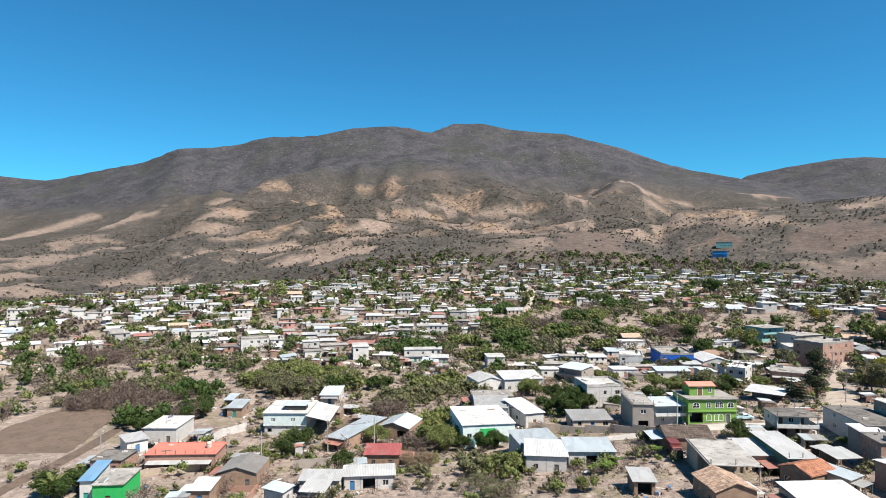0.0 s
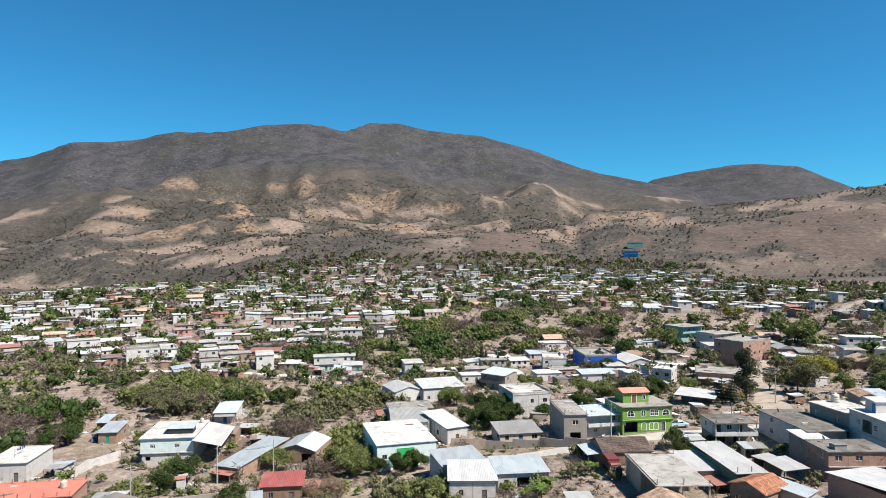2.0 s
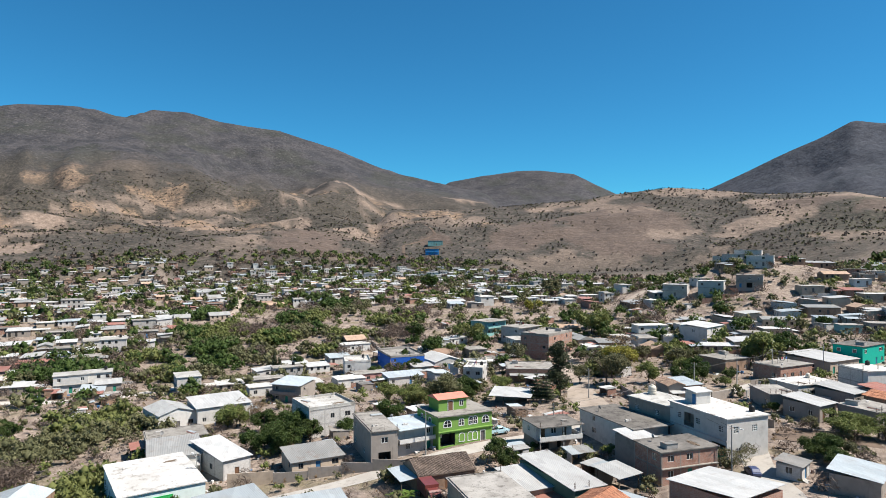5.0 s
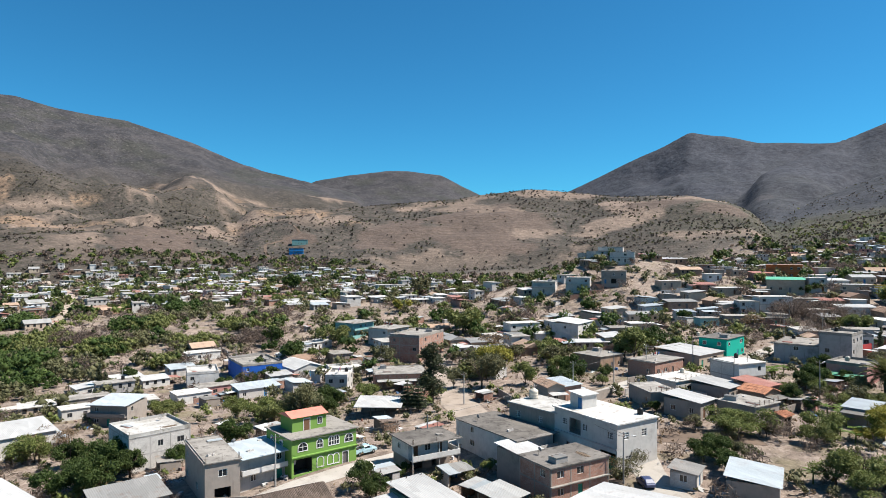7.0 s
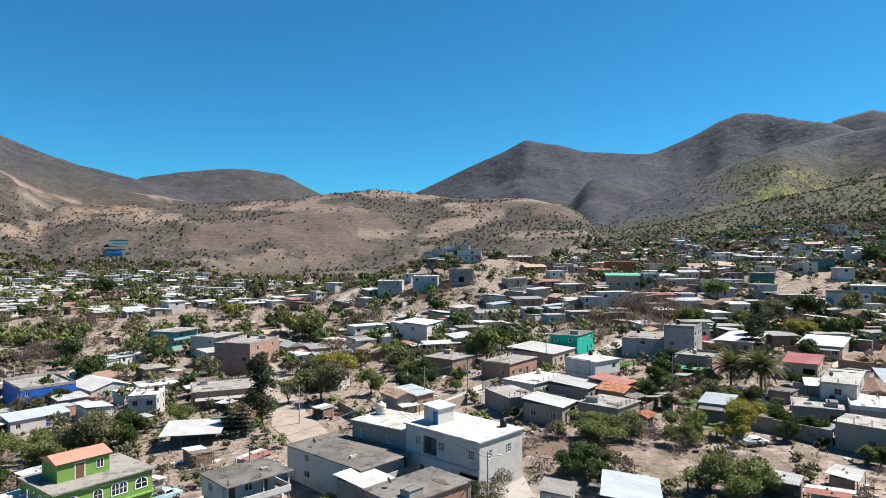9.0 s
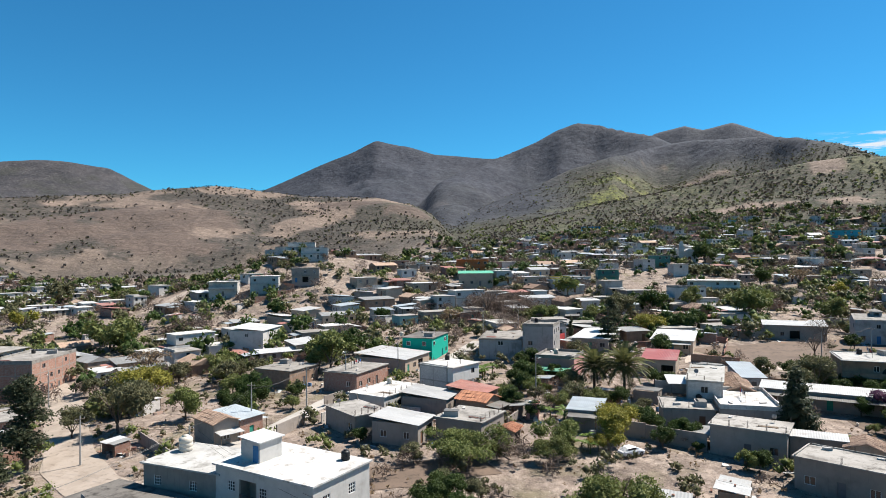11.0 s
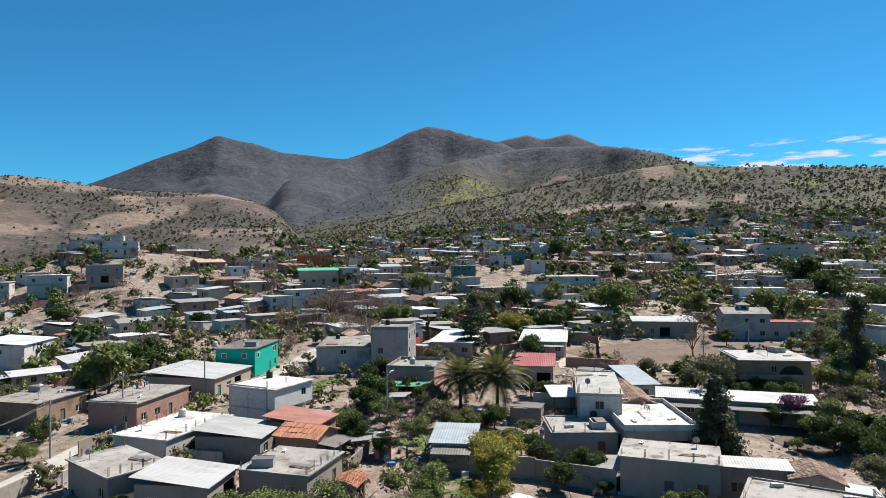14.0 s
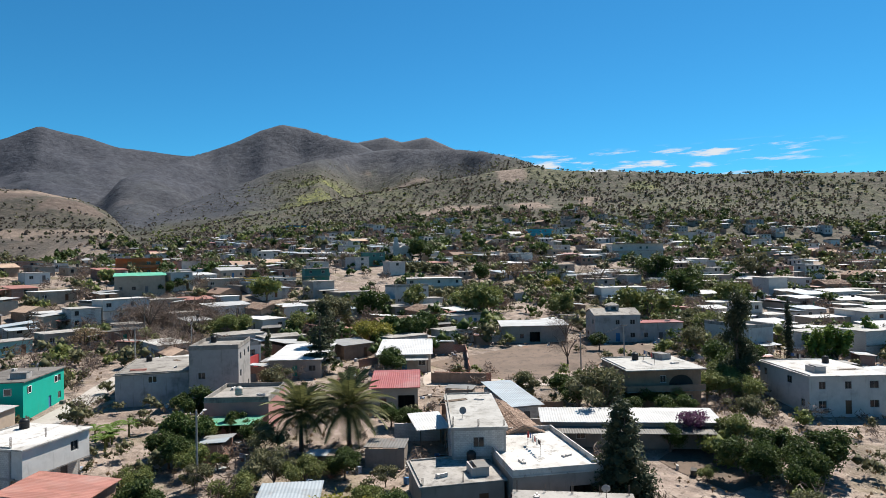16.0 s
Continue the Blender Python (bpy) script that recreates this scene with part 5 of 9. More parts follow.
teal_house = house(209.0, 172.4, 8, 14.0, 8.4, 5.9, "slab", "dark", "teal", 2, 304, label="teal two-storey house with white windows and a dark flat roof")
for side, s0, z0 in ((3, 1.2, 3.9), (3, 5.6, 3.9), (0, 1.4, 3.9), (0, 10.4, 3.9)):
    # raised white surrounds round the upper windows
    set_in("window_surround", shared("white_surround", lambda: mesh_data("window_surround", *plate(1.15, 1.15, [(0.1, 1.05, 0.1, 1.05)], 0.06), frame_white)), teal_house, side, 14.0, 8.4, s0, z0, -0.06)
    set_in("window_glass", shared("surround_glass", lambda: mesh_data("window_glass", *box(0.1, 1.05, 0.02, 0.05, 0.1, 1.05), glass)), teal_house, side, 14.0, 8.4, s0, z0, -0.06)
part("canopy", *turned(([(p, q - 4.2 - 7.12, r) for p, q, r in sheet_roof(8.0, 3.6, 2.5, 0.3, 0.1)[0]], sheet_roof(8.0, 3.6, 2.5, 0.3, 0.1)[1]), -90), ROOFS["green"][0], teal_house, "green-tinted sheet canopy on posts")
water_tank(203.5, 177.0, ground_at(209, 174) + 6.06, False)


def arched_house():
    x, y, rot, w, d, h = 207.0, 69.0, -85, 12.0, 10.5, 6.2
    root = house(x, y, rot, w, d, h, "slab", "whiteconc", "adobe", 2, 305, label="brown two-storey house with an arched upper balcony opening")
    n, r = 12, 1.9
    ring = [(w / 2 - 3.2 + r * math.cos(math.pi * k / n), -d / 2 - 0.012, 3.7 + r * 0.8 * math.sin(math.pi * k / n)) for k in range(n + 1)]
    # flat near-black sheet on the wall paints the shade of the open arch
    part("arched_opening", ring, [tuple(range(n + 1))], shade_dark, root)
    water_tank(209.5, 70.5, ground_at(x, y) + h + 0.16)


arched_house()


def small_church():
    x, y, rot = 414.0, 122.0, -80.0
    FOOT.append((x, y, 9))
    root = tagged(new("church"), "small white church with a stepped bell tower", "church")
    root.matrix_world = pose(x, y, ground_at(x, y), 0, 0, rot)
    wm = WALLS["whitewall"][0]
    part("nave", *wall_shell(8, 14, 5.5, {0: [(3.3, 4.7, 0.05, 3.0)], 3: [(3, 4, 2, 4), (8, 9, 2, 4)]}), wm, root)
    part("roof", [(-4.2, -7.2, 5.5), (4.2, -7.2, 5.5), (4.2, 7.2, 5.5), (-4.2, 7.2, 5.5), (0, -7.2, 7.0), (0, 7.2, 7.0)], [(0, 4, 5, 3), (1, 2, 5, 4), (0, 1, 4), (3, 5, 2), (3, 2, 1, 0)], wm, root)
    part("bell_tower", *merge(box(-5.2, -2.6, -8.0, -5.4, -1, 8.0), box(-4.9, -2.9, -7.7, -5.7, 8.003, 10.0), box(-4.6, -3.2, -7.4, -6.0, 10.003, 11.0)), wm, root)
    part("door", *bars((-0.7, 0.7, -6.9, -6.85, 0.05, 3.0)), door_brown, root)
    return root


small_church()


def chapel_house():
    root = house(264.0, 60.0, -88, 11.0, 9.0, 6.4, "gable", "concrete", "concwall", 2, 306, label="grey two-storey house with a small rooftop belvedere")
    top = part("belvedere", *wall_shell(2.6, 2.6, 8.6, {0: [(0.7, 1.9, 7.3, 8.2)], 3: [(0.7, 1.9, 7.3, 8.2)]}, low=6.0), WALLS["concwall"][0], root)
    part("belvedere_roof", [(-1.6, -1.6, 8.6), (1.6, -1.6, 8.6), (1.6, 1.6, 8.6), (-1.6, 1.6, 8.6), (0, 0, 9.4)], [(0, 1, 4), (1, 2, 4), (2, 3, 4), (3, 0, 4), (3, 2, 1, 0)], ROOFS["concrete"][0], top)


chapel_house()


# ---- houses near the camera's line, street by street ----
house(60.8, 175.3, 5, 9.6, 9.0, 5.3, "slab", "paleblue", "paintgrey", 2, 2)
root = house(53.8, 177.2, -4, 5.6, 15.4, 6.7, "slab", "concrete", "plaster", 2, 3, garage=True)
rebar(root, 5.6, 15.4, 6.7, 3, 2)
house(58.4, 154.9, -2, 10.7, 8.6, 2.8, "tile", "old", "adobe", 1, 4, lean=True)
house(41.1, 180.0, 3, 10.7, 8.3, 2.5, "tin", "grey", "beige", 1, 5)
root = house(49.7, 204.5, 7, 11.8, 12.1, 6.7, "parapet", "white", "block", 2, 6)
rebar(root, 11.8, 12.1, 6.7, 3, 5)
house(52.2, 250.6, -44, 10.2, 8.7, 5.7, "tin", "paleblue", "plaster", 2, 7)
house(83.4, 284.9, -14, 9.7, 13.4, 5.7, "parapet", "white", "whitewall", 2, 8, garage=True)
water_tank(86.8, 287.5, ground_at(83.4, 284.9) + 5.88, True)
house(102.3, 287.0, -4, 13.7, 18.8, 5.4, "parapet", "concrete", "blue", 2, 9)
water_tank(106.4, 291.4, ground_at(102.3, 287.0) + 5.54, True)
house(115.7, 278.1, 0, 12.3, 16.6, 2.9, "gable", "white", "whitewall", 1, 10)
house(109.6, 236.9, -37, 6.4, 10.7, 5.4, "parapet", "white", "paintgrey", 2, 11)
water_tank(112.6, 238.0, ground_at(109.6, 236.9) + 5.54, True)
house(125.6, 228.8, -28, 15.2, 13.0, 4.0, "slab", "concrete", "brick", 1, 12)
house(100.4, 198.2, -40, 10.6, 8.1, 2.6, "shed", "white", "plaster", 1, 13, garage=True)
house(102.3, 156.0, -3, 9.6, 17.4, 5.0, "slab", "dark", "paintgrey", 2, 15)
house(97.2, 135.7, -6, 12.1, 7.7, 5.4, "slab", "dark", "brick", 2, 16)
house(96.3, 145.1, -1, 5.1, 6.0, 5.2, "tin", "white", "plaster", 2, 17)
house(88.7, 117.3, -172, 10.2, 12.0, 4.8, "tin", "white", "brick", 1, 20)
root = house(73.0, 137.4, 0, 5.8, 16.0, 4.6, "tin", "white", "greendark", 1, 21, lean=True)
rebar(root, 5.8, 16.0, 4.6, 3, 20)
root = house(58.5, 133.9, -6, 9.6, 17.1, 4.3, "open", "concrete", "beige", 1, 22)
rebar(root, 9.6, 17.1, 4.3, 3, 21)
house(67.4, 139.7, 0, 5.4, 9.0, 3.4, "tin", "white", "beige", 1, 23, garage=True)
house(52.2, 118.4, 4, 7.5, 8.9, 3.3, "tile", "clay", "adobe", 1, 24, lean=True)
house(70.9, 124.1, 25, 7.3, 6.4, 3.5, "tile", "orange", "adobe", 1, 25)
house(66.4, 110.8, 4, 11.7, 8.4, 3.3, "tin", "white", "beige", 1, 26, lean=True)
house(75.5, 122.0, 33, 4.3, 6.1, 3.2, "tin", "paleblue", "beige", 1, 27)
house(84.9, 136.9, 8, 5.3, 5.4, 3.0, "shed", "grey", "plaster", 1, 28, garage=True)
mint_house = house(10.9, 179.0, 9, 14.1, 19.7, 4.3, "slab", "white", "tealwhite", 1, 29, z=ground_at(10.9, 179.0) + 1.5, drop=4.0, label="white and mint one-storey house with a bright green gate")
part("gate", *merge(plate(4.0, 3.0, [(0.1, 1.95, 0.1, 2.9), (2.05, 3.9, 0.1, 2.9)], 0.08), box(0.1, 1.95, 0.03, 0.05, 0.1, 2.9), box(2.05, 3.9, 0.03, 0.05, 0.1, 2.9)), WALLS["greenbright"][0], mint_house, "bright green sheet metal gate").matrix_basis = pose(-2.4, -9.95, 0.3)
part("base_band", *bars((-7.06, -2.5, -9.89, -9.853, -0.4, 0.9), (1.7, 7.06, -9.89, -9.853, -0.4, 0.9)), WALLS["tealpale"][0], mint_house)
house(15.2, 197.9, 0, 10.2, 12.3, 4.0, "tin", "grey", "whitewall", 1, 30)
house(16.0, 209.2, 4, 12.7, 8.8, 4.0, "slab", "concrete", "whitewall", 1, 31, lean=True)
house(23.9, 147.5, -7, 9.1, 9.3, 3.9, "tin", "white", "block", 1, 32)
house(34.0, 149.1, 0, 10.4, 8.1, 3.4, "tin", "paleblue", "block", 1, 33, garage=True)
house(22.7, 158.3, 13, 9.9, 8.5, 4.1, "tin", "paleblue", "block", 1, 34)
house(24.1, 191.0, 19, 5.9, 15.1, 3.9, "tin", "white", "block", 1, 35)
house(28.1, 235.0, 9, 14.0, 11.8, 4.6, "tin", "white", "paintgrey", 1, 36, lean=True)
house(15.6, 234.4, 17, 10.0, 12.3, 4.0, "gable", "grey", "whitewall", 1, 37)
house(-75.6, 177.6, 0, 8.6, 12.1, 4.2, "slab", "white", "paintgrey", 1, 40)
house(-79.4, 165.0, 42, 5.0, 5.8, 3.1, "tin", "grey", "whitewall", 1, 41, lean=True)
house(-23.5, 177.4, -26, 5.7, 20.6, 3.3, "tin", "paleblue", "adobe", 1, 42)
house(-12.0, 183.7, -17, 9.6, 11.2, 3.2, "gable", "paleblue", "adobe", 1, 43, garage=True)
house(-14.3, 155.8, 0, 8.1, 6.5, 3.3, "tin", "red", "adobe", 1, 44, lean=True)
house(-38.5, 223.3, 0, 6.3, 10.6, 3.0, "tin", "paleblue", "block", 1, 45)
house(-34.8, 199.8, 0, 6.9, 7.0, 2.7, "gable", "brown", "adobe", 1, 46, lean=True)
house(-25.1, 134.2, 0, 8.1, 5.0, 3.1, "tin", "grey", "block", 1, 47)
house(-15.5, 137.4, 6, 10.5, 5.2, 3.1, "tin", "white", "block", 1, 48, garage=True)
house(-25.0, 127.8, -7, 4.6, 5.0, 2.7, "shed", "white", "block", 1, 49, lean=True)
house(-32.0, 126.1, 71, 3.7, 4.2, 3.2, "tin", "paleblue", "block", 1, 50)
house(-43.6, 141.2, 0, 8.7, 9.5, 3.4, "gable", "greyold", "adobe", 1, 51, lean=True)
house(-66.4, 131.1, 6, 5.8, 9.3, 4.2, "slab", "concrete", "greenbright", 1, 52)
house(-71.9, 133.0, 8, 2.4, 9.4, 4.5, "tin", "blue", "whitewall", 1, 53, garage=True)
house(-76.5, 149.4, 0, 7.1, 7.4, 3.3, "slab", "dark", "brick", 1, 54, lean=True)
house(-70.4, 213.8, 0, 2.6, 6.5, 3.0, "tin", "paleblue", "adobe", 1, 55)
house(-65.3, 204.9, 0, 4.6, 8.2, 3.0, "tin", "paleblue", "adobe", 1, 56, lean=True)
house(-47.7, 128.9, 0, 3.9, 5.5, 3.1, "tin", "white", "adobe", 1, 57)
house(39.3, 126.1, -4, 4.0, 6.0, 2.8, "tin", "grey", "adobe", 1, 58, garage=True)
root = house(175.4, 149.7, -14, 9.0, 7.7, 5.8, "slab", "white", "block", 2, 60, plain=True)
part("overhang", *wall_shell(8.9, 1.4, 5.79, {0: [(6.2, 7.3, 3.9, 5.0)]}, low=2.75), WALLS["whitewall"][0], root, "white-painted upper storey overhanging the ground floor").matrix_basis = pose(0, -4.58, 0)
part("overhang_floor", *box(-4.45, 4.45, -5.28, -3.88, 2.6, 2.747), ROOFS["concrete"][0], root)
part("overhang_roof", *box(-4.73, 4.73, -5.56, -4.133, 5.8, 5.96), ROOFS["white"][0], root)
add_window(root, 0, 9.0, 10.55, 6.25, 7.35, 3.9, 5.0, frame_grey)
rebar(root, 9.0, 7.7, 5.8, 3, 59)
water_tank(178.3, 151.0, ground_at(175.4, 149.7) + 5.94, True)
root = house(159.9, 155.4, -6, 13.1, 8.5, 3.5, "slab", "white", "paintgrey", 1, 61)
rebar(root, 13.1, 8.5, 3.5, 8, 60)
water_tank(163.8, 157.1, ground_at(159.9, 155.4) + 3.67, False)
root = house(146.3, 153.5, -26, 6.6, 10.3, 3.5, "slab", "concrete", "plaster", 1, 62)
rebar(root, 6.6, 10.3, 3.5, 6, 61)
house(144.1, 142.8, 5, 6.5, 8.2, 3.4, "tin", "white", "plaster", 1, 63, garage=True)
house(160.3, 145.9, 6, 7.4, 8.9, 3.2, "tin", "white", "plaster", 1, 64)
house(166.1, 139.6, -3, 6.0, 7.9, 3.4, "tin", "rust", "adobe", 1, 65)
house(161.2, 136.5, -8, 5.4, 6.3, 3.0, "tile", "orange", "adobe", 1, 66)
root = house(150.6, 133.4, -4, 8.6, 8.5, 3.3, "slab", "concrete", "plaster", 1, 67)
rebar(root, 8.6, 8.5, 3.3, 6, 66)
house(148.0, 125.4, 0, 3.5, 2.6, 2.7, "tile", "orange", "beige", 1, 68, garage=True)
house(174.2, 172.1, 2, 13.8, 8.5, 3.8, "slab", "concrete", "brick", 1, 69, lean=True)
house(171.9, 190.3, -0, 10.4, 10.0, 4.0, "slab", "concrete", "adobe", 1, 70)
water_tank(174.8, 192.8, ground_at(171.9, 190.3) + 4.16, False)
house(137.2, 172.5, -5, 5.0, 7.0, 3.6, "tin", "paleblue", "brick", 1, 71, lean=True)
house(133.6, 173.9, 71, 7.5, 4.6, 3.7, "tile", "clay", "plaster", 1, 72)
house(210.8, 235.3, 18, 14.6, 10.9, 6.1, "tin", "white", "paintgrey", 2, 73, garage=True)
house(216.3, 141.3, 7, 10.9, 8.0, 8.8, "parapet", "concrete", "concwall", 3, 74)
water_tank(219.1, 143.6, ground_at(216.3, 141.3) + 9.01, True)
house(219.8, 153.4, 15, 18.1, 11.5, 4.9, "slab", "concrete", "concwall", 2, 75)
water_tank(223.9, 157.5, ground_at(219.8, 153.4) + 5.01, True)
house(199.0, 131.5, -88, 9.0, 10.5, 4.3, "parapet", "concrete", "pink", 1, 76)
house(191.2, 131.0, -88, 7.0, 3.0, 2.5, "shed", "green", "pink", 1, 77, label="teal-green canopy on posts before a pink house", category="canopy")
water_tank(192.5, 130.5, ground_at(190.0, 128.4) + 5.96, False)
root = house(183.3, 98.5, -88, 6.0, 17.0, 6.2, "slab", "whiteconc", "block", 2, 77)
rebar(root, 6.0, 17.0, 6.2, 3, 76)
house(175.4, 92.0, -79, 9.6, 15.2, 3.8, "parapet", "white", "plaster", 1, 78, garage=True)
root = house(160.1, 90.6, -98, 10.5, 6.9, 4.3, "slab", "concrete", "plaster", 1, 79, lean=True)
rebar(root, 10.5, 6.9, 4.3, 5, 78)
root = house(149.6, 79.1, -109, 10.9, 6.9, 4.3, "slab", "concrete", "plaster", 1, 80)
rebar(root, 10.9, 6.9, 4.3, 3, 79)
house(158.5, 76.0, -97, 4.9, 5.1, 3.3, "tile", "clay", "beige", 1, 81, lean=True)
house(159.4, 81.9, -92, 7.1, 2.6, 3.8, "tin", "white", "plaster", 1, 82)
house(189.6, 77.6, -95, 22.5, 5.1, 3.2, "tin", "white", "plaster", 1, 84)
house(201.9, 91.9, -76, 4.3, 13.6, 2.9, "tin", "paleblue", "block", 1, 85)
house(189.6, 93.4, -81, 4.5, 14.7, 3.0, "tile", "clay", "adobe", 1, 86, lean=True)
house(163.9, 116.8, -85, 5.3, 6.6, 3.0, "tin", "paleblue", "block", 1, 87)
house(208.8, 110.0, -88, 7.2, 10.0, 3.7, "tin", "red", "beige", 1, 88, garage=True)
house(237.1, 131.3, -90, 10.1, 16.8, 3.2, "tin", "white", "plaster", 1, 89, lean=True)
house(239.2, 110.2, -89, 10.5, 16.4, 3.2, "tin", "white", "beige", 1, 90)
house(163.1, 126.4, -75, 2.1, 2.6, 2.7, "slab", "concrete", "pink", 1, 91, lean=True)
root = house(171.5, 101.0, -78, 8.5, 8.0, 3.2, "slab", "concrete", "plaster", 1, 92)
rebar(root, 8.5, 8.0, 3.2, 3, 91)
water_tank(174.0, 99.1, ground_at(171.5, 101.0) + 3.37, True)
house(192.8, 173.4, 2, 13.6, 14.0, 3.5, "tin", "white", "beige", 1, 93, garage=True)
house(188.4, 104.2, -76, 3.6, 5.9, 3.0, "shed", "white", "plaster", 1, 94, lean=True)
house(157.3, 265.0, 29, 21.5, 12.2, 8.8, "parapet", "concrete", "brick", 3, 95)
water_tank(161.1, 270.6, ground_at(157.3, 265.0) + 8.93, True)
house(164.0, 296.0, 20, 15.0, 10.0, 6.0, "slab", "concrete", "paintgrey", 2, 96)
water_tank(167.1, 299.8, ground_at(164.0, 296.0) + 6.16, True)
house(158.0, 315.0, 20, 14.0, 10.0, 6.0, "slab", "concrete", "tealpale", 2, 97)
house(322.0, 305.0, -55, 14.0, 9.0, 5.8, "parapet", "white", "whitewall", 2, 98, garage=True)
house(308.0, 286.0, -55, 13.0, 8.0, 5.6, "slab", "white", "whitewall", 2, 99)
house(330.0, 330.0, -45, 14.0, 9.0, 6.0, "slab", "concrete", "plaster", 2, 100)
house(262.0, 300.0, -55, 12.0, 8.0, 6.2, "slab", "white", "paintgrey", 2, 101)
house(270.0, 284.0, -55, 12.0, 8.0, 6.2, "slab", "white", "paintgrey", 2, 102)
house(283.0, 272.0, -55, 12.0, 8.0, 6.2, "slab", "concrete", "plaster", 2, 103, garage=True)
house(349.0, 219.0, -65, 16.0, 10.0, 6.5, "slab", "clay", "orange", 2, 104)
house(316.0, 203.0, -65, 15.0, 10.0, 5.5, "tin", "green", "beige", 1, 105)
house(344.0, 798.0, -22, 17.0, 12.0, 7.0, "slab", "concrete", "brightblue", 2, 106)
house(372.0, 850.0, -22, 20.0, 10.0, 6.0, "slab", "concrete", "tealpale", 2, 107)
house(226.0, 694.0, -15, 13.0, 10.0, 6.5, "slab", "white", "whitewall", 2, 108, garage=True)
house(640.0, 225.0, -70, 18.0, 12.0, 7.0, "slab", "concrete", "brightblue", 2, 109)
house(264.0, 49.0, -88, 11.0, 6.0, 4.4, "slab", "red", "concwall", 1, 112)
house(264.0, 80.0, -88, 16.0, 7.0, 4.0, "tin", "white", "plaster", 1, 113, garage=True)
house(520.0, 40.0, -88, 16.0, 10.0, 6.0, "slab", "concrete", "cyan", 2, 114)
house(430.0, 5.0, -88, 26.0, 10.0, 7.0, "slab", "concrete", "paintgrey", 2, 115)
house(206.9, 41.7, -89, 11.8, 14.4, 5.7, "slab", "white", "whitewall", 2, 116)
water_tank(210.6, 38.5, ground_at(206.9, 41.7) + 5.89, True)
house(400.0, 135.0, -75, 10.0, 8.0, 5.6, "slab", "concrete", "tealdark", 2, 117)
house(216.6, 40.1, -166, 6.2, 5.0, 4.2, "slab", "concrete", "adobe", 1, 118, garage=True)
house(330.0, 40.0, -85, 16.0, 8.0, 5.0, "slab", "white", "whitewall", 1, 119, lean=True)
house(342.0, 106.0, -85, 20.0, 9.0, 5.5, "slab", "white", "whitewall", 2, 120)
house(352.0, 152.0, -70, 9.5, 7.5, 5.6, "slab", "concrete", "tealdark", 2, 121)
house(115.8, 114.1, 24, 9.5, 7.0, 2.9, "tin", "paleblue", "plaster", 1, 201, lean=True)
house(111.3, 122.7, 20, 4.6, 4.0, 2.5, "tin", "greyold", "block", 1, 202)


# ---- trees and plants ----
def leaf_cloud(lobes, count, size, seed, flat=0.0, droop=0.0, slim=(1.0, 0.6), core=0.0):
    """Small leaf clumps scattered over overlapping lobes (x, y, z, rx, ry, rz); every clump is one small blade."""
    rs = np.random.RandomState(seed)
    lob = np.array(lobes)
    wgt = lob[:, 3] * lob[:, 4]
    pick = rs.choice(len(lob), count, p=wgt / wgt.sum())
    v = rs.normal(size=(count, 3))
    v /= np.linalg.norm(v, axis=1)[:, None]
    v[:, 2] = np.where(rs.rand(count) < 0.6, np.abs(v[:, 2]), v[:, 2])
    rad = rs.uniform(0.5, 1.0, count) ** 0.6 * np.where(rs.rand(count) < 0.25, rs.uniform(1.0, 1.45, count), 1.05)
    c = lob[pick, :3] + v * lob[pick, 3:] * rad[:, None]
    a = rs.normal(size=(count, 3)) + v * 0.3
    a[:, 2] *= 1 - flat
    a[:, 2] -= droop
    a /= np.linalg.norm(a, axis=1)[:, None]
    b = np.cross(a, rs.normal(size=(count, 3)) + np.array([0, 0, 1.2]))
    b /= np.linalg.norm(b, axis=1)[:, None] + 1e-6
    s = size * rs.uniform(0.6, 1.3, count)[:, None]
    verts = np.stack([c - a * s * slim[0] - b * s * slim[1], c + a * s * slim[0], c + b * s * slim[1] * 1.3 - a * s * 0.3 * slim[0]], 1).reshape(-1, 3).tolist()
    faces = np.arange(count * 3).reshape(-1, 3).tolist()
    if core:
        # the dense, shaded inside of the crown
        for x, y, z, rx, ry, rz in lobes:
            k, turn = len(verts), rs.uniform(0, 1)
            for lat, n in ((-0.95, 1), (-0.35, 5), (0.4, 5), (0.95, 1)):
                for j in range(n):
                    t, q = 1.2566 * (j + turn + (0.5 if lat > 0 else 0)), core * rs.uniform(0.8, 1.1)
                    flatr = math.sqrt(1 - lat * lat)
                    verts.append([x + rx * q * flatr * math.cos(t), y + ry * q * flatr * math.sin(t), z + rz * q * lat])
            for j in range(5):
                i = (j + 1) % 5
                faces += [[k, k + 1 + i, k + 1 + j], [k + 1 + j, k + 1 + i, k + 6 + j], [k + 1 + i, k + 6 + i, k + 6 + j], [k + 6 + j, k + 6 + i, k + 11]]
    return [tuple(p) for p in verts], [tuple(q) for q in faces]


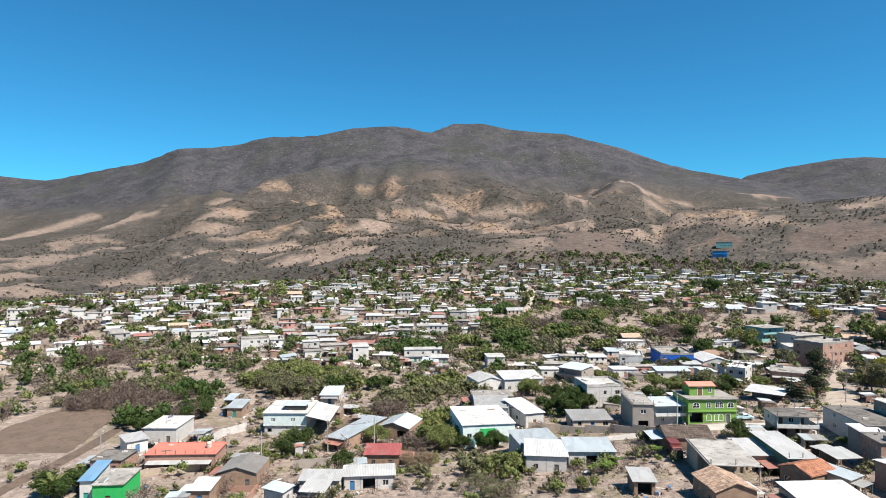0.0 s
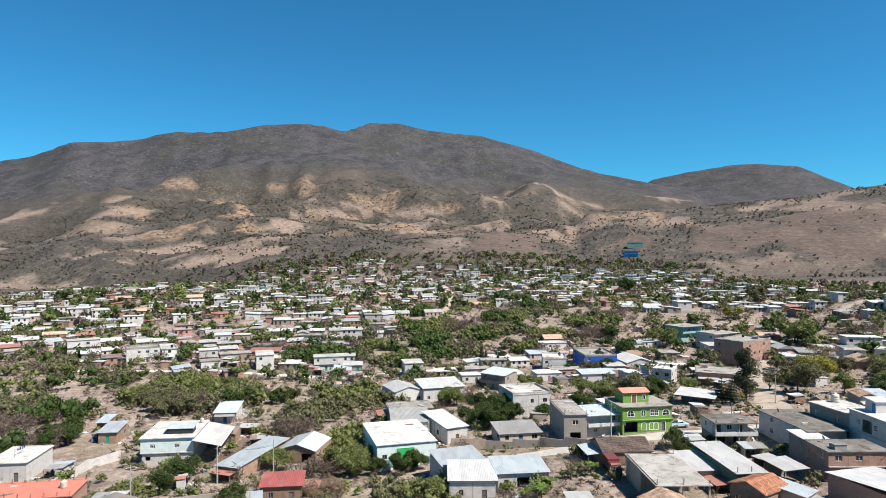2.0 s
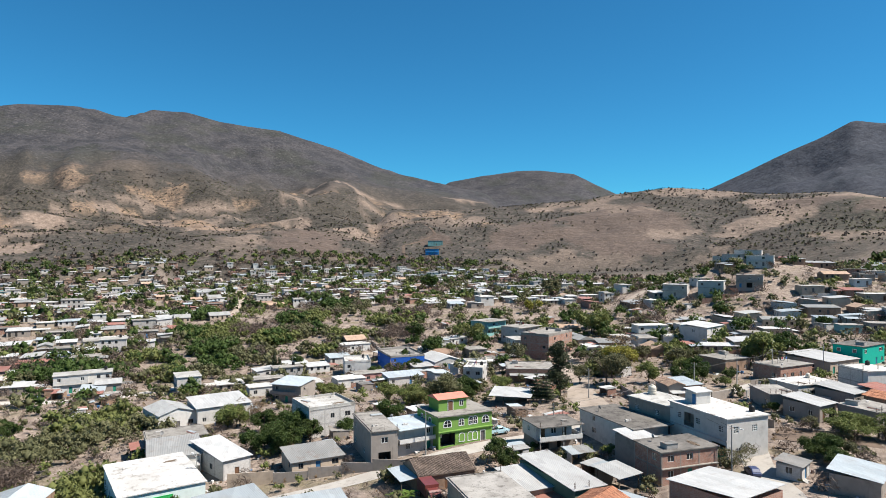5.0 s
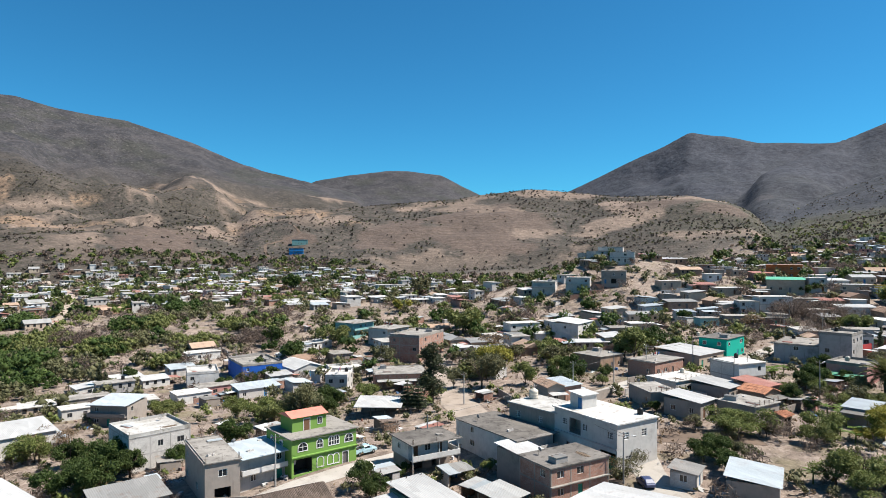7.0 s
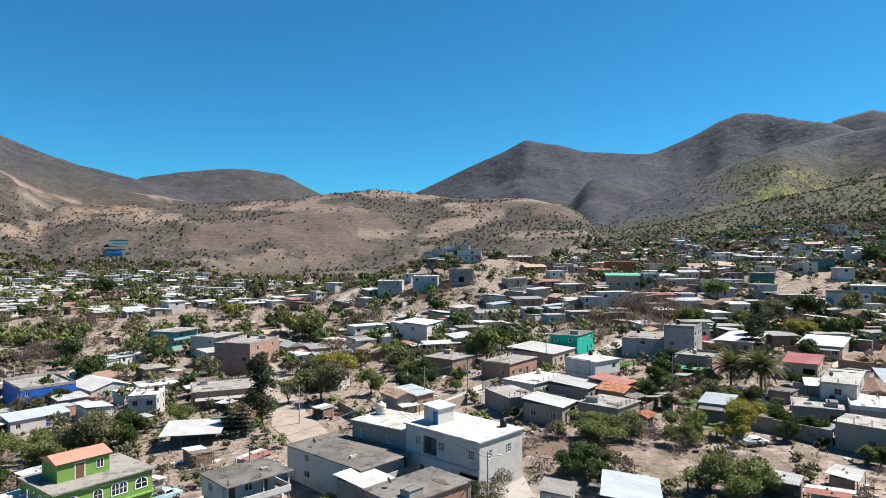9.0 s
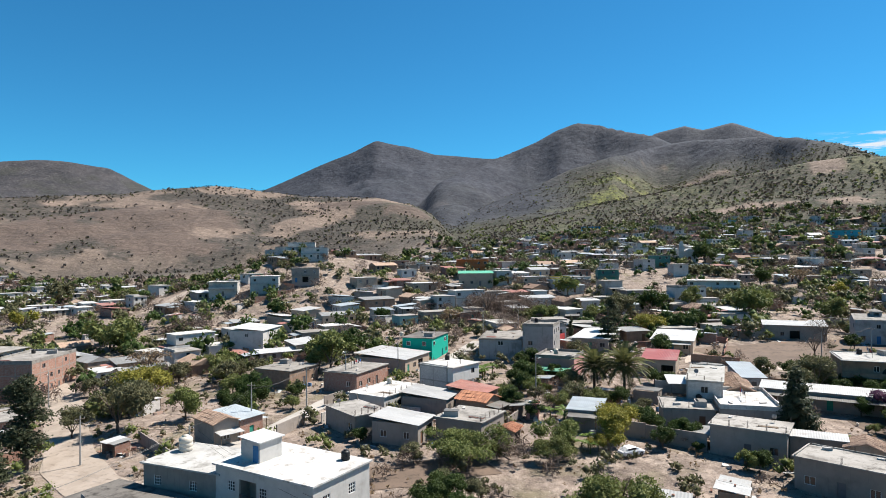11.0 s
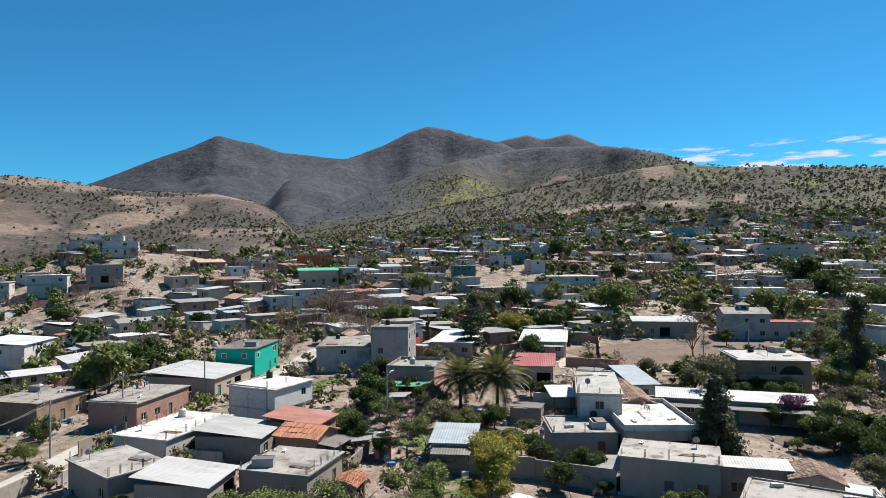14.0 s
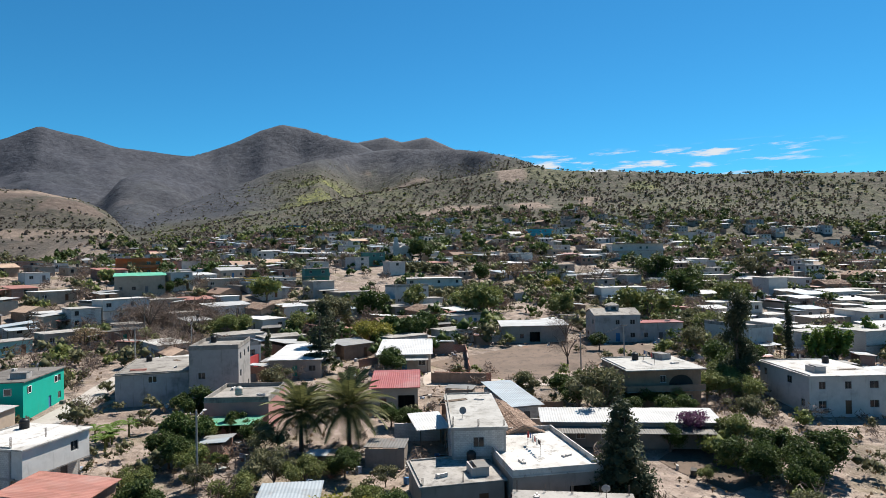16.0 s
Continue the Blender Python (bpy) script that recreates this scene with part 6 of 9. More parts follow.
def branching(tall, spread, fork, limbs, thick, seed, twigs=0):
    """A tapered trunk that forks into limbs, with finer twigs on them."""
    rng = random.Random(seed)
    base = (rng.uniform(-0.15, 0.15), rng.uniform(-0.15, 0.15), fork)
    shells = [tube((0, 0, -0.5), base, thick, thick * 0.7, 7)]
    for k in range(limbs):
        t = 2 * math.pi * (k + rng.uniform(-0.3, 0.3)) / limbs
        r = spread * rng.uniform(0.35, 0.65)
        mid = (base[0] + r * 0.5 * math.cos(t), base[1] + r * 0.5 * math.sin(t), fork + (tall - fork) * rng.uniform(0.3, 0.5))
        tip = (base[0] + r * 1.3 * math.cos(t), base[1] + r * 1.3 * math.sin(t), fork + (tall - fork) * rng.uniform(0.65, 0.98))
        shells += [tube(base, mid, thick * 0.5, thick * 0.32, 5), tube(mid, tip, thick * 0.32, thick * 0.1, 4)]
        for j in range(twigs):
            f = rng.uniform(0.1, 1.0)
            p = Vector(mid).lerp(Vector(tip), f)
            q = p + Vector((rng.uniform(-1, 1), rng.uniform(-1, 1), rng.uniform(0.1, 1.0))) * spread * 0.28
            shells.append(tube(p, q, thick * 0.12, thick * 0.03, 3))
    return merge(*shells)


def crown_lobes(kind, seed):
    rng = random.Random(seed)
    out = []
    if kind in ("mango", "yellow", "olive", "light", "purple", "dry"):
        n = {"mango": 11, "yellow": 9, "olive": 8, "light": 9, "purple": 6, "dry": 8}[kind]
        for k in range(n):
            t, r = rng.uniform(0, 6.28), 2.15 * math.sqrt(rng.random())
            s = rng.uniform(0.6, 1.3)
            out.append((r * math.cos(t), r * math.sin(t), 2.45 + rng.uniform(-1.1, 1.6) * (1 - r / 3), s, s, s * 0.9))
    elif kind in ("mesquite", "sparse"):
        for k in range(10):
            t, r = rng.uniform(0, 6.28), 2.4 * math.sqrt(rng.random())
            s = rng.uniform(0.7, 1.2)
            out.append((r * math.cos(t), r * math.sin(t), 2.35 - 0.14 * r * r + rng.uniform(-0.5, 0.6), s, s, s * 0.6))
    elif kind == "casuarina":
        for k in range(16):
            z = 2.5 + 11 * k / 16
            t, r = rng.uniform(0, 6.28), rng.uniform(0.2, 1.6) * math.sin(math.pi * (0.25 + 0.7 * k / 16))
            s = rng.uniform(0.8, 1.3)
            out.append((r * math.cos(t), r * math.sin(t), z, s, s, s * 1.3))
    elif kind == "cypresswide":
        for k in range(40):
            z = 0.5 + 9.4 * k / 40
            rad = 2.3 * (1 - (k / 40)) ** 0.75 + 0.2
            t, r = 2.4 * k + rng.uniform(-0.4, 0.4), rad * rng.uniform(0.35, 0.75)
            s = 0.3 + rad * 0.34
            out.append((r * math.cos(t), r * math.sin(t), z, s, s, s * 1.3))
    elif kind == "cypress":
        for k in range(12):
            out.append((rng.uniform(-0.15, 0.15), rng.uniform(-0.15, 0.15), 0.8 + 10.5 * k / 12, 0.75 * math.sin(math.pi * (0.2 + 0.75 * k / 12)), 0.75 * math.sin(math.pi * (0.2 + 0.75 * k / 12)), 0.9))
    elif kind == "conifer":
        for k in range(8):
            rad = 1.9 * (1 - k / 8) + 0.15
            for j in range(5 if k < 6 else 2):
                t = 1.256 * j + k
                out.append((rad * 0.6 * math.cos(t), rad * 0.6 * math.sin(t), 1.2 + 0.75 * k, rad * 0.45, rad * 0.45, 0.2))
    elif kind == "bamboo":
        for k in range(14):
            t, r = rng.uniform(0, 6.28), 2.2 * math.sqrt(rng.random())
            out.append((r * math.cos(t), r * math.sin(t), rng.uniform(1.5, 4.5), 0.7, 0.7, 1.3))
    return out


# kind: (label, leaf material, leaves near / middle / far, leaf size, trunk: tall, spread, fork, limbs, thick)
TREES = {
    "mango": ("dense round dark green broadleaf tree", leaf_mango, (2080, 810, 260), 0.19, (3.6, 2.0, 0.9, 5, 0.2)),
    "light": ("leafy tree with bright green foliage", leaf_light, (1520, 630, 220), 0.18, (3.6, 2.0, 0.9, 5, 0.17)),
    "yellow": ("tall tree with yellowing green leaves", leaf_yellow, (1520, 630, 220), 0.18, (3.8, 1.9, 1.0, 5, 0.17)),
    "olive": ("tree with dusty olive-green leaves", leaf_olive, (1200, 540, 200), 0.17, (3.5, 2.1, 0.7, 6, 0.15)),
    "purple": ("flowering purple bougainvillea bush", leaf_purple, (1200, 540, 200), 0.16, (4.0, 2.0, 0.8, 5, 0.12)),
    "dry": ("half-bare tree with dry brown leaves", leaf_dry, (600, 288, 130), 0.17, (4.2, 2.3, 1.0, 7, 0.16)),
    "mesquite": ("spreading feathery green shade tree", leaf_light, (1920, 765, 240), 0.15, (2.7, 2.8, 0.8, 7, 0.16)),
    "sparse": ("open grey-green thorn tree with thin foliage", leaf_olive, (720, 342, 140), 0.15, (3.0, 2.8, 0.6, 8, 0.13)),
    "bare": ("leafless grey-brown tree with fine twigs", leaf_twig, (720, 342, 150), 0.12, (4.0, 2.7, 0.9, 8, 0.15)),
    "casuarina": ("tall dark drooping evergreen tree beside the street", leaf_dark, (2560, 900, 300), 0.24, (12.0, 1.4, 5.0, 5, 0.3)),
    "cypresswide": ("broad dark conical evergreen tree", leaf_dark, (2560, 900, 300), 0.2, (9.0, 0.8, 6.0, 3, 0.25)),
    "cypress": ("narrow column-shaped dark cypress", leaf_dark, (1120, 540, 220), 0.18, (9.0, 0.3, 7.0, 2, 0.16)),
    "conifer": ("young tiered dark green conifer", leaf_dark, (1200, 540, 220), 0.2, (6.5, 0.3, 5.0, 2, 0.13)),
    "bamboo": ("clump of tall bright green cane", leaf_banana, (1200, 630, 220), 0.24, (4.5, 1.8, 0.3, 9, 0.06)),
}
_proto = {}


def tree(kind, x, y, wide, level=0, variant=0, turn=0.0, stretch=1.0):
    """One tree; wide is its crown's width in metres (6 in the pattern tree)."""
    key = (kind, level, variant)
    pattern = {"cypress": 1.7, "conifer": 3.4, "casuarina": 5.2, "cypresswide": 4.8}.get(kind, 6.0)
    s = wide / pattern
    m = pose(x, y, ground_at(x, y), 0, 0, turn) @ Matrix.Diagonal((s, s, s * stretch, 1))
    if key in _proto:
        grown = _proto[key].scale
        return copy_thing(_proto[key], m @ Matrix.Diagonal((1 / grown[0], 1 / grown[1], 1 / grown[2], 1)))
    label, leaf, counts, size, (tall, spread, fork, limbs, thick) = TREES[kind]
    seed = hash_of(kind) + 31 * variant
    root = tagged(new("tree"), label, "tree", "village trees")
    lobes = crown_lobes("sparse" if kind == "bare" else kind, seed)
    if kind == "bare":
        lobes = [(a, b, c + 0.5, d, e, f * 1.5) for a, b, c, d, e, f in lobes]
    grow = (1.0, 1.55, 2.7)[level]
    part("trunk", *branching(tall, spread, fork, limbs, thick, seed, 6 if kind in ("bare", "dry", "sparse") and level == 0 else 0), bark, root)
    bare = kind in ("bare", "dry", "sparse")
    part("crown", *leaf_cloud(lobes, int(counts[level] * 2.3), size * grow * 0.70, seed + level, 0.3 if kind in ("mesquite", "conifer") else 0.0, 0.6 if kind == "casuarina" else 0.0,
                              (2.2, 0.14) if kind == "bare" else (1.0, 0.6), 0.0 if bare else (0.55 if kind in ("mesquite", "casuarina") else 0.68)), leaf, root)
    root.matrix_basis = m
    _proto[key] = root
    return root


def hash_of(word):
    return sum((i + 3) * ord(c) for i, c in enumerate(word)) % 9973


def frond_mesh(length, drop, leaflets, mat, blade):
    """One arching frond: a rib with paired leaflets, or one broad torn blade."""
    verts, faces, n = [], [], 12
    pts = []
    for k in range(n + 1):
        t = k / n
        pts.append((length * (t - 0.12 * t * t), 0.0, length * (0.55 * t - drop * t * t)))
    for k in range(n):
        a, b = pts[k], pts[k + 1]
        i = len(verts)
        verts += [(a[0], -0.03, a[2]), (a[0], 0.03, a[2]), (b[0], 0.03, b[2]), (b[0], -0.03, b[2])]
        faces.append((i, i + 1, i + 2, i + 3))
    m = leaflets
    for k in range(m):
        t = 0.12 + 0.86 * k / m
        x = length * (t - 0.12 * t * t)
        z = length * (0.55 * t - drop * t * t)
        reach = blade * math.sin(math.pi * (0.12 + 0.8 * t)) ** 0.7
        for s in (-1, 1):
            i = len(verts)
            wid = length / m * (0.55 if m < 10 else 0.45)
            verts += [(x - wid, 0, z), (x + wid, 0, z), (x + reach * 0.55 + wid * 0.4, s * reach, z - reach * 0.35), (x + reach * 0.55, s * reach, z - reach * 0.35)]
            faces.append((i, i + 1, i + 2, i + 3))
    return mesh_data("frond", verts, faces, mat)


def palm(x, y, wide, tall, small=False):
    root = tagged(new("palm_tree"), "tall date palm with a full round crown of fronds" if not small else "young palm with pale yellow-green fronds", "palm tree", "palms")
    root.matrix_world = pose(x, y, ground_at(x, y))
    rings = [tube((0, 0, -0.4 + (tall + 0.4) * k / 9), (0, 0, -0.4 + (tall + 0.4) * (k + 1) / 9), 0.34 - 0.012 * k, 0.29 - 0.012 * k, 9) for k in range(9)]
    part("trunk", *merge(*rings), bark, root)
    length = wide / 2 * 1.15
    me = shared(("frond", round(length, 1), small), lambda: frond_mesh(length, 0.66, 24, leaf_light if small else leaf_palm, length * 0.15))
    rng = random.Random(int(x * 10))
    for k in range(20 if small else 48):
        ob = new("frond", me)
        ob.parent = root
        lean = -62 + 100 * k / (20 if small else 48)
        ob.matrix_basis = pose(0, 0, tall - 0.1, 0, lean + rng.uniform(-6, 6), 137.5 * k) @ Matrix.Scale(rng.uniform(0.85, 1.1), 4)
    return root


def banana(x, y, tall=3.0, seed=0):
    root = tagged(new("banana_plant"), "banana plant with broad torn green leaves", "banana plant", "banana plants")
    root.matrix_world = pose(x, y, ground_at(x, y), 0, 0, seed * 47)
    part("stem", *tube((0, 0, -0.2), (0, 0, tall * 0.55), 0.14, 0.1, 7), leaf_light, root)
    me = shared("banana_leaf", lambda: frond_mesh(2.2, 0.75, 7, leaf_banana, 0.42))
    for k in range(8):
        ob = new("leaf", me)
        ob.parent = root
        ob.matrix_basis = pose(0, 0, tall * 0.5, 0, -25 + 9 * (k % 3), 137.5 * k) @ Matrix.Scale(0.75 + 0.08 * (k % 4), 4)
    return root


tree("casuarina", 114.3, 195.7, 8.6, 0, 0, 0, 0.66)
tree("conifer", 106.1, 194.5, 4.3, 0, 1, 67)
tree("conifer", 107.6, 192.1, 4.0, 0, 2, 134)
tree("mesquite", 135.4, 127.4, 8.5, 0, 0, 201)
tree("mesquite", 141.9, 126.4, 8.5, 0, 1, 291)
tree("mesquite", 139.5, 132.5, 8.5, 0, 2, 21)
tree("mesquite", 144.1, 117.0, 6.9, 0, 1, 268)
tree("mesquite", 130.9, 102.5, 7.7, 0, 2, 335)
tree("mesquite", 127.5, 107.4, 7.7, 0, 0, 65)
tree("mesquite", 125.0, 102.0, 7.7, 0, 1, 155)
tree("mango", 185.7, 135.2, 8.1, 0, 0, 42)
tree("mango", 181.0, 135.4, 6.3, 0, 1, 109)
tree("mango", 72.3, 153.2, 5.7, 0, 2, 176)
tree("sparse", 111.8, 132.7, 6.0, 0, 0, 243)
tree("sparse", 115.7, 135.2, 6.0, 0, 1, 333)
tree("sparse", 111.5, 137.3, 6.0, 0, 2, 63)
tree("mango", 124.6, 125.4, 5.8, 0, 1, 310)
tree("mango", 119.4, 120.0, 5.3, 0, 2, 17)
tree("mango", 65.2, 199.2, 8.6, 0, 0, 84)
tree("mango", 81.4, 215.8, 5.7, 0, 1, 151)
tree("mango", 97.5, 221.3, 7.3, 0, 2, 218)
tree("mango", 36.5, 211.3, 8.2, 0, 0, 285)
tree("mango", 41.2, 202.2, 9.0, 0, 1, 352)
tree("mango", 43.9, 203.7, 8.1, 0, 2, 59)
tree("light", 29.2, 222.2, 9.0, 0, 0, 126)
tree("mango", 31.8, 194.9, 7.6, 0, 1, 193)
tree("light", 62.5, 246.8, 6.2, 0, 2, 260)
tree("light", 65.6, 250.5, 6.2, 0, 0, 350)
tree("light", 60.9, 251.3, 6.2, 0, 1, 80)
tree("light", 108.9, 219.1, 6.1, 0, 0, 327)
tree("mango", 80.9, 158.5, 3.6, 0, 1, 34)
tree("dry", 33.7, 232.3, 7.0, 0, 2, 101)
tree("dry", 31.9, 227.1, 7.0, 0, 0, 191)
tree("dry", 37.3, 228.2, 7.0, 0, 1, 281)
tree("dry", 31.1, 221.4, 7.2, 0, 0, 168)
tree("mango", 87.7, 276.5, 6.0, 1, 1, 235)
tree("mango", 64.2, 305.2, 7.5, 1, 2, 302)
tree("cypress", 54.2, 294.9, 2.2, 1, 0, 9, 0.7)
tree("cypress", 55.7, 294.0, 2.0, 1, 1, 76, 0.6)
tree("mango", -80.2, 200.6, 7.0, 0, 2, 143)
tree("mango", -78.1, 195.6, 7.0, 0, 0, 233)
tree("mango", -74.8, 199.9, 7.0, 0, 1, 323)
tree("mango", -80.7, 205.5, 6.4, 1, 0, 210)
tree("mango", -75.7, 205.5, 6.4, 1, 1, 300)
tree("mango", -78.2, 209.8, 6.4, 1, 2, 30)
tree("mango", -37.4, 166.6, 8.5, 0, 1, 277)
tree("mango", -39.8, 160.0, 6.1, 0, 2, 344)
tree("light", 1.2, 173.5, 8.2, 0, 0, 51)
tree("light", -4.7, 171.2, 8.2, 0, 1, 141)
tree("light", 0.2, 167.2, 8.2, 0, 2, 231)
tree("light", 1.5, 177.4, 5.6, 0, 1, 118)
tree("light", 1.4, 173.1, 5.6, 0, 2, 208)
tree("light", 5.2, 175.1, 5.6, 0, 0, 298)
tree("mesquite", -17.9, 173.2, 9.0, 0, 2, 185)
tree("bare", -18.3, 198.7, 6.8, 0, 0, 252)
tree("bare", -14.4, 202.2, 6.8, 0, 1, 342)
tree("bare", -19.5, 203.9, 6.8, 0, 2, 72)
tree("dry", -2.9, 149.0, 5.9, 0, 1, 319)
tree("dry", -4.4, 153.3, 5.9, 0, 2, 49)
tree("dry", -7.4, 149.8, 5.9, 0, 0, 139)
tree("dry", -8.0, 147.9, 6.9, 0, 2, 26)
tree("mango", 10.6, 165.2, 7.0, 0, 0, 93)
tree("mango", 14.4, 167.3, 6.2, 0, 1, 160)
tree("mango", -22.9, 148.7, 6.7, 0, 2, 227)
tree("mango", -77.3, 128.6, 6.8, 0, 0, 294)
tree("mango", -76.7, 133.9, 6.8, 0, 1, 24)
tree("mango", -81.5, 131.7, 6.8, 0, 2, 114)
palm(-79.2, 130.1, 7.1, 2.6, True)
tree("mango", -83.0, 185.5, 6.4, 0, 2, 68)
tree("mango", -86.9, 182.4, 6.4, 0, 0, 158)
tree("mango", -82.3, 180.5, 6.4, 0, 1, 248)
tree("mango", -41.0, 240.5, 7.6, 1, 0, 135)
tree("mango", -39.5, 234.8, 7.6, 1, 1, 225)
tree("mango", -35.3, 239.0, 7.6, 1, 2, 315)
tree("light", -47.0, 256.9, 6.8, 1, 1, 202)
tree("light", -41.8, 256.1, 6.8, 1, 2, 292)
tree("light", -43.8, 261.0, 6.8, 1, 0, 22)
tree("light", -51.9, 247.5, 8.1, 1, 2, 269)
tree("light", -48.6, 252.9, 8.1, 1, 0, 359)
tree("light", -54.9, 253.0, 8.1, 1, 1, 89)
tree("mango", -21.0, 238.5, 6.3, 1, 0, 336)
tree("mango", -23.9, 242.5, 6.3, 1, 1, 66)
tree("mango", -25.9, 238.0, 6.3, 1, 2, 156)
tree("olive", -61.1, 239.5, 7.7, 1, 1, 43)
tree("olive", -66.9, 238.1, 7.7, 1, 2, 133)
tree("olive", -62.8, 233.7, 7.7, 1, 0, 223)
tree("olive", -56.8, 233.5, 8.7, 1, 2, 110)
tree("olive", -58.0, 226.8, 8.7, 1, 0, 200)
tree("olive", -51.7, 229.1, 8.7, 1, 1, 290)
tree("light", -75.4, 244.7, 7.3, 1, 0, 177)
tree("light", -70.6, 241.6, 7.3, 1, 1, 267)
tree("light", -70.3, 247.2, 7.3, 1, 2, 357)
tree("sparse", 10.0, 124.8, 5.6, 0, 1, 244)
tree("sparse", 13.6, 127.2, 5.6, 0, 2, 334)
tree("sparse", 9.7, 129.1, 5.6, 0, 0, 64)
tree("sparse", 7.9, 130.4, 7.4, 0, 2, 311)
tree("sparse", 5.8, 134.7, 5.1, 0, 0, 18)
tree("light", 15.6, 143.1, 6.7, 0, 1, 85)
tree("bare", 44.3, 146.3, 7.1, 0, 2, 152)
banana(50.4, 149.6, 2.6, 171)
banana(47.7, 149.8, 3.0, 172)
banana(48.9, 147.3, 3.4, 173)
banana(34.6, 140.5, 2.6, 174)
banana(32.9, 138.3, 3.0, 175)
banana(35.7, 138.0, 3.4, 176)
banana(36.0, 142.5, 2.6, 177)
banana(36.9, 139.9, 3.0, 178)
banana(38.7, 142.1, 3.4, 179)
tree("light", 29.1, 127.6, 4.9, 0, 0, 60)
tree("mango", 35.8, 196.0, 8.0, 0, 1, 127)
tree("mango", 38.3, 191.3, 8.9, 0, 2, 194)
tree("mango", 44.7, 201.1, 9.0, 0, 0, 261)
tree("light", 32.1, 221.3, 6.9, 0, 1, 328)
tree("mango", 72.3, 157.7, 6.3, 0, 2, 35)
tree("mango", 92.4, 222.3, 7.8, 0, 0, 102)
tree("mango", 91.7, 209.4, 6.2, 0, 1, 169)
tree("light", 78.7, 219.5, 8.4, 0, 2, 236)
tree("light", 75.5, 227.3, 8.6, 0, 0, 303)
tree("mango", 98.6, 274.9, 6.0, 1, 1, 10)
tree("mango", 94.2, 276.5, 6.0, 1, 2, 100)
tree("mango", 95.0, 271.9, 6.0, 1, 0, 190)
tree("mango", 103.2, 284.7, 9.2, 1, 2, 77)
palm(186.7, 114.4, 11.5, 5.6, False)
palm(186.6, 120.6, 10.0, 5.0, False)
tree("cypresswide", 168.4, 84.0, 7.0, 0, 1, 52, 0.8)
tree("yellow", 150.5, 110.1, 5.9, 0, 2, 119)
tree("yellow", 151.0, 112.0, 3.8, 0, 0, 186)
tree("mesquite", 143.8, 117.4, 5.6, 0, 1, 253)
tree("mango", 155.9, 103.0, 4.9, 0, 2, 320)
tree("mango", 162.1, 99.8, 5.2, 0, 0, 27)
tree("mango", 176.3, 68.0, 7.0, 0, 1, 94)
tree("mango", 173.9, 63.1, 7.0, 0, 2, 184)
tree("mango", 179.3, 63.5, 7.0, 0, 0, 274)
tree("mango", 171.6, 64.8, 5.7, 0, 2, 161)
tree("mango", 174.5, 61.5, 5.7, 0, 0, 251)
tree("mango", 175.9, 65.7, 5.7, 0, 1, 341)
tree("light", 205.9, 54.1, 7.5, 0, 0, 228)
tree("light", 211.4, 55.9, 7.5, 0, 1, 318)
tree("light", 207.1, 59.8, 7.5, 0, 2, 48)
tree("mango", 200.7, 72.6, 5.7, 0, 1, 295)
tree("mango", 201.1, 77.0, 5.7, 0, 2, 25)
tree("mango", 197.0, 75.1, 5.7, 0, 0, 115)
tree("mango", 202.3, 81.3, 7.4, 0, 2, 2)
tree("mango", 267.7, 114.8, 9.3, 1, 0, 69)
tree("mango", 262.1, 110.2, 9.3, 1, 1, 159)
tree("mango", 268.8, 107.7, 9.3, 1, 2, 249)
tree("purple", 187.4, 70.0, 7.0, 0, 1, 136)
tree("mango", 185.7, 73.2, 4.7, 0, 2, 203)
tree("cypress", 239.1, 139.4, 1.6, 1, 2, 270, 0.8)
tree("conifer", 232.9, 127.0, 6.2, 1, 1, 337)
tree("bare", 235.8, 76.6, 8.9, 0, 2, 44)
tree("bare", 245.2, 157.0, 8.6, 1, 0, 111)
tree("bare", 244.2, 150.4, 8.6, 1, 1, 201)
tree("bare", 250.4, 152.8, 8.6, 1, 2, 291)
tree("bare", 245.4, 162.3, 8.8, 1, 1, 178)
tree("bare", 251.2, 158.7, 8.8, 1, 2, 268)
tree("bare", 251.4, 165.6, 8.8, 1, 0, 358)
tree("bare", 258.6, 167.5, 8.4, 1, 2, 245)
tree("bare", 264.0, 171.2, 8.4, 1, 0, 335)
tree("bare", 258.0, 174.0, 8.4, 1, 1, 65)
tree("mango", 191.8, 130.6, 5.4, 0, 0, 312)
tree("mango", 188.2, 126.9, 4.8, 0, 1, 19)
tree("mango", 162.3, 125.6, 4.6, 0, 2, 86)
tree("mango", 139.9, 148.5, 3.9, 0, 0, 153)
tree("mango", 146.6, 181.0, 6.7, 0, 1, 220)
tree("mango", 151.7, 181.9, 6.7, 0, 2, 310)
tree("mango", 148.4, 185.9, 6.7, 0, 0, 40)
tree("light", 152.7, 173.0, 4.1, 0, 2, 287)
tree("light", 160.9, 155.0, 2.3, 0, 0, 354)
tree("mango", 196.7, 109.8, 4.6, 0, 1, 61)
tree("light", 179.0, 132.3, 5.2, 0, 2, 128)
tree("mango", 152.1, 89.5, 4.6, 0, 0, 195)
tree("light", 152.0, 91.1, 3.8, 0, 1, 262)
tree("olive", 162.9, 68.1, 6.2, 0, 2, 329)
tree("mango", 157.0, 97.9, 2.4, 0, 0, 36)
tree("light", 183.0, 190.2, 8.1, 0, 1, 103)
tree("olive", 203.6, 202.3, 9.1, 1, 2, 170)
tree("light", 181.4, 221.7, 7.1, 1, 0, 237)
tree("light", 186.3, 224.2, 7.1, 1, 1, 327)
tree("light", 181.7, 227.2, 7.1, 1, 2, 57)
tree("olive", 180.0, 207.2, 5.7, 1, 1, 304)
tree("olive", 179.7, 211.6, 5.7, 1, 2, 34)
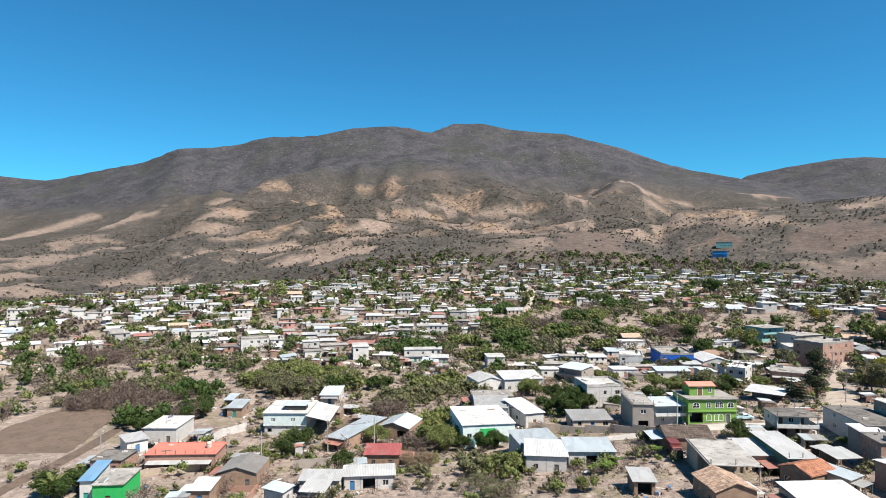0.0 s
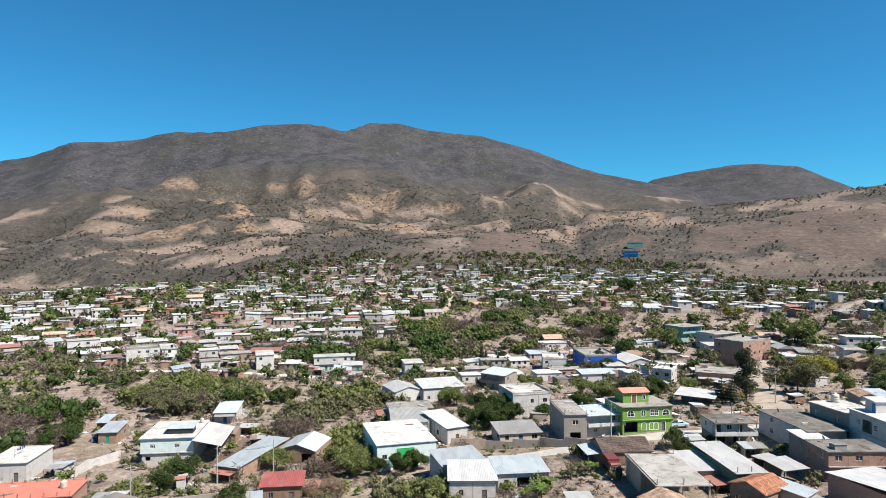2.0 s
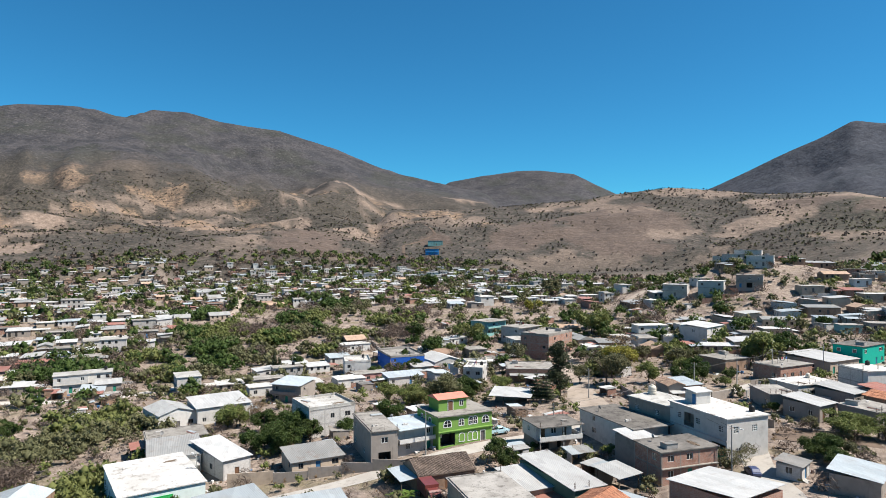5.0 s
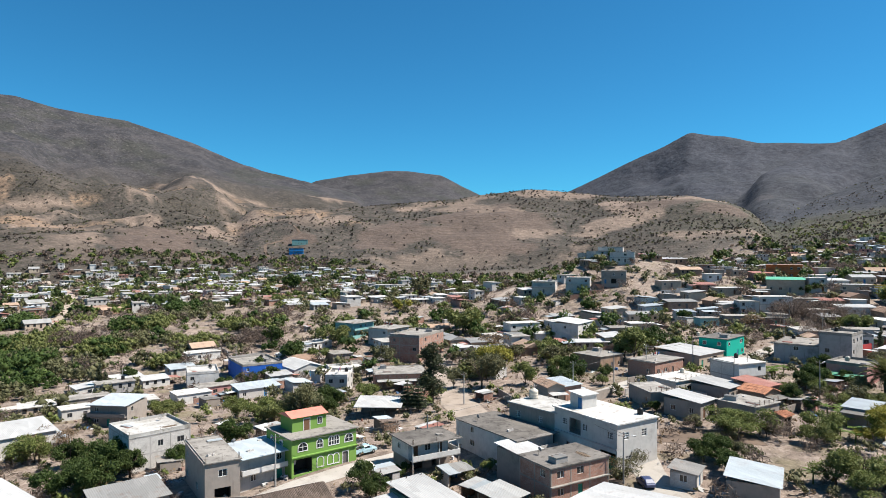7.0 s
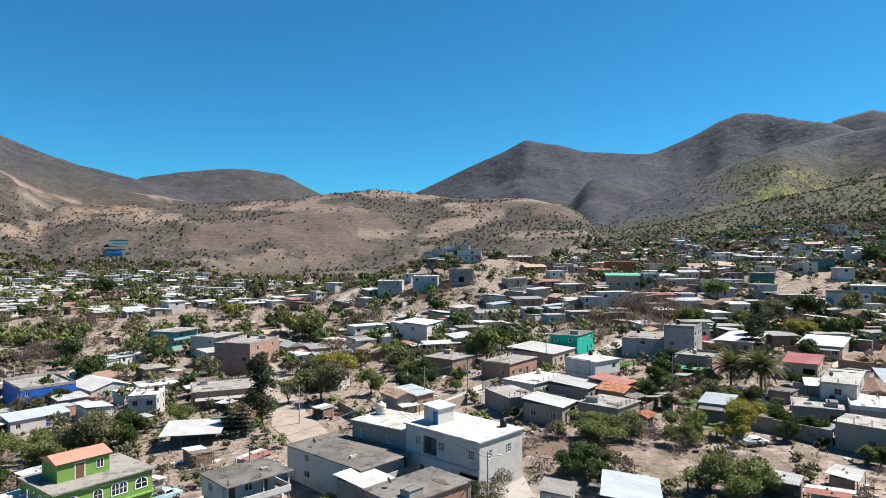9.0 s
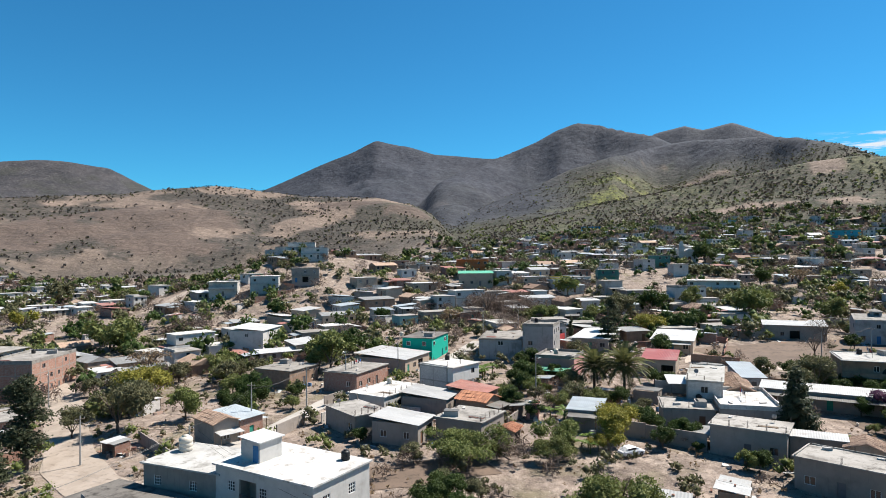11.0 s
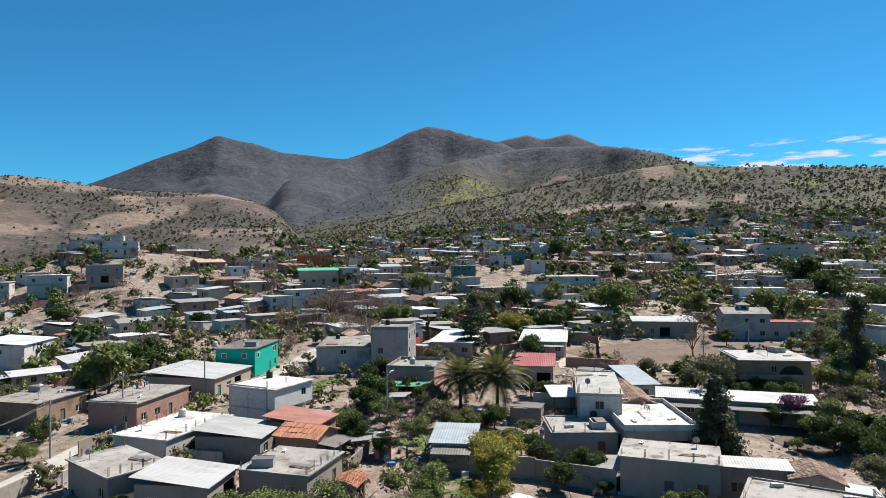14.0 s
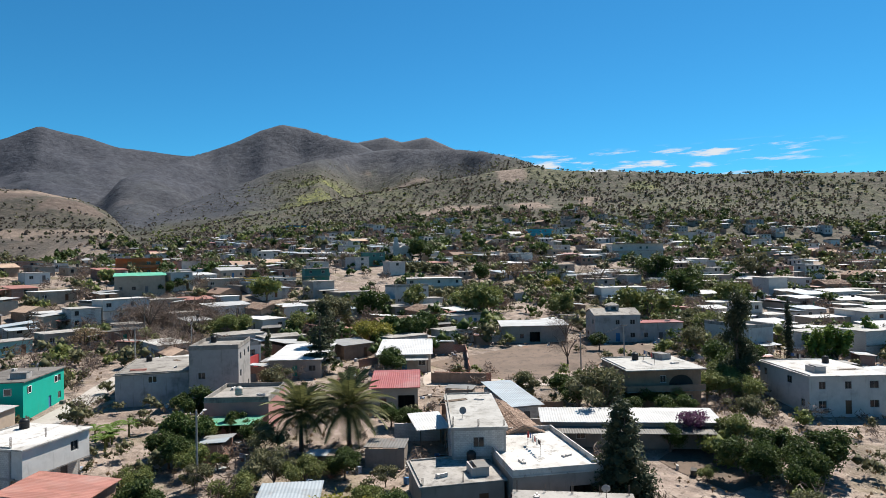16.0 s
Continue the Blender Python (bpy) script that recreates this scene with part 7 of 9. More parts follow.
tree("olive", 176.1, 209.1, 5.7, 1, 0, 124)
banana(189.4, 147.3, 2.6, 339)
banana(187.1, 149.0, 3.0, 340)
banana(186.9, 146.2, 3.4, 341)
banana(193.8, 149.1, 2.6, 342)
banana(191.2, 148.0, 3.0, 343)
banana(193.4, 146.3, 3.4, 344)
banana(149.9, 115.5, 2.6, 345)
banana(149.4, 112.8, 3.0, 346)
banana(152.0, 113.7, 3.4, 347)
banana(158.0, 117.6, 2.6, 348)
banana(160.1, 115.7, 3.0, 349)
banana(160.7, 118.4, 3.4, 350)
banana(162.1, 120.4, 2.6, 351)
banana(164.8, 121.1, 3.0, 352)
banana(162.9, 123.1, 3.4, 353)
tree("light", 190.8, 134.4, 3.9, 0, 1, 346)
tree("cypress", 234.1, 32.0, 2.1, 0, 2, 53)
tree("light", 227.2, 47.9, 7.3, 0, 0, 120)
tree("light", 211.3, 51.5, 5.4, 0, 1, 187)
tree("bamboo", 237.7, 24.9, 8.3, 1, 2, 254)
tree("bamboo", 239.5, 19.1, 8.5, 1, 0, 321)
tree("bamboo", 248.2, 8.8, 9.2, 1, 1, 28)
tree("mango", 250.2, 66.7, 5.4, 1, 2, 95)
tree("mango", 178.8, 115.1, 2.4, 0, 0, 162)
tree("light", 176.3, 118.8, 3.3, 0, 1, 229)
tree("olive", 274.5, 36.2, 6.6, 1, 2, 296)
tree("olive", 274.8, 41.2, 6.6, 1, 0, 26)
tree("olive", 270.3, 39.0, 6.6, 1, 1, 116)
tree("olive", 284.0, 31.5, 7.8, 1, 0, 3)
tree("olive", 278.6, 34.2, 7.8, 1, 1, 93)
tree("olive", 278.9, 28.2, 7.8, 1, 2, 183)
tree("mango", 302.8, 130.3, 6.1, 1, 1, 70)
tree("mango", 299.2, 127.2, 6.1, 1, 2, 160)
tree("mango", 303.7, 125.6, 6.1, 1, 0, 250)
tree("light", 302.3, 66.4, 6.1, 1, 2, 137)
tree("mango", 315.5, 193.8, 6.3, 1, 0, 204)
tree("mango", 320.4, 193.3, 6.3, 1, 1, 294)
tree("mango", 318.4, 197.8, 6.3, 1, 2, 24)
tree("light", 268.9, 369.0, 8.9, 1, 1, 271)
tree("light", 272.2, 375.0, 8.9, 1, 2, 1)
tree("light", 265.3, 374.9, 8.9, 1, 0, 91)
palm(205.1, 348.0, 9.6, 2.6, True)
tree("light", 203.1, 292.2, 9.3, 1, 0, 45)
tree("light", 196.2, 290.4, 9.3, 1, 1, 135)
tree("light", 201.3, 285.3, 9.3, 1, 2, 225)
tree("bare", 277.3, 175.1, 9.3, 1, 1, 112)
tree("bare", 276.3, 167.9, 9.3, 1, 2, 202)
tree("bare", 283.0, 170.6, 9.3, 1, 0, 292)
tree("bare", 278.6, 163.9, 9.3, 1, 2, 179)
tree("bare", 284.8, 160.2, 9.3, 1, 0, 269)
tree("bare", 284.9, 167.4, 9.3, 1, 1, 359)
tree("bare", 282.0, 178.4, 9.3, 1, 0, 246)
tree("bare", 287.8, 182.6, 9.3, 1, 1, 336)
tree("bare", 281.3, 185.6, 9.3, 1, 2, 66)
tree("olive", 169.9, 224.0, 7.2, 1, 1, 313)
tree("olive", 168.7, 229.5, 7.2, 1, 2, 43)
tree("olive", 164.5, 225.7, 7.2, 1, 0, 133)
tree("olive", 162.0, 225.6, 6.0, 1, 2, 20)
tree("olive", 157.4, 226.4, 6.0, 1, 0, 110)
tree("olive", 159.0, 222.0, 6.0, 1, 1, 200)
tree("light", 159.9, 195.6, 7.7, 0, 0, 87)
tree("olive", 155.0, 236.7, 6.3, 1, 1, 154)
tree("olive", 157.7, 232.7, 6.3, 1, 2, 244)
tree("olive", 159.8, 237.1, 6.3, 1, 0, 334)
tree("yellow", 160.7, 111.1, 7.4, 0, 0, 0)
tree("mango", 163.7, 106.1, 5.6, 0, 1, 67)
tree("light", 174.2, 117.7, 5.3, 0, 0, 201)
tree("mango", 194.4, 107.0, 4.6, 0, 1, 268)
tree("olive", 195.7, 79.7, 12.2, 0, 2, 335)
tree("mango", 209.0, 82.2, 6.5, 0, 0, 42)
tree("light", 201.2, 67.4, 5.5, 0, 1, 109)
tree("mango", 219.2, 49.6, 11.1, 0, 1, 310)
tree("light", 293.9, 90.3, 17.0, 1, 2, 17)
tree("mango", 296.8, 123.7, 13.2, 1, 0, 84)
tree("light", 294.7, 66.6, 11.1, 1, 1, 151)
tree("bare", 258.8, 72.8, 10.3, 0, 2, 218)
tree("light", 285.2, 44.3, 17.0, 1, 0, 285)
tree("mango", 327.0, 17.0, 17.0, 1, 1, 352)
tree("olive", 242.7, 45.5, 9.8, 0, 2, 59)
tree("light", 257.0, 35.8, 12.9, 0, 0, 126)
tree("light", 308.7, 111.6, 11.7, 1, 1, 193)
tree("olive", 283.9, 135.6, 13.1, 1, 2, 260)
tree("yellow", 257.6, 119.5, 10.1, 0, 0, 327)
tree("mango", 229.0, 112.2, 7.5, 0, 1, 34)
tree("olive", 211.7, 87.3, 6.6, 0, 2, 101)
tree("mango", 177.9, 115.2, 3.1, 0, 0, 168)
tree("olive", 175.1, 108.6, 3.5, 0, 1, 235)
tree("light", 184.3, 94.4, 2.6, 0, 2, 302)
tree("light", 176.4, 72.3, 2.8, 0, 0, 9)
tree("bare", 346.3, 44.5, 17.0, 1, 2, 143)
tree("mango", 366.0, 15.5, 17.0, 1, 0, 210)
tree("yellow", 346.6, 60.4, 7.9, 1, 1, 277)
tree("light", 319.9, 4.3, 13.3, 1, 2, 344)
tree("olive", 368.6, -28.3, 16.6, 2, 0, 51)
tree("dry", 360.1, 73.8, 12.8, 1, 1, 118)
tree("mango", 361.7, 88.0, 11.0, 1, 2, 185)
tree("mango", 199.1, 139.1, 8.0, 0, 0, 252)
tree("light", 187.7, 135.1, 6.0, 0, 1, 319)
tree("light", 172.9, 135.7, 4.7, 0, 0, 93)
tree("olive", 167.4, 132.2, 4.4, 0, 1, 160)
tree("olive", 183.2, 124.5, 6.2, 0, 1, 1)
tree("light", 174.3, 123.9, 3.6, 0, 2, 68)
tree("olive", 217.8, 131.9, 6.8, 0, 0, 135)
tree("casuarina", 243.9, 128.3, 7.2, 0, 1, 202, 0.7)
tree("mango", 401.9, 112.9, 17.0, 2, 1, 43)
tree("light", 306.8, 95.1, 11.2, 1, 2, 110)
tree("olive", 279.2, 132.4, 13.1, 0, 1, 244)
tree("light", 274.1, 138.6, 9.7, 0, 2, 311)
tree("light", 271.4, 157.0, 9.8, 0, 0, 18)
tree("bare", 262.6, 179.9, 9.8, 0, 0, 219)
tree("light", 323.5, 162.0, 8.4, 1, 2, 353)
tree("olive", 219.5, 163.0, 3.3, 0, 0, 60)
banana(191.1, 149.8, 3.2, 61)
banana(190.1, 147.0, 3.2, 62)
tree("olive", 174.2, 129.6, 4.2, 0, 0, 261)
tree("light", 180.2, 129.2, 2.8, 0, 1, 328)
tree("mango", 341.2, 171.6, 6.0, 1, 2, 35)
tree("bare", 203.2, 158.4, 5.9, 0, 0, 102)
tree("dry", 253.4, 186.6, 9.6, 0, 1, 169)
tree("bare", 267.6, 167.8, 10.9, 0, 2, 236)
tree("mango", 165.2, 131.0, 6.3, 0, 2, 77)
tree("light", 148.9, 118.3, 7.3, 0, 0, 144)
tree("yellow", 154.7, 110.1, 7.4, 0, 1, 211, 1.1)
tree("light", 129.0, 104.4, 9.2, 0, 0, 345)
banana(125.6, 109.9, 3.2, 76)
tree("olive", 128.3, 126.6, 4.9, 0, 2, 119)
tree("mango", 122.1, 123.3, 4.7, 0, 0, 186)
tree("sparse", 118.7, 137.8, 8.8, 0, 1, 253)
tree("mango", 144.4, 150.3, 4.5, 0, 2, 320)
tree("olive", 135.1, 135.8, 4.4, 0, 0, 27)
tree("light", 182.3, 185.5, 14.5, 1, 1, 94)
tree("mango", 205.1, 194.1, 10.4, 1, 2, 161)
tree("light", 142.5, 191.1, 8.1, 0, 1, 295)
tree("olive", 141.6, 206.7, 10.9, 0, 2, 2)
tree("dry", 172.0, 237.9, 12.1, 1, 0, 69)
tree("mango", 247.9, 259.1, 7.9, 1, 1, 136)
tree("bare", 272.0, 179.8, 16.5, 1, 0, 270)
tree("light", 315.0, 160.8, 12.4, 2, 2, 44)
tree("mango", 254.6, 214.4, 7.4, 1, 0, 111)
tree("olive", 141.5, 125.0, 4.5, 0, 2, 245)
tree("mango", 94.6, 213.0, 8.4, 0, 0, 312)
tree("olive", 86.3, 212.4, 11.7, 0, 1, 19)
tree("light", 79.3, 211.8, 8.1, 0, 2, 86)
tree("light", 106.6, 215.4, 6.9, 0, 0, 153)
tree("olive", 132.5, 197.7, 14.5, 0, 2, 287)
tree("yellow", 151.9, 214.4, 12.2, 0, 0, 354)
tree("olive", 128.3, 205.1, 8.0, 0, 1, 61)
tree("mango", 153.7, 183.9, 9.0, 0, 2, 128)
tree("light", 142.1, 304.8, 13.7, 1, 0, 195)
tree("mango", 118.1, 292.2, 12.7, 1, 1, 262)
tree("mango", 122.5, 321.7, 11.0, 1, 2, 329)
tree("light", 128.0, 289.3, 8.5, 1, 0, 36)
tree("olive", 137.0, 256.3, 11.4, 1, 1, 103)
tree("light", 193.1, 282.2, 17.0, 1, 2, 170)
tree("olive", 251.8, 399.5, 16.3, 2, 1, 304)
tree("mango", 206.0, 493.9, 17.0, 2, 2, 11)
tree("light", 187.1, 192.3, 10.6, 1, 1, 346)
tree("olive", 167.7, 204.3, 9.1, 1, 2, 53)
tree("light", 201.8, 239.6, 5.7, 1, 0, 120)
tree("yellow", 201.3, 342.3, 11.3, 2, 2, 254)
tree("mango", 103.0, 274.1, 7.7, 1, 0, 321)
tree("mango", 161.2, 178.6, 4.1, 0, 1, 28)
tree("olive", 286.8, 286.1, 9.9, 2, 2, 95)


for kind, x, y, wide, level, variant, turn in (("mango", 44.5, 196.0, 7.5, 0, 0, 20), ("mango", 53.0, 195.4, 5.6, 0, 1, 80), ("light", 38.6, 199.0, 6.0, 0, 2, 140), ("mango", 5.2, 166.0, 5.4, 0, 2, 10), ("mango", 13.6, 166.4, 4.6, 0, 0, 200), ("light", 0.6, 168.0, 5.8, 0, 1, 70),
                                              ("olive", 80.0, 151.0, 4.6, 0, 1, 30), ("light", 94.6, 151.2, 3.6, 0, 0, 75), ("sparse", 106.0, 131.0, 6.6, 0, 2, 110), ("sparse", 107.8, 134.6, 5.6, 0, 0, 190), ("olive", 127.0, 121.5, 5.0, 0, 2, 130), ("mango", 121.8, 126.0, 5.6, 0, 1, 10),
                                              ("olive", 175.0, 121.0, 6.2, 0, 0, 60), ("light", 170.0, 124.0, 5.0, 0, 2, 160), ("mango", 177.0, 113.5, 5.0, 0, 1, 250), ("light", 167.0, 108.5, 5.4, 0, 0, 300), ("olive", 200.0, 121.0, 6.0, 0, 1, 20), ("mango", 160.8, 100.6, 5.0, 0, 2, 90),
                                              ("light", 183.0, 66.0, 7.4, 0, 1, 45), ("mango", 178.0, 58.0, 8.0, 0, 0, 135), ("olive", 195.0, 60.0, 7.0, 0, 2, 215), ("mango", 196.0, 68.5, 6.0, 0, 1, 305), ("casuarina", 213.0, 52.0, 6.4, 0, 0, 80), ("light", 232.0, 112.0, 6.0, 0, 2, 15)):
    tree(kind, x, y, wide, level, variant, turn)


# ---- streets, walls, poles and vehicles ----
strip("street", [(172, 170), (158, 169.5), (143, 168), (128, 168), (112, 168), (96, 167.2), (85, 166.6), (69, 165.2), (53, 165.4), (40, 165.5), (30, 166)], 4.4, concrete_road, "pale concrete village street between house fronts")
strip("street", [(169.4, 312.5), (165, 294.2), (165, 276), (157, 253), (144.5, 231), (127, 204.5), (118, 190), (113, 178), (111, 169)], 8.0, dust_road, "wide dusty sand-coloured street running uphill", 0.09)
strip("street", [(121, 168), (120, 150), (119, 138), (111, 129.5), (107, 124), (103, 117), (97, 104), (88, 90)], 5.5, concrete_road, "pale concrete street beside the big house", 0.12)
strip("street", [(-110, 290), (-90.6, 289.4), (-72.8, 290), (-57.6, 290.9), (-36.1, 283.6), (-15.7, 277.7), (1.5, 278.1), (19.1, 285.6), (40, 292)], 4.0, concrete_road, "pale concrete lane across the green belt")
strip("dirt_path", [(-93, 128), (-93.1, 138.5), (-92, 152.8), (-92.2, 167.7), (-93.3, 181.3), (-92.8, 193.5), (-88, 205)], 3.6, dirt_track, "reddish dirt track beside a dry field")
strip("street", [(231, 104), (221.5, 104.4), (222.5, 94.7), (219.3, 77.5), (216, 60)], 3.8, dust_road, "dusty lane below a dry grass lot")
strip("street", [(77.3, 733), (81.5, 638.8), (76.9, 545.5), (63.2, 461.8), (54, 422)], 6.5, dust_road, "distant dusty street climbing through the village", 0.2)
strip("street", [(238.6, 321), (256, 327.5), (273.7, 334.9)], 5.5, dust_road, "dusty lane climbing a small hill", 0.12)
strip("street", [(97.9, 315.1), (91.9, 302.1), (90, 290)], 5, dust_road, "dusty lane between painted houses", 0.1)
strip("street", [(235, 167), (228.9, 166.8), (214.1, 164.5), (200, 163)], 4.5, concrete_road, "pale street in front of the teal house", 0.1)
strip("dirt_path", [(240, 620), (281, 689), (300.5, 744), (317, 829), (331, 864), (389, 888), (399, 950)], 3.5, dirt_track, "pale dirt road winding up the hillside", 0.25)
strip("dirt_path", [(-30, 178), (-28, 190), (-24, 200)], 12, dirt_track, "bare earth yard between tin-roofed sheds")
strip("dirt_path", [(128, 139), (134, 131), (140, 126)], 9, dirt_track, "swept bare earth yard beside low houses")
strip("dirt_path", [(229, 99), (243, 80), (259, 56)], 25, dirt_track, "dry grass lot with reddish bare earth")
strip("dirt_path", [(-108, 160), (-112, 185), (-108, 210)], 26, dirt_track, "dry tan field with sparse grass")
strip("dirt_path", [(175, 68), (182, 72), (190, 60)], 8, dirt_track, "sandy yard in front of a shed")

yard_wall([(159.2, 118.9), (159.6, 106.1), (157.7, 96.7)], 2.6, "plaster", "grey plastered yard wall with capped posts")
yard_wall([(226.3, 140.5), (234.0, 139.8)], 4.2, "red", "tall red-painted wall beside a grey tower house")
yard_wall([(136.9, 163.4), (145.6, 164.3)], 2.2, "plaster", "grey plastered yard wall with capped posts")
yard_wall([(267.2, 51.1), (236.3, 48.5)], 1.2, "whitewall", "low white-painted boundary wall with capped posts")
yard_wall([(24.0, 177.2), (32.4, 175.4)], 2.8, "beige", "beige plastered yard wall with capped posts")
yard_wall([(32.2, 174.3), (44.8, 170.6), (55.5, 164.6)], 2.0, "plaster", "grey plastered yard wall with capped posts")
yard_wall([(-70.6, 138.8), (-66.5, 145.0), (-58.8, 147.5), (-51.2, 152.0)], 1.6, "beige", "beige plastered yard wall with capped posts")
yard_wall([(-63.3, 164.0), (-61.6, 180.0), (-57.0, 186.8)], 2.2, "block", "grey block yard wall with capped posts")
yard_wall([(-34.8, 150.6), (-24.8, 153.0)], 2.2, "plaster", "grey plastered yard wall with capped posts")
yard_wall([(161.9, 167.6), (156.1, 167.8)], 2, "plaster", "grey plastered yard wall with capped posts")
yard_wall([(190.2, 108.7), (191.0, 95.3)], 2.4, "block", "grey block yard wall with capped posts")
yard_wall([(222.1, 104.4), (220.7, 94.5)], 2, "adobe", "weathered brown adobe yard wall with posts")
yard_wall([(158.0, 95.7), (156.1, 85.9)], 2.6, "concwall", "bare concrete yard wall with capped posts")
yard_wall([(106.0, 202.6), (111.3, 202.9), (120.6, 201.9)], 1.8, "brick", "red brick yard wall with capped posts")
yard_wall([(129.3, 188.0), (121.1, 168.3)], 2, "plaster", "grey plastered yard wall with capped posts")
yard_wall([(127.5, 153.6), (130.8, 141.3)], 1.8, "plaster", "grey plastered yard wall with capped posts")
yard_wall([(237.1, 153.6), (215.2, 159.3)], 1.6, "adobe", "weathered brown adobe yard wall with posts")
yard_wall([(224.8, 103.9), (222.2, 93.4)], 1.6, "brick", "red brick yard wall with capped posts")
yard_wall([(237.4, 47.5), (215.0, 51.8)], 1.8, "plaster", "grey plastered yard wall with capped posts")

POLES = [(119.0, 164.3), (104.5, 129.6), (-42.4, 150.4), (-81.6, 153.1), (-29.6, 165.9), (-17.8, 168.1), (155.0, 171.3), (170.2, 172.3), (61.6, 168.0), (118.2, 187.8), (18.4, 177.8), (245.9, 158.3), (237.2, 64.6), (198.1, 196.4),
         (139, 171), (90, 163.6), (146, 240), (160, 268), (186, 168), (60, 290), (100, 300), (226, 76), (176, 130), (240, 168), (270, 180)]
for i, (x, y) in enumerate(POLES):
    utility_pole(x, y, 8.0 + 0.4 * (i % 3), i % 3 == 1, 20 * i)
for (ax, ay), (bx, by) in (((61.6, 168.0), (90, 163.6)), ((90, 163.6), (119, 164.3)), ((119, 164.3), (139, 171)), ((139, 171), (155, 171.3)), ((155, 171.3), (170.2, 172.3)), ((119, 164.3), (118.2, 187.8)), ((118.2, 187.8), (146, 240)),
                           ((119, 164.3), (104.5, 129.6)), ((170.2, 172.3), (186, 168)), ((226, 76), (237.2, 64.6)), ((-42.4, 150.4), (-29.6, 165.9)), ((-29.6, 165.9), (-17.8, 168.1))):
    for k in (-0.6, 0.6):
        cable((ax + k, ay, ground_at(ax, ay) + 7.75), (bx + k, by, ground_at(bx, by) + 7.75))


def vehicle_paint(name, colour):
    g = Graph(name)
    m = g.done(g.mix(g.ramp(g.noise(1.5, 3), 0.45, 0.7), colour, tuple(c * 0.8 for c in colour)), 0.3)
    g.p.inputs["Specular IOR Level"].default_value = 0.5
    return m


def loft(sections, close=True):
    """Joins cross-sections (equal numbers of points) into one skin."""
    n = len(sections[0])
    verts = [p for s in sections for p in s]
    faces = [(i * n + k, i * n + (k + 1) % n, (i + 1) * n + (k + 1) % n, (i + 1) * n + k) for i in range(len(sections) - 1) for k in range(n)]
    return verts, faces + [tuple(range(n - 1, -1, -1)), tuple(range((len(sections) - 1) * n, len(sections) * n))]


def hull(rows):
    """Body skin from rows of (x, half width, bottom, top, half width at top)."""
    return loft([[(x, -w, b), (x, w, b), (x, w, b + (t - b) * 0.75), (x, tw, t), (x, -tw, t), (x, -w, b + (t - b) * 0.75)] for x, w, b, t, tw in rows])


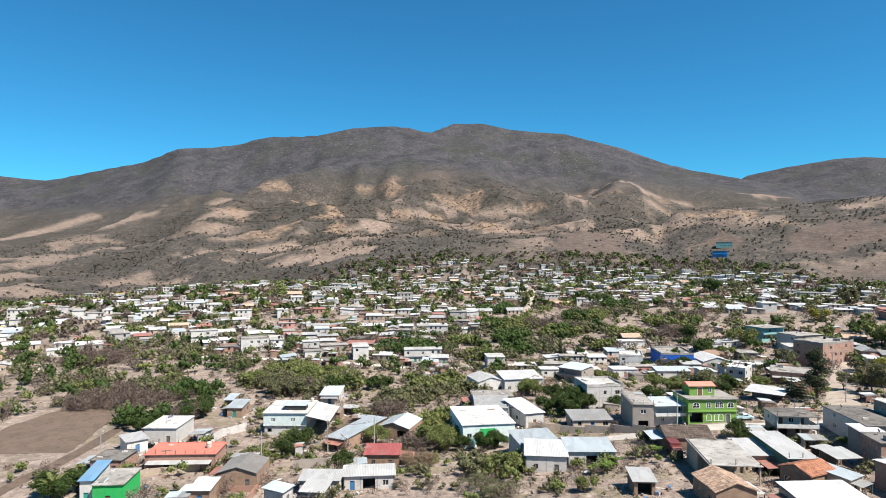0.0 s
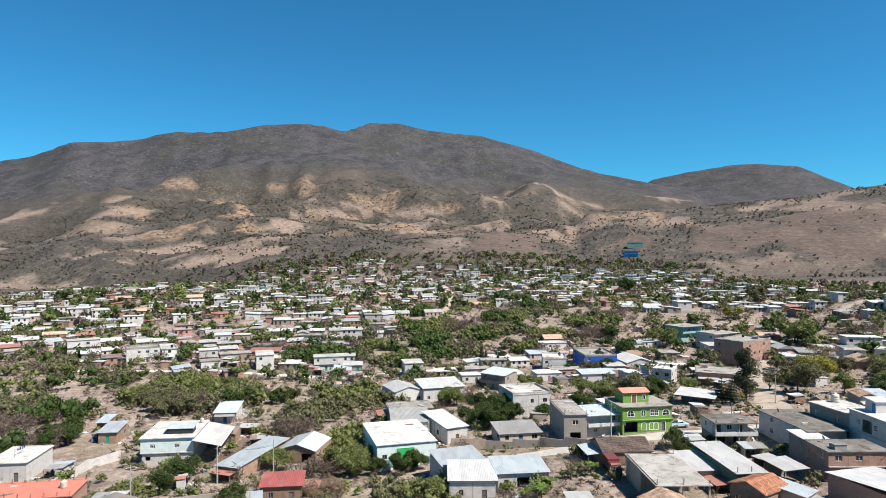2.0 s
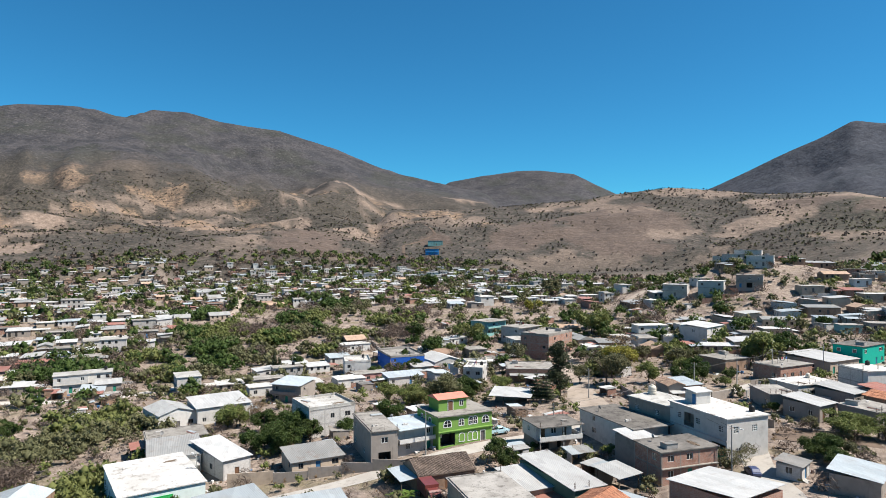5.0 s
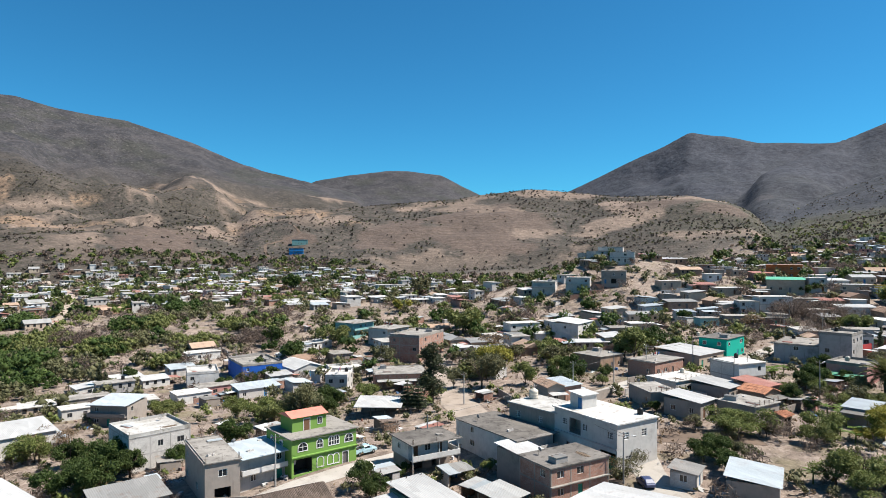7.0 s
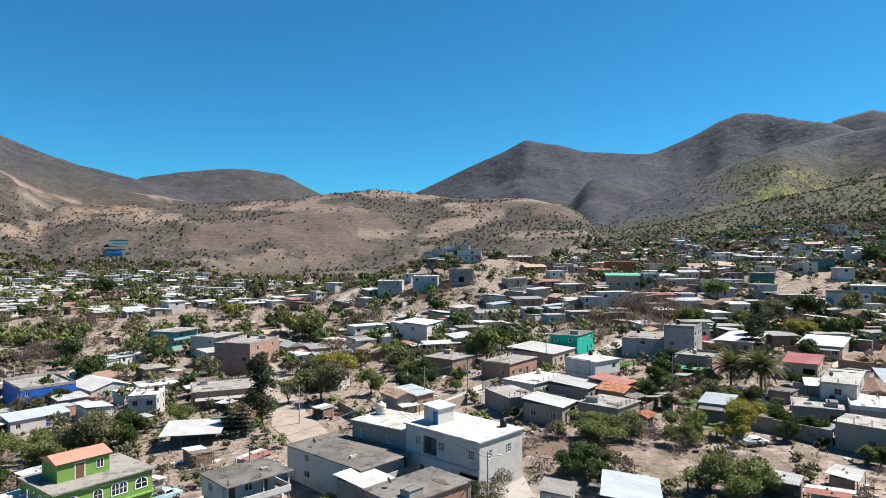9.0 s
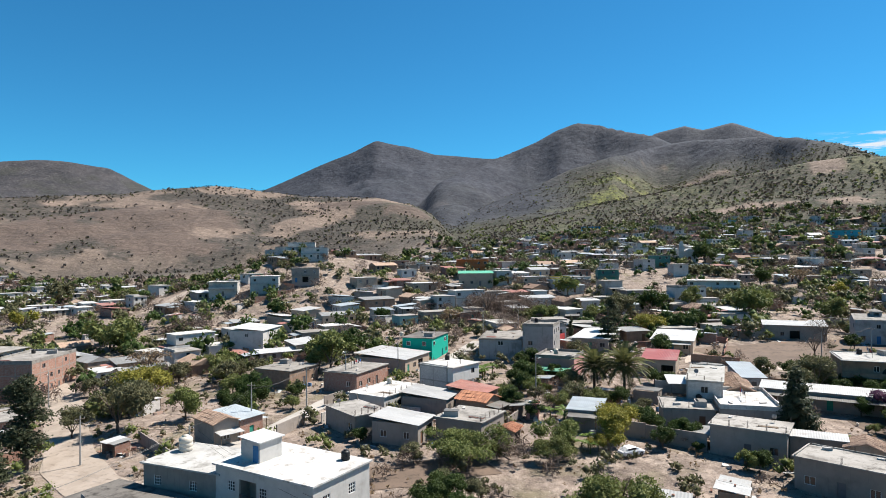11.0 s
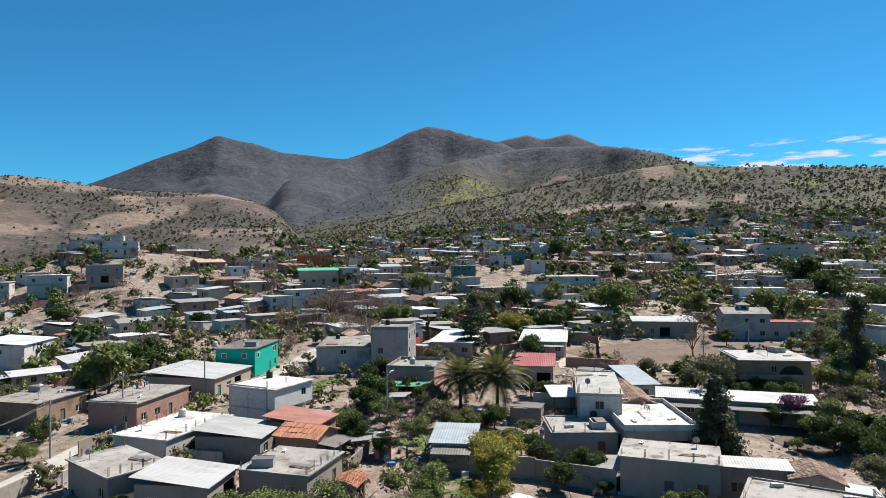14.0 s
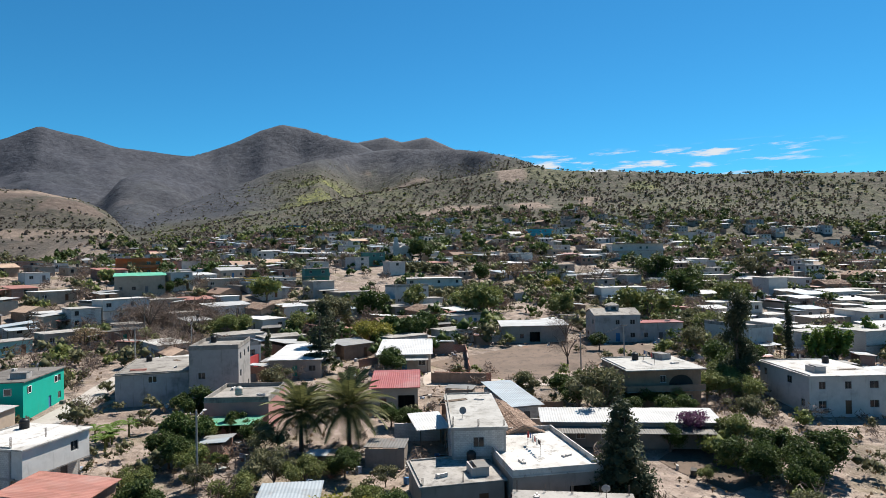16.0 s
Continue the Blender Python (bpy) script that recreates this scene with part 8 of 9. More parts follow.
def vehicle(x, y, rot, kind, colour, label):
    """A parked car, pickup or lorry on its wheels, nose along +x."""
    root = tagged(new({"lorry": "lorry", "pickup": "pickup_truck"}.get(kind, "car")), label, {"lorry": "lorry", "pickup": "pickup truck"}.get(kind, "car"))
    root.matrix_world = pose(x, y, ground_at(x, y) + 0.12, 0, 0, rot)
    mat = vehicle_paint(kind + "_paint", colour)
    L, W, wheel = {"car": (4.1, 0.84, 0.31), "pickup": (5.1, 0.9, 0.36), "lorry": (7.2, 1.15, 0.5)}[kind]
    if kind == "car":
        part("body", *hull([(-L / 2, 0.70, 0.45, 0.80, 0.62), (-L / 2 + 0.25, W, 0.28, 0.95, 0.76), (-0.6, W, 0.25, 0.98, 0.78), (0.9, W, 0.25, 0.95, 0.76), (L / 2 - 0.3, W, 0.28, 0.82, 0.70), (L / 2, 0.66, 0.42, 0.68, 0.58)]), mat, root)
        cabin = part("cabin", *hull([(-1.75, 0.70, 0.93, 1.0, 0.62), (-1.25, 0.74, 0.93, 1.42, 0.58), (0.0, 0.74, 0.93, 1.48, 0.60), (0.45, 0.72, 0.93, 1.38, 0.56), (1.15, 0.70, 0.93, 0.97, 0.62)]), mat, root)
        part("side_window", *bars((-1.2, 0.35, -0.745, -0.742, 1.02, 1.32)), glass, cabin)
        part("side_window", *bars((-1.2, 0.35, 0.742, 0.745, 1.02, 1.32)), glass, cabin)
        part("windscreen", [(0.47, -0.52, 1.36), (0.47, 0.52, 1.36), (1.10, 0.60, 1.0), (1.10, -0.60, 1.0)], [(0, 1, 2, 3), (3, 2, 1, 0)], glass, cabin).location = (0.03, 0, 0.02)
        axles = (-1.25, 1.25)
    elif kind == "pickup":
        part("body", *hull([(-L / 2, W, 0.5, 1.0, 0.86), (-0.3, W, 0.35, 1.02, 0.86), (1.3, W, 0.35, 1.02, 0.84), (L / 2 - 0.25, W, 0.38, 0.95, 0.8), (L / 2, 0.8, 0.48, 0.85, 0.7)]), mat, root)
        part("load_bed", *bars((-L / 2 + 0.1, -0.5, -0.75, 0.75, 1.022, 1.03)), shade_dark, root)
        part("bed_side", *bars((-L / 2 + 0.02, -0.42, -0.88, -0.8, 1.0, 1.25)), mat, root)
        part("bed_side", *bars((-L / 2 + 0.02, -0.42, 0.8, 0.88, 1.0, 1.25)), mat, root)
        cabin = part("cabin", *hull([(-0.4, 0.80, 1.0, 1.66, 0.66), (0.6, 0.80, 1.0, 1.70, 0.68), (1.0, 0.78, 1.0, 1.55, 0.64), (1.5, 0.76, 1.0, 1.05, 0.7)]), mat, root)
        part("side_window", *bars((-0.25, 0.85, -0.81, -0.806, 1.15, 1.5)), glass, cabin)
        part("side_window", *bars((-0.25, 0.85, 0.806, 0.81, 1.15, 1.5)), glass, cabin)
        part("windscreen", [(1.02, -0.6, 1.54), (1.02, 0.6, 1.54), (1.48, 0.68, 1.08), (1.48, -0.68, 1.08)], [(0, 1, 2, 3), (3, 2, 1, 0)], glass, cabin).location = (0.03, 0, 0.02)
        axles = (-1.55, 1.6)
    else:
        cabin = part("cab", *hull([(1.2, W, 0.7, 2.5, 1.05), (2.4, W, 0.7, 2.55, 1.05), (2.7, W, 0.7, 2.3, 1.0), (3.6, 1.0, 0.7, 1.75, 0.9)]), mat, root)
        part("windscreen", [(2.72, -0.9, 2.25), (2.72, 0.9, 2.25), (3.0, 0.9, 1.75), (3.0, -0.9, 1.75)], [(0, 1, 2, 3), (3, 2, 1, 0)], glass, cabin).location = (0.05, 0, 0.08)
        part("grille", *bars((3.61, 3.66, -0.6, 0.6, 0.8, 1.5)), frame_grey, cabin)
        part("cargo_box", *box(-3.6, 1.1, -1.2, 1.2, 1.0, 3.0), mat, root)
        part("chassis", *box(-3.5, 3.4, -0.5, 0.5, 0.55, 0.98), shade_dark, root)
        axles = (-2.3, 2.5)
    for ax in axles:
        for s in (-1, 1):
            tyre = part("wheel", *tube((ax, s * (W - 0.2), wheel), (ax, s * (W + 0.02), wheel), wheel, wheel, 14), black_plastic, root)
            part("rim", *tube((ax, s * (W + 0.005), wheel), (ax, s * (W + 0.035), wheel), wheel * 0.55, wheel * 0.5, 10), frame_grey, tyre)
    return root


vehicle(80.5, 171.2, 5, "pickup", (0.33, 0.47, 0.52), "pale blue pickup truck parked beside a green house")
vehicle(151.3, 107.0, -40, "car", (0.70, 0.70, 0.70), "small white car parked under trees on bare earth")
vehicle(207.9, 253.6, -35, "pickup", (0.72, 0.72, 0.71), "white pickup truck parked on a dirt lot")
vehicle(53.5, 147.5, -95, "lorry", (0.15, 0.04, 0.035), "old dark red lorry parked beside a slab roof")
vehicle(106.0, 126.5, 60, "car", (0.035, 0.05, 0.12), "small dark blue car parked at the street corner")
vehicle(198.0, 68.6, 88, "pickup", (0.62, 0.62, 0.61), "white pickup truck parked in front of a brown house")
vehicle(37.5, 178.5, 80, "car", (0.68, 0.68, 0.68), "white car parked in a walled yard")
vehicle(152.4, 145.2, 20, "car", (0.10, 0.025, 0.03), "dark maroon car parked in a walled yard")
vehicle(207.5, 247.0, 30, "pickup", (0.42, 0.05, 0.04), "red pickup truck parked beside a house")


# ---- what lies about on the flat roofs ----
def block_pile(r):
    shells = []
    for k in range(r.randint(5, 11)):
        x, y, z = 0.43 * (k % 3) + r.uniform(-0.04, 0.04), 0.23 * ((k // 3) % 2) + r.uniform(-0.03, 0.03), 0.194 * (k // 6)
        shells.append(turned(box(x - 0.2, x + 0.2, y - 0.1, y + 0.1, z, z + 0.19), r.uniform(-9, 9)))
    return tagged(part("block_pile", *merge(*shells), WALLS["block"][0]), "loose pile of grey concrete blocks on a roof", "building blocks", "block piles", "stuff")


def plank_stack(r):
    root = tagged(new("plank_stack"), "weathered grey-brown planks lying on a flat roof", "planks", "plank stacks")
    for k in range(r.randint(4, 8)):
        long = r.uniform(1.8, 3.2)
        ob = part("plank", *box(-long / 2, long / 2, -0.1, 0.1, 0, 0.035), timber, root)
        ob.matrix_basis = pose(r.uniform(-0.3, 0.3), 0.24 * (k % 4), 0.04 * (k // 4), 0, 0, r.uniform(-9, 9))
    return root


def satellite_dish(r):
    root = tagged(new("satellite_dish"), "small grey satellite dish on a short mast", "satellite dish", "satellite dishes")
    part("mast", *tube((0, 0, 0), (0, 0, 0.9), 0.03, 0.03, 6), steel, root)
    rings, n = [], 12
    for k in range(4):
        q = k / 3
        rings += [(0.4 * q * math.cos(6.2832 * j / n), -0.12 + 0.14 * q * q * -1 + 0.4 * q * math.sin(6.2832 * j / n) * 0.35, 0.95 + 0.4 * q * math.sin(6.2832 * j / n)) for j in range(n)]
    faces = [(k * n + j, k * n + (j + 1) % n, (k + 1) * n + (j + 1) % n, (k + 1) * n + j) for k in range(3) for j in range(n)]
    back = [(x, y + 0.03, z) for x, y, z in rings]
    m = len(rings)
    faces += [tuple(i + m for i in reversed(f)) for f in faces] + [(3 * n + j, 3 * n + (j + 1) % n, m + 3 * n + (j + 1) % n, m + 3 * n + j) for j in range(n)]
    part("dish", rings + back, faces, frame_grey, root)
    part("arm", *tube((0, -0.1, 0.75), (0, -0.55, 1.0), 0.012, 0.012, 5), steel, root)
    return root


def stair_hood(r):
    root = tagged(new("roof_hatch"), "low block hood over a stair opening in a flat roof", "roof hatch", "roof hatches")
    part("wall", *bars((-0.9, 0.9, -1.2, -1.05, 0, 0.9), (-0.9, 0.9, 1.05, 1.2, 0, 0.9), (-0.9, -0.75, -1.045, 1.045, 0, 0.9), (0.75, 0.9, -1.045, 1.045, 0, 0.9)), WALLS["concwall"][0], root)
    part("cover", *box(-1.0, 0.35, -1.25, 1.25, 0.905, 0.96), ROOFS["greyold"][0], root)
    return root


def tarpaulin(r):
    root = tagged(new("sheet_pile"), "spare corrugated sheets lying on a flat roof", "metal sheets", "spare roof sheets")
    for k in range(3):
        v, f = sheet_roof(0.9, 2.6, 0.05 + 0.06 * k, 0.04, 0.0)
        ob = part("sheet", v, f, ROOFS[r.choice(["greyold", "rust", "paleblue"])][0], root)
        ob.matrix_basis = pose(0.12 * k, 0, 0, 0, 0, r.uniform(-8, 8))
    return root


def clothes_line(r, cloth):
    root = tagged(new("clothes_line"), "washing hung on a line between two roof posts", "clothes line", "clothes lines")
    for x in (-2.2, 2.2):
        part("post", *tube((x, 0, 0), (x, 0, 1.7), 0.03, 0.03, 6), steel, root)
    part("line", *tube((-2.2, 0, 1.62), (2.2, 0, 1.62), 0.008, 0.008, 4), steel, root)
    x = -1.9
    while x < 1.7:
        w, t = r.uniform(0.3, 0.7), r.uniform(0.45, 0.95)
        verts, faces = [], []
        for s in (-0.012, 0.012):
            for j in range(5):
                for k in range(5):
                    verts.append((x + w * k / 4, s + 0.05 * math.sin(k * 1.7 + x) * j / 4, 1.62 - t * j / 4))
        faces = [(q * 25 + 5 * j + k, q * 25 + 5 * j + k + 1, q * 25 + 5 * j + k + 6, q * 25 + 5 * j + k + 5) for q in range(2) for j in range(4) for k in range(4)]
        part("cloth", verts, faces, cloth[r.randrange(len(cloth))], root)
        x += w + r.uniform(0.05, 0.35)
    return root


CLOTH = [paint("dark_cloth", (0.03, 0.03, 0.04), amount=0.1, streak=False), paint("white_cloth", (0.6, 0.6, 0.58), amount=0.1, streak=False), paint("red_cloth", (0.4, 0.06, 0.06), amount=0.1, streak=False), paint("blue_cloth", (0.06, 0.13, 0.32), amount=0.1, streak=False)]
dice = random.Random(77)
for k, (m, w, d, z, roof) in enumerate(ROOFTOPS):
    spots = [(-0.3, 0.25), (0.25, -0.2), (0.28, 0.28), (-0.25, -0.27)]
    dice.shuffle(spots)
    for (fx, fy), make in zip(spots, dice.sample([block_pile, plank_stack, satellite_dish, stair_hood, tarpaulin, block_pile], 2 + k % 2)):
        if make is stair_hood and min(w, d) < 7:
            make = block_pile
        thing = make(dice)
        thing.matrix_world = m @ pose(fx * w, fy * d, z + 0.003, 0, 0, dice.choice([0, 90, 180, 20]))
    if k % 6 == 2 and w > 6:
        line = clothes_line(dice, CLOTH)
        line.matrix_world = m @ pose(0, 0, z + 0.003, 0, 0, dice.choice([0, 90]))


# ---- the rest of the village, thinning out towards the slopes ----
LIMIT = ([-64, -46, -30, -10, 8, 18, 26, 33, 42, 50, 60, 70, 85, 100, 130], [600, 640, 640, 680, 720, 720, 640, 520, 430, 430, 560, 640, 700, 660, 600])


def polar(x, y):
    dx, dy = x - CENTRE[0], y - CENTRE[1]
    return math.hypot(dx, dy), math.degrees(math.atan2(dx, dy))


# open ground and groves that hold no houses: x, y, radius
OPEN = [(-95, 190, 34), (-80, 235, 40), (-35, 245, 36), (-20, 230, 25), (20, 255, 22), (-125, 215, 60), (-100, 270, 34), (155, 112, 16), (165, 60, 25), (25, 330, 38), (65, 330, 26), (-10, 320, 20), (55, 375, 30), (240, 85, 19), (255, 62, 15), (232, 98, 12),
        (165, 215, 22), (135, 200, 12), (150, 110, 12), (235, 190, 22), (120, 330, 22), (-140, 280, 40), (85, 420, 22), (5, 470, 20), (290, 330, 22), (300, 270, 22)]
rng = random.Random(11)
STYLES = [("slab", "concrete", "plaster", 1), ("slab", "white", "whitewall", 1), ("tin", "white", "plaster", 1), ("tin", "paleblue", "block", 1), ("slab", "dark", "brick", 1),
          ("parapet", "concrete", "paintgrey", 2), ("slab", "white", "paintgrey", 2), ("tin", "grey", "adobe", 1), ("gable", "grey", "beige", 1), ("slab", "whiteconc", "block", 2),
          ("tile", "clay", "adobe", 1), ("tin", "white", "beige", 1), ("slab", "concrete", "tealpale", 1), ("slab", "concrete", "concwall", 2), ("tin", "rust", "brick", 1), ("slab", "concrete", "pink", 1),
          ("slab", "white", "beige", 1), ("parapet", "white", "yellow", 1), ("slab", "concrete", "whitewall", 1), ("tin", "white", "whitewall", 1), ("slab", "whiteconc", "whitewall", 2)]
WEIGHT = [9, 8, 10, 7, 7, 2.5, 2, 7, 4, 2.5, 6, 8, 0.7, 2, 4, 1.5, 6, 0.8, 9, 7, 2.5]
_built = {}


def simple_house(style, size, x, y, rot):
    """A village house of one of the common patterns; far ones carry their front openings only."""
    key = (style, size)
    if key in _built:
        FOOT.append((x, y, _built[key][1]))
        return copy_thing(_built[key][0], pose(x, y, ground_at(x, y), 0, 0, rot))
    roof, colour, wall, storeys = style
    w, d = ((7.5, 6.0), (10.0, 7.5), (13.0, 7.0))[size % 3]
    h = (3.0, 5.8)[storeys - 1]
    root = house(x, y, rot, w, d, h, roof, colour, wall, storeys, 400 + len(_built), plain=True, drop=2.4, lean=len(_built) % 3 != 0)
    for o in [c for c in root.children if c.name.startswith(("column", "ring_beam", "roof_kerb"))]:
        bpy.data.objects.remove(o)
    if size >= 3:
        wins = [c for c in root.children if c.name.startswith("window")]
        for o in wins[3:]:
            for c in list(o.children):
                bpy.data.objects.remove(c)
            bpy.data.objects.remove(o)
    _built[key] = (root, math.hypot(w, d) / 2)
    return root


def free(x, y, r, gap=0.0):
    """Whether a circle is clear of all that has been built so far."""
    for a, b, c in FOOT[free.seen:] + (PAVED if free.seen == 0 else []):
        free.cells.setdefault((int(a // 14), int(b // 14)), []).append((a, b, c))
    free.seen = len(FOOT)
    i, j = int(x // 14), int(y // 14)
    for u in range(i - 1, i + 2):
        for v in range(j - 1, j + 2):
            for a, b, c in free.cells.get((u, v), ()):
                if (a - x) ** 2 + (b - y) ** 2 < ((r + c) * 0.82 + gap) ** 2:
                    return False
    return True


free.seen, free.cells = 0, {}


def fill_houses(count, near, far_off, tries, sizes):
    made = 0
    for _ in range(tries):
        if made >= count:
            break
        az = rng.uniform(-60, 128)
        r = math.sqrt(rng.uniform(near ** 2, far_off ** 2))
        if r > np.interp(az, *LIMIT):
            continue
        x, y = CENTRE[0] + r * math.sin(radians(az)), CENTRE[1] + r * math.cos(radians(az))
        if any((x - a) ** 2 + (y - b) ** 2 < c * c for a, b, c in OPEN):
            continue
        if value_noise(np.array(x / 70 + 3), np.array(y / 70 + 8)) < 0.24:
            continue
        size = rng.choice(sizes)
        if not free(x, y, 5.0, 0.3):
            continue
        block = 25 * (float(value_noise(np.array(x / 160 + 60), np.array(y / 160 + 20))) - 0.5)
        rot = (-az if abs(az) > 20 else 0) * 0.7 + block + rng.choice([0, 0, 0, 90, -90]) + rng.uniform(-5, 5)
        simple_house(rng.choices(STYLES, WEIGHT)[0], size, x, y, rot)
        made += 1
    return made


fill_houses(195, 190, 330, 16000, (0, 1, 2))


def far_houses(count, near, far_off, tries):
    """The farther village, too many to count: houses with roofs, eaves, windows and lean-tos in one object."""
    mats = []
    verts, faces, index = [], [], []

    def add(shell, mat, m):
        if mat not in mats:
            mats.append(mat)
        k = len(verts)
        verts.extend(tuple(m @ Vector(v)) for v in shell[0])
        faces.extend(tuple(i + k for i in f) for f in shell[1])
        index.extend([mats.index(mat)] * len(shell[1]))
    made = 0
    for _ in range(tries):
        if made >= count:
            break
        az = rng.uniform(-60, 129)
        r = math.sqrt(rng.uniform(near ** 2, far_off ** 2))
        if r > np.interp(az, *LIMIT):
            continue
        x, y = CENTRE[0] + r * math.sin(radians(az)), CENTRE[1] + r * math.cos(radians(az))
        if any((x - a) ** 2 + (y - b) ** 2 < c * c for a, b, c in OPEN):
            continue
        if value_noise(np.array(x / 70 + 3), np.array(y / 70 + 8)) < 0.2 or not free(x, y, 3.6, 0.0):
            continue
        block = 25 * (float(value_noise(np.array(x / 160 + 60), np.array(y / 160 + 20))) - 0.5)
        rot = (-az if abs(az) > 20 else 0) * 0.7 + block + rng.choice([0, 0, 0, 90, -90]) + rng.uniform(-5, 5)
        roof, colour, wall, storeys = rng.choices(STYLES, WEIGHT)[0]
        w, d, h = rng.uniform(6, 12), rng.uniform(5, 8.5), (rng.uniform(2.3, 2.8), rng.uniform(4.8, 5.4))[storeys - 1]
        FOOT.append((x, y, math.hypot(w, d) / 2))
        m = pose(x, y, ground_at(x, y), 0, 0, rot)
        wm, rm = WALLS[wall][0], ROOFS[colour][0]
        if roof in ("tin", "gable", "tile") and rm.name == "white_roof":
            rm = white_sheet
        add(box(-w / 2, w / 2, -d / 2, d / 2, -2.5, h), wm, m)
        o = 0.35
        if roof in ("slab", "parapet"):
            add(box(-w / 2 - o, w / 2 + o, -d / 2 - o, d / 2 + o, h + 0.004, h + 0.2), rm, m)
            if roof == "parapet" or rng.random() < 0.3:
                add(box(-w / 2, w / 2, d / 2 - 0.2, d / 2, h + 0.204, h + 0.8), wm, m)
                add(box(-w / 2, -w / 2 + 0.2, -d / 2, d / 2 - 0.205, h + 0.204, h + 0.8), wm, m)
        elif roof == "tin":
            v, f = box(-w / 2 - o, w / 2 + o, -d / 2 - o, d / 2 + o, h + 0.02, h + 0.1)
            add(([(a, b, c + (b + d / 2) * 0.09) for a, b, c in v], f), rm, m)
        else:
            rise = d * 0.2
            add(([(-w / 2 - o, -d / 2 - o, h - 0.1), (w / 2 + o, -d / 2 - o, h - 0.1), (w / 2 + o, d / 2 + o, h - 0.1), (-w / 2 - o, d / 2 + o, h - 0.1), (-w / 2 - o, 0, h + rise), (w / 2 + o, 0, h + rise)],
                 [(0, 1, 5, 4), (2, 3, 4, 5), (0, 4, 3), (1, 2, 5), (3, 2, 1, 0)]), rm, m)
        for k in range(storeys):
            for i in range(int(w / 2.6)):
                if rng.random() < 0.75:
                    cx, z = -w / 2 + 1.3 + 2.6 * i, k * h / storeys
                    tall = rng.random() < 0.3 and k == 0
                    # tall ones are near-black panels on the wall, painted shade of open doorways
                    add(box(cx - 0.5, cx + 0.5, -d / 2 - 0.03, -d / 2 - 0.004, z + (0.05 if tall else 0.9), z + 2.1), shade_dark if tall else glass, m)
            for s in (-1, 1):
                if rng.random() < 0.6:
                    z = k * h / storeys
                    add(box(s * w / 2 + min(0, s * 0.03) + 0.004 * s, s * w / 2 + max(0, s * 0.03) + 0.004 * s, -0.6, 0.6, z + 0.9, z + 2.0), glass, m)
        if rng.random() < 0.5:
            # a lean-to with a sheet roof on posts
            lw, s = rng.uniform(2.5, 4.5), rng.choice([-1, 1])
            v, f = box(s * w / 2 + (0 if s > 0 else -lw), s * w / 2 + (lw if s > 0 else 0), -d / 2, d / 2 * rng.uniform(0.2, 1), 2.5, 2.57)
            add(([(a, b, c - abs(abs(a) - w / 2) * 0.1) for a, b, c in v], f), rng.choice([white_sheet, ROOFS["paleblue"][0], ROOFS["grey"][0], ROOFS["rust"][0]]), m)
            add(box(s * (w / 2 + lw - 0.2) - 0.08, s * (w / 2 + lw - 0.2) + 0.08, -d / 2 + 0.1, -d / 2 + 0.26, -2, 2.3), timber, m)
        if rng.random() < 0.35:
            add(tube((w / 4, d / 5, h + 0.2), (w / 4, d / 5, h + 1.35), 0.55, 0.5, 9), black_plastic if rng.random() < 0.7 else beige_plastic, m)
        made += 1
    me = bpy.data.meshes.new("far_houses")
    me.from_pydata(verts, [], faces)
    for mat in mats:
        me.materials.append(mat)
    me.polygons.foreach_set("material_index", np.array(index, dtype=np.int32))
    return tagged(new("far_houses", me), "dense distant village houses with flat and sheet-metal roofs", "houses", kind="stuff")


SHEDS = [("white", "adobe"), ("grey", "brick"), ("paleblue", "block"), ("rust", "adobe"), ("greyold", "plaster"), ("white", "brick"), ("white", "block"), ("brown", "adobe")]
_sheds = {}


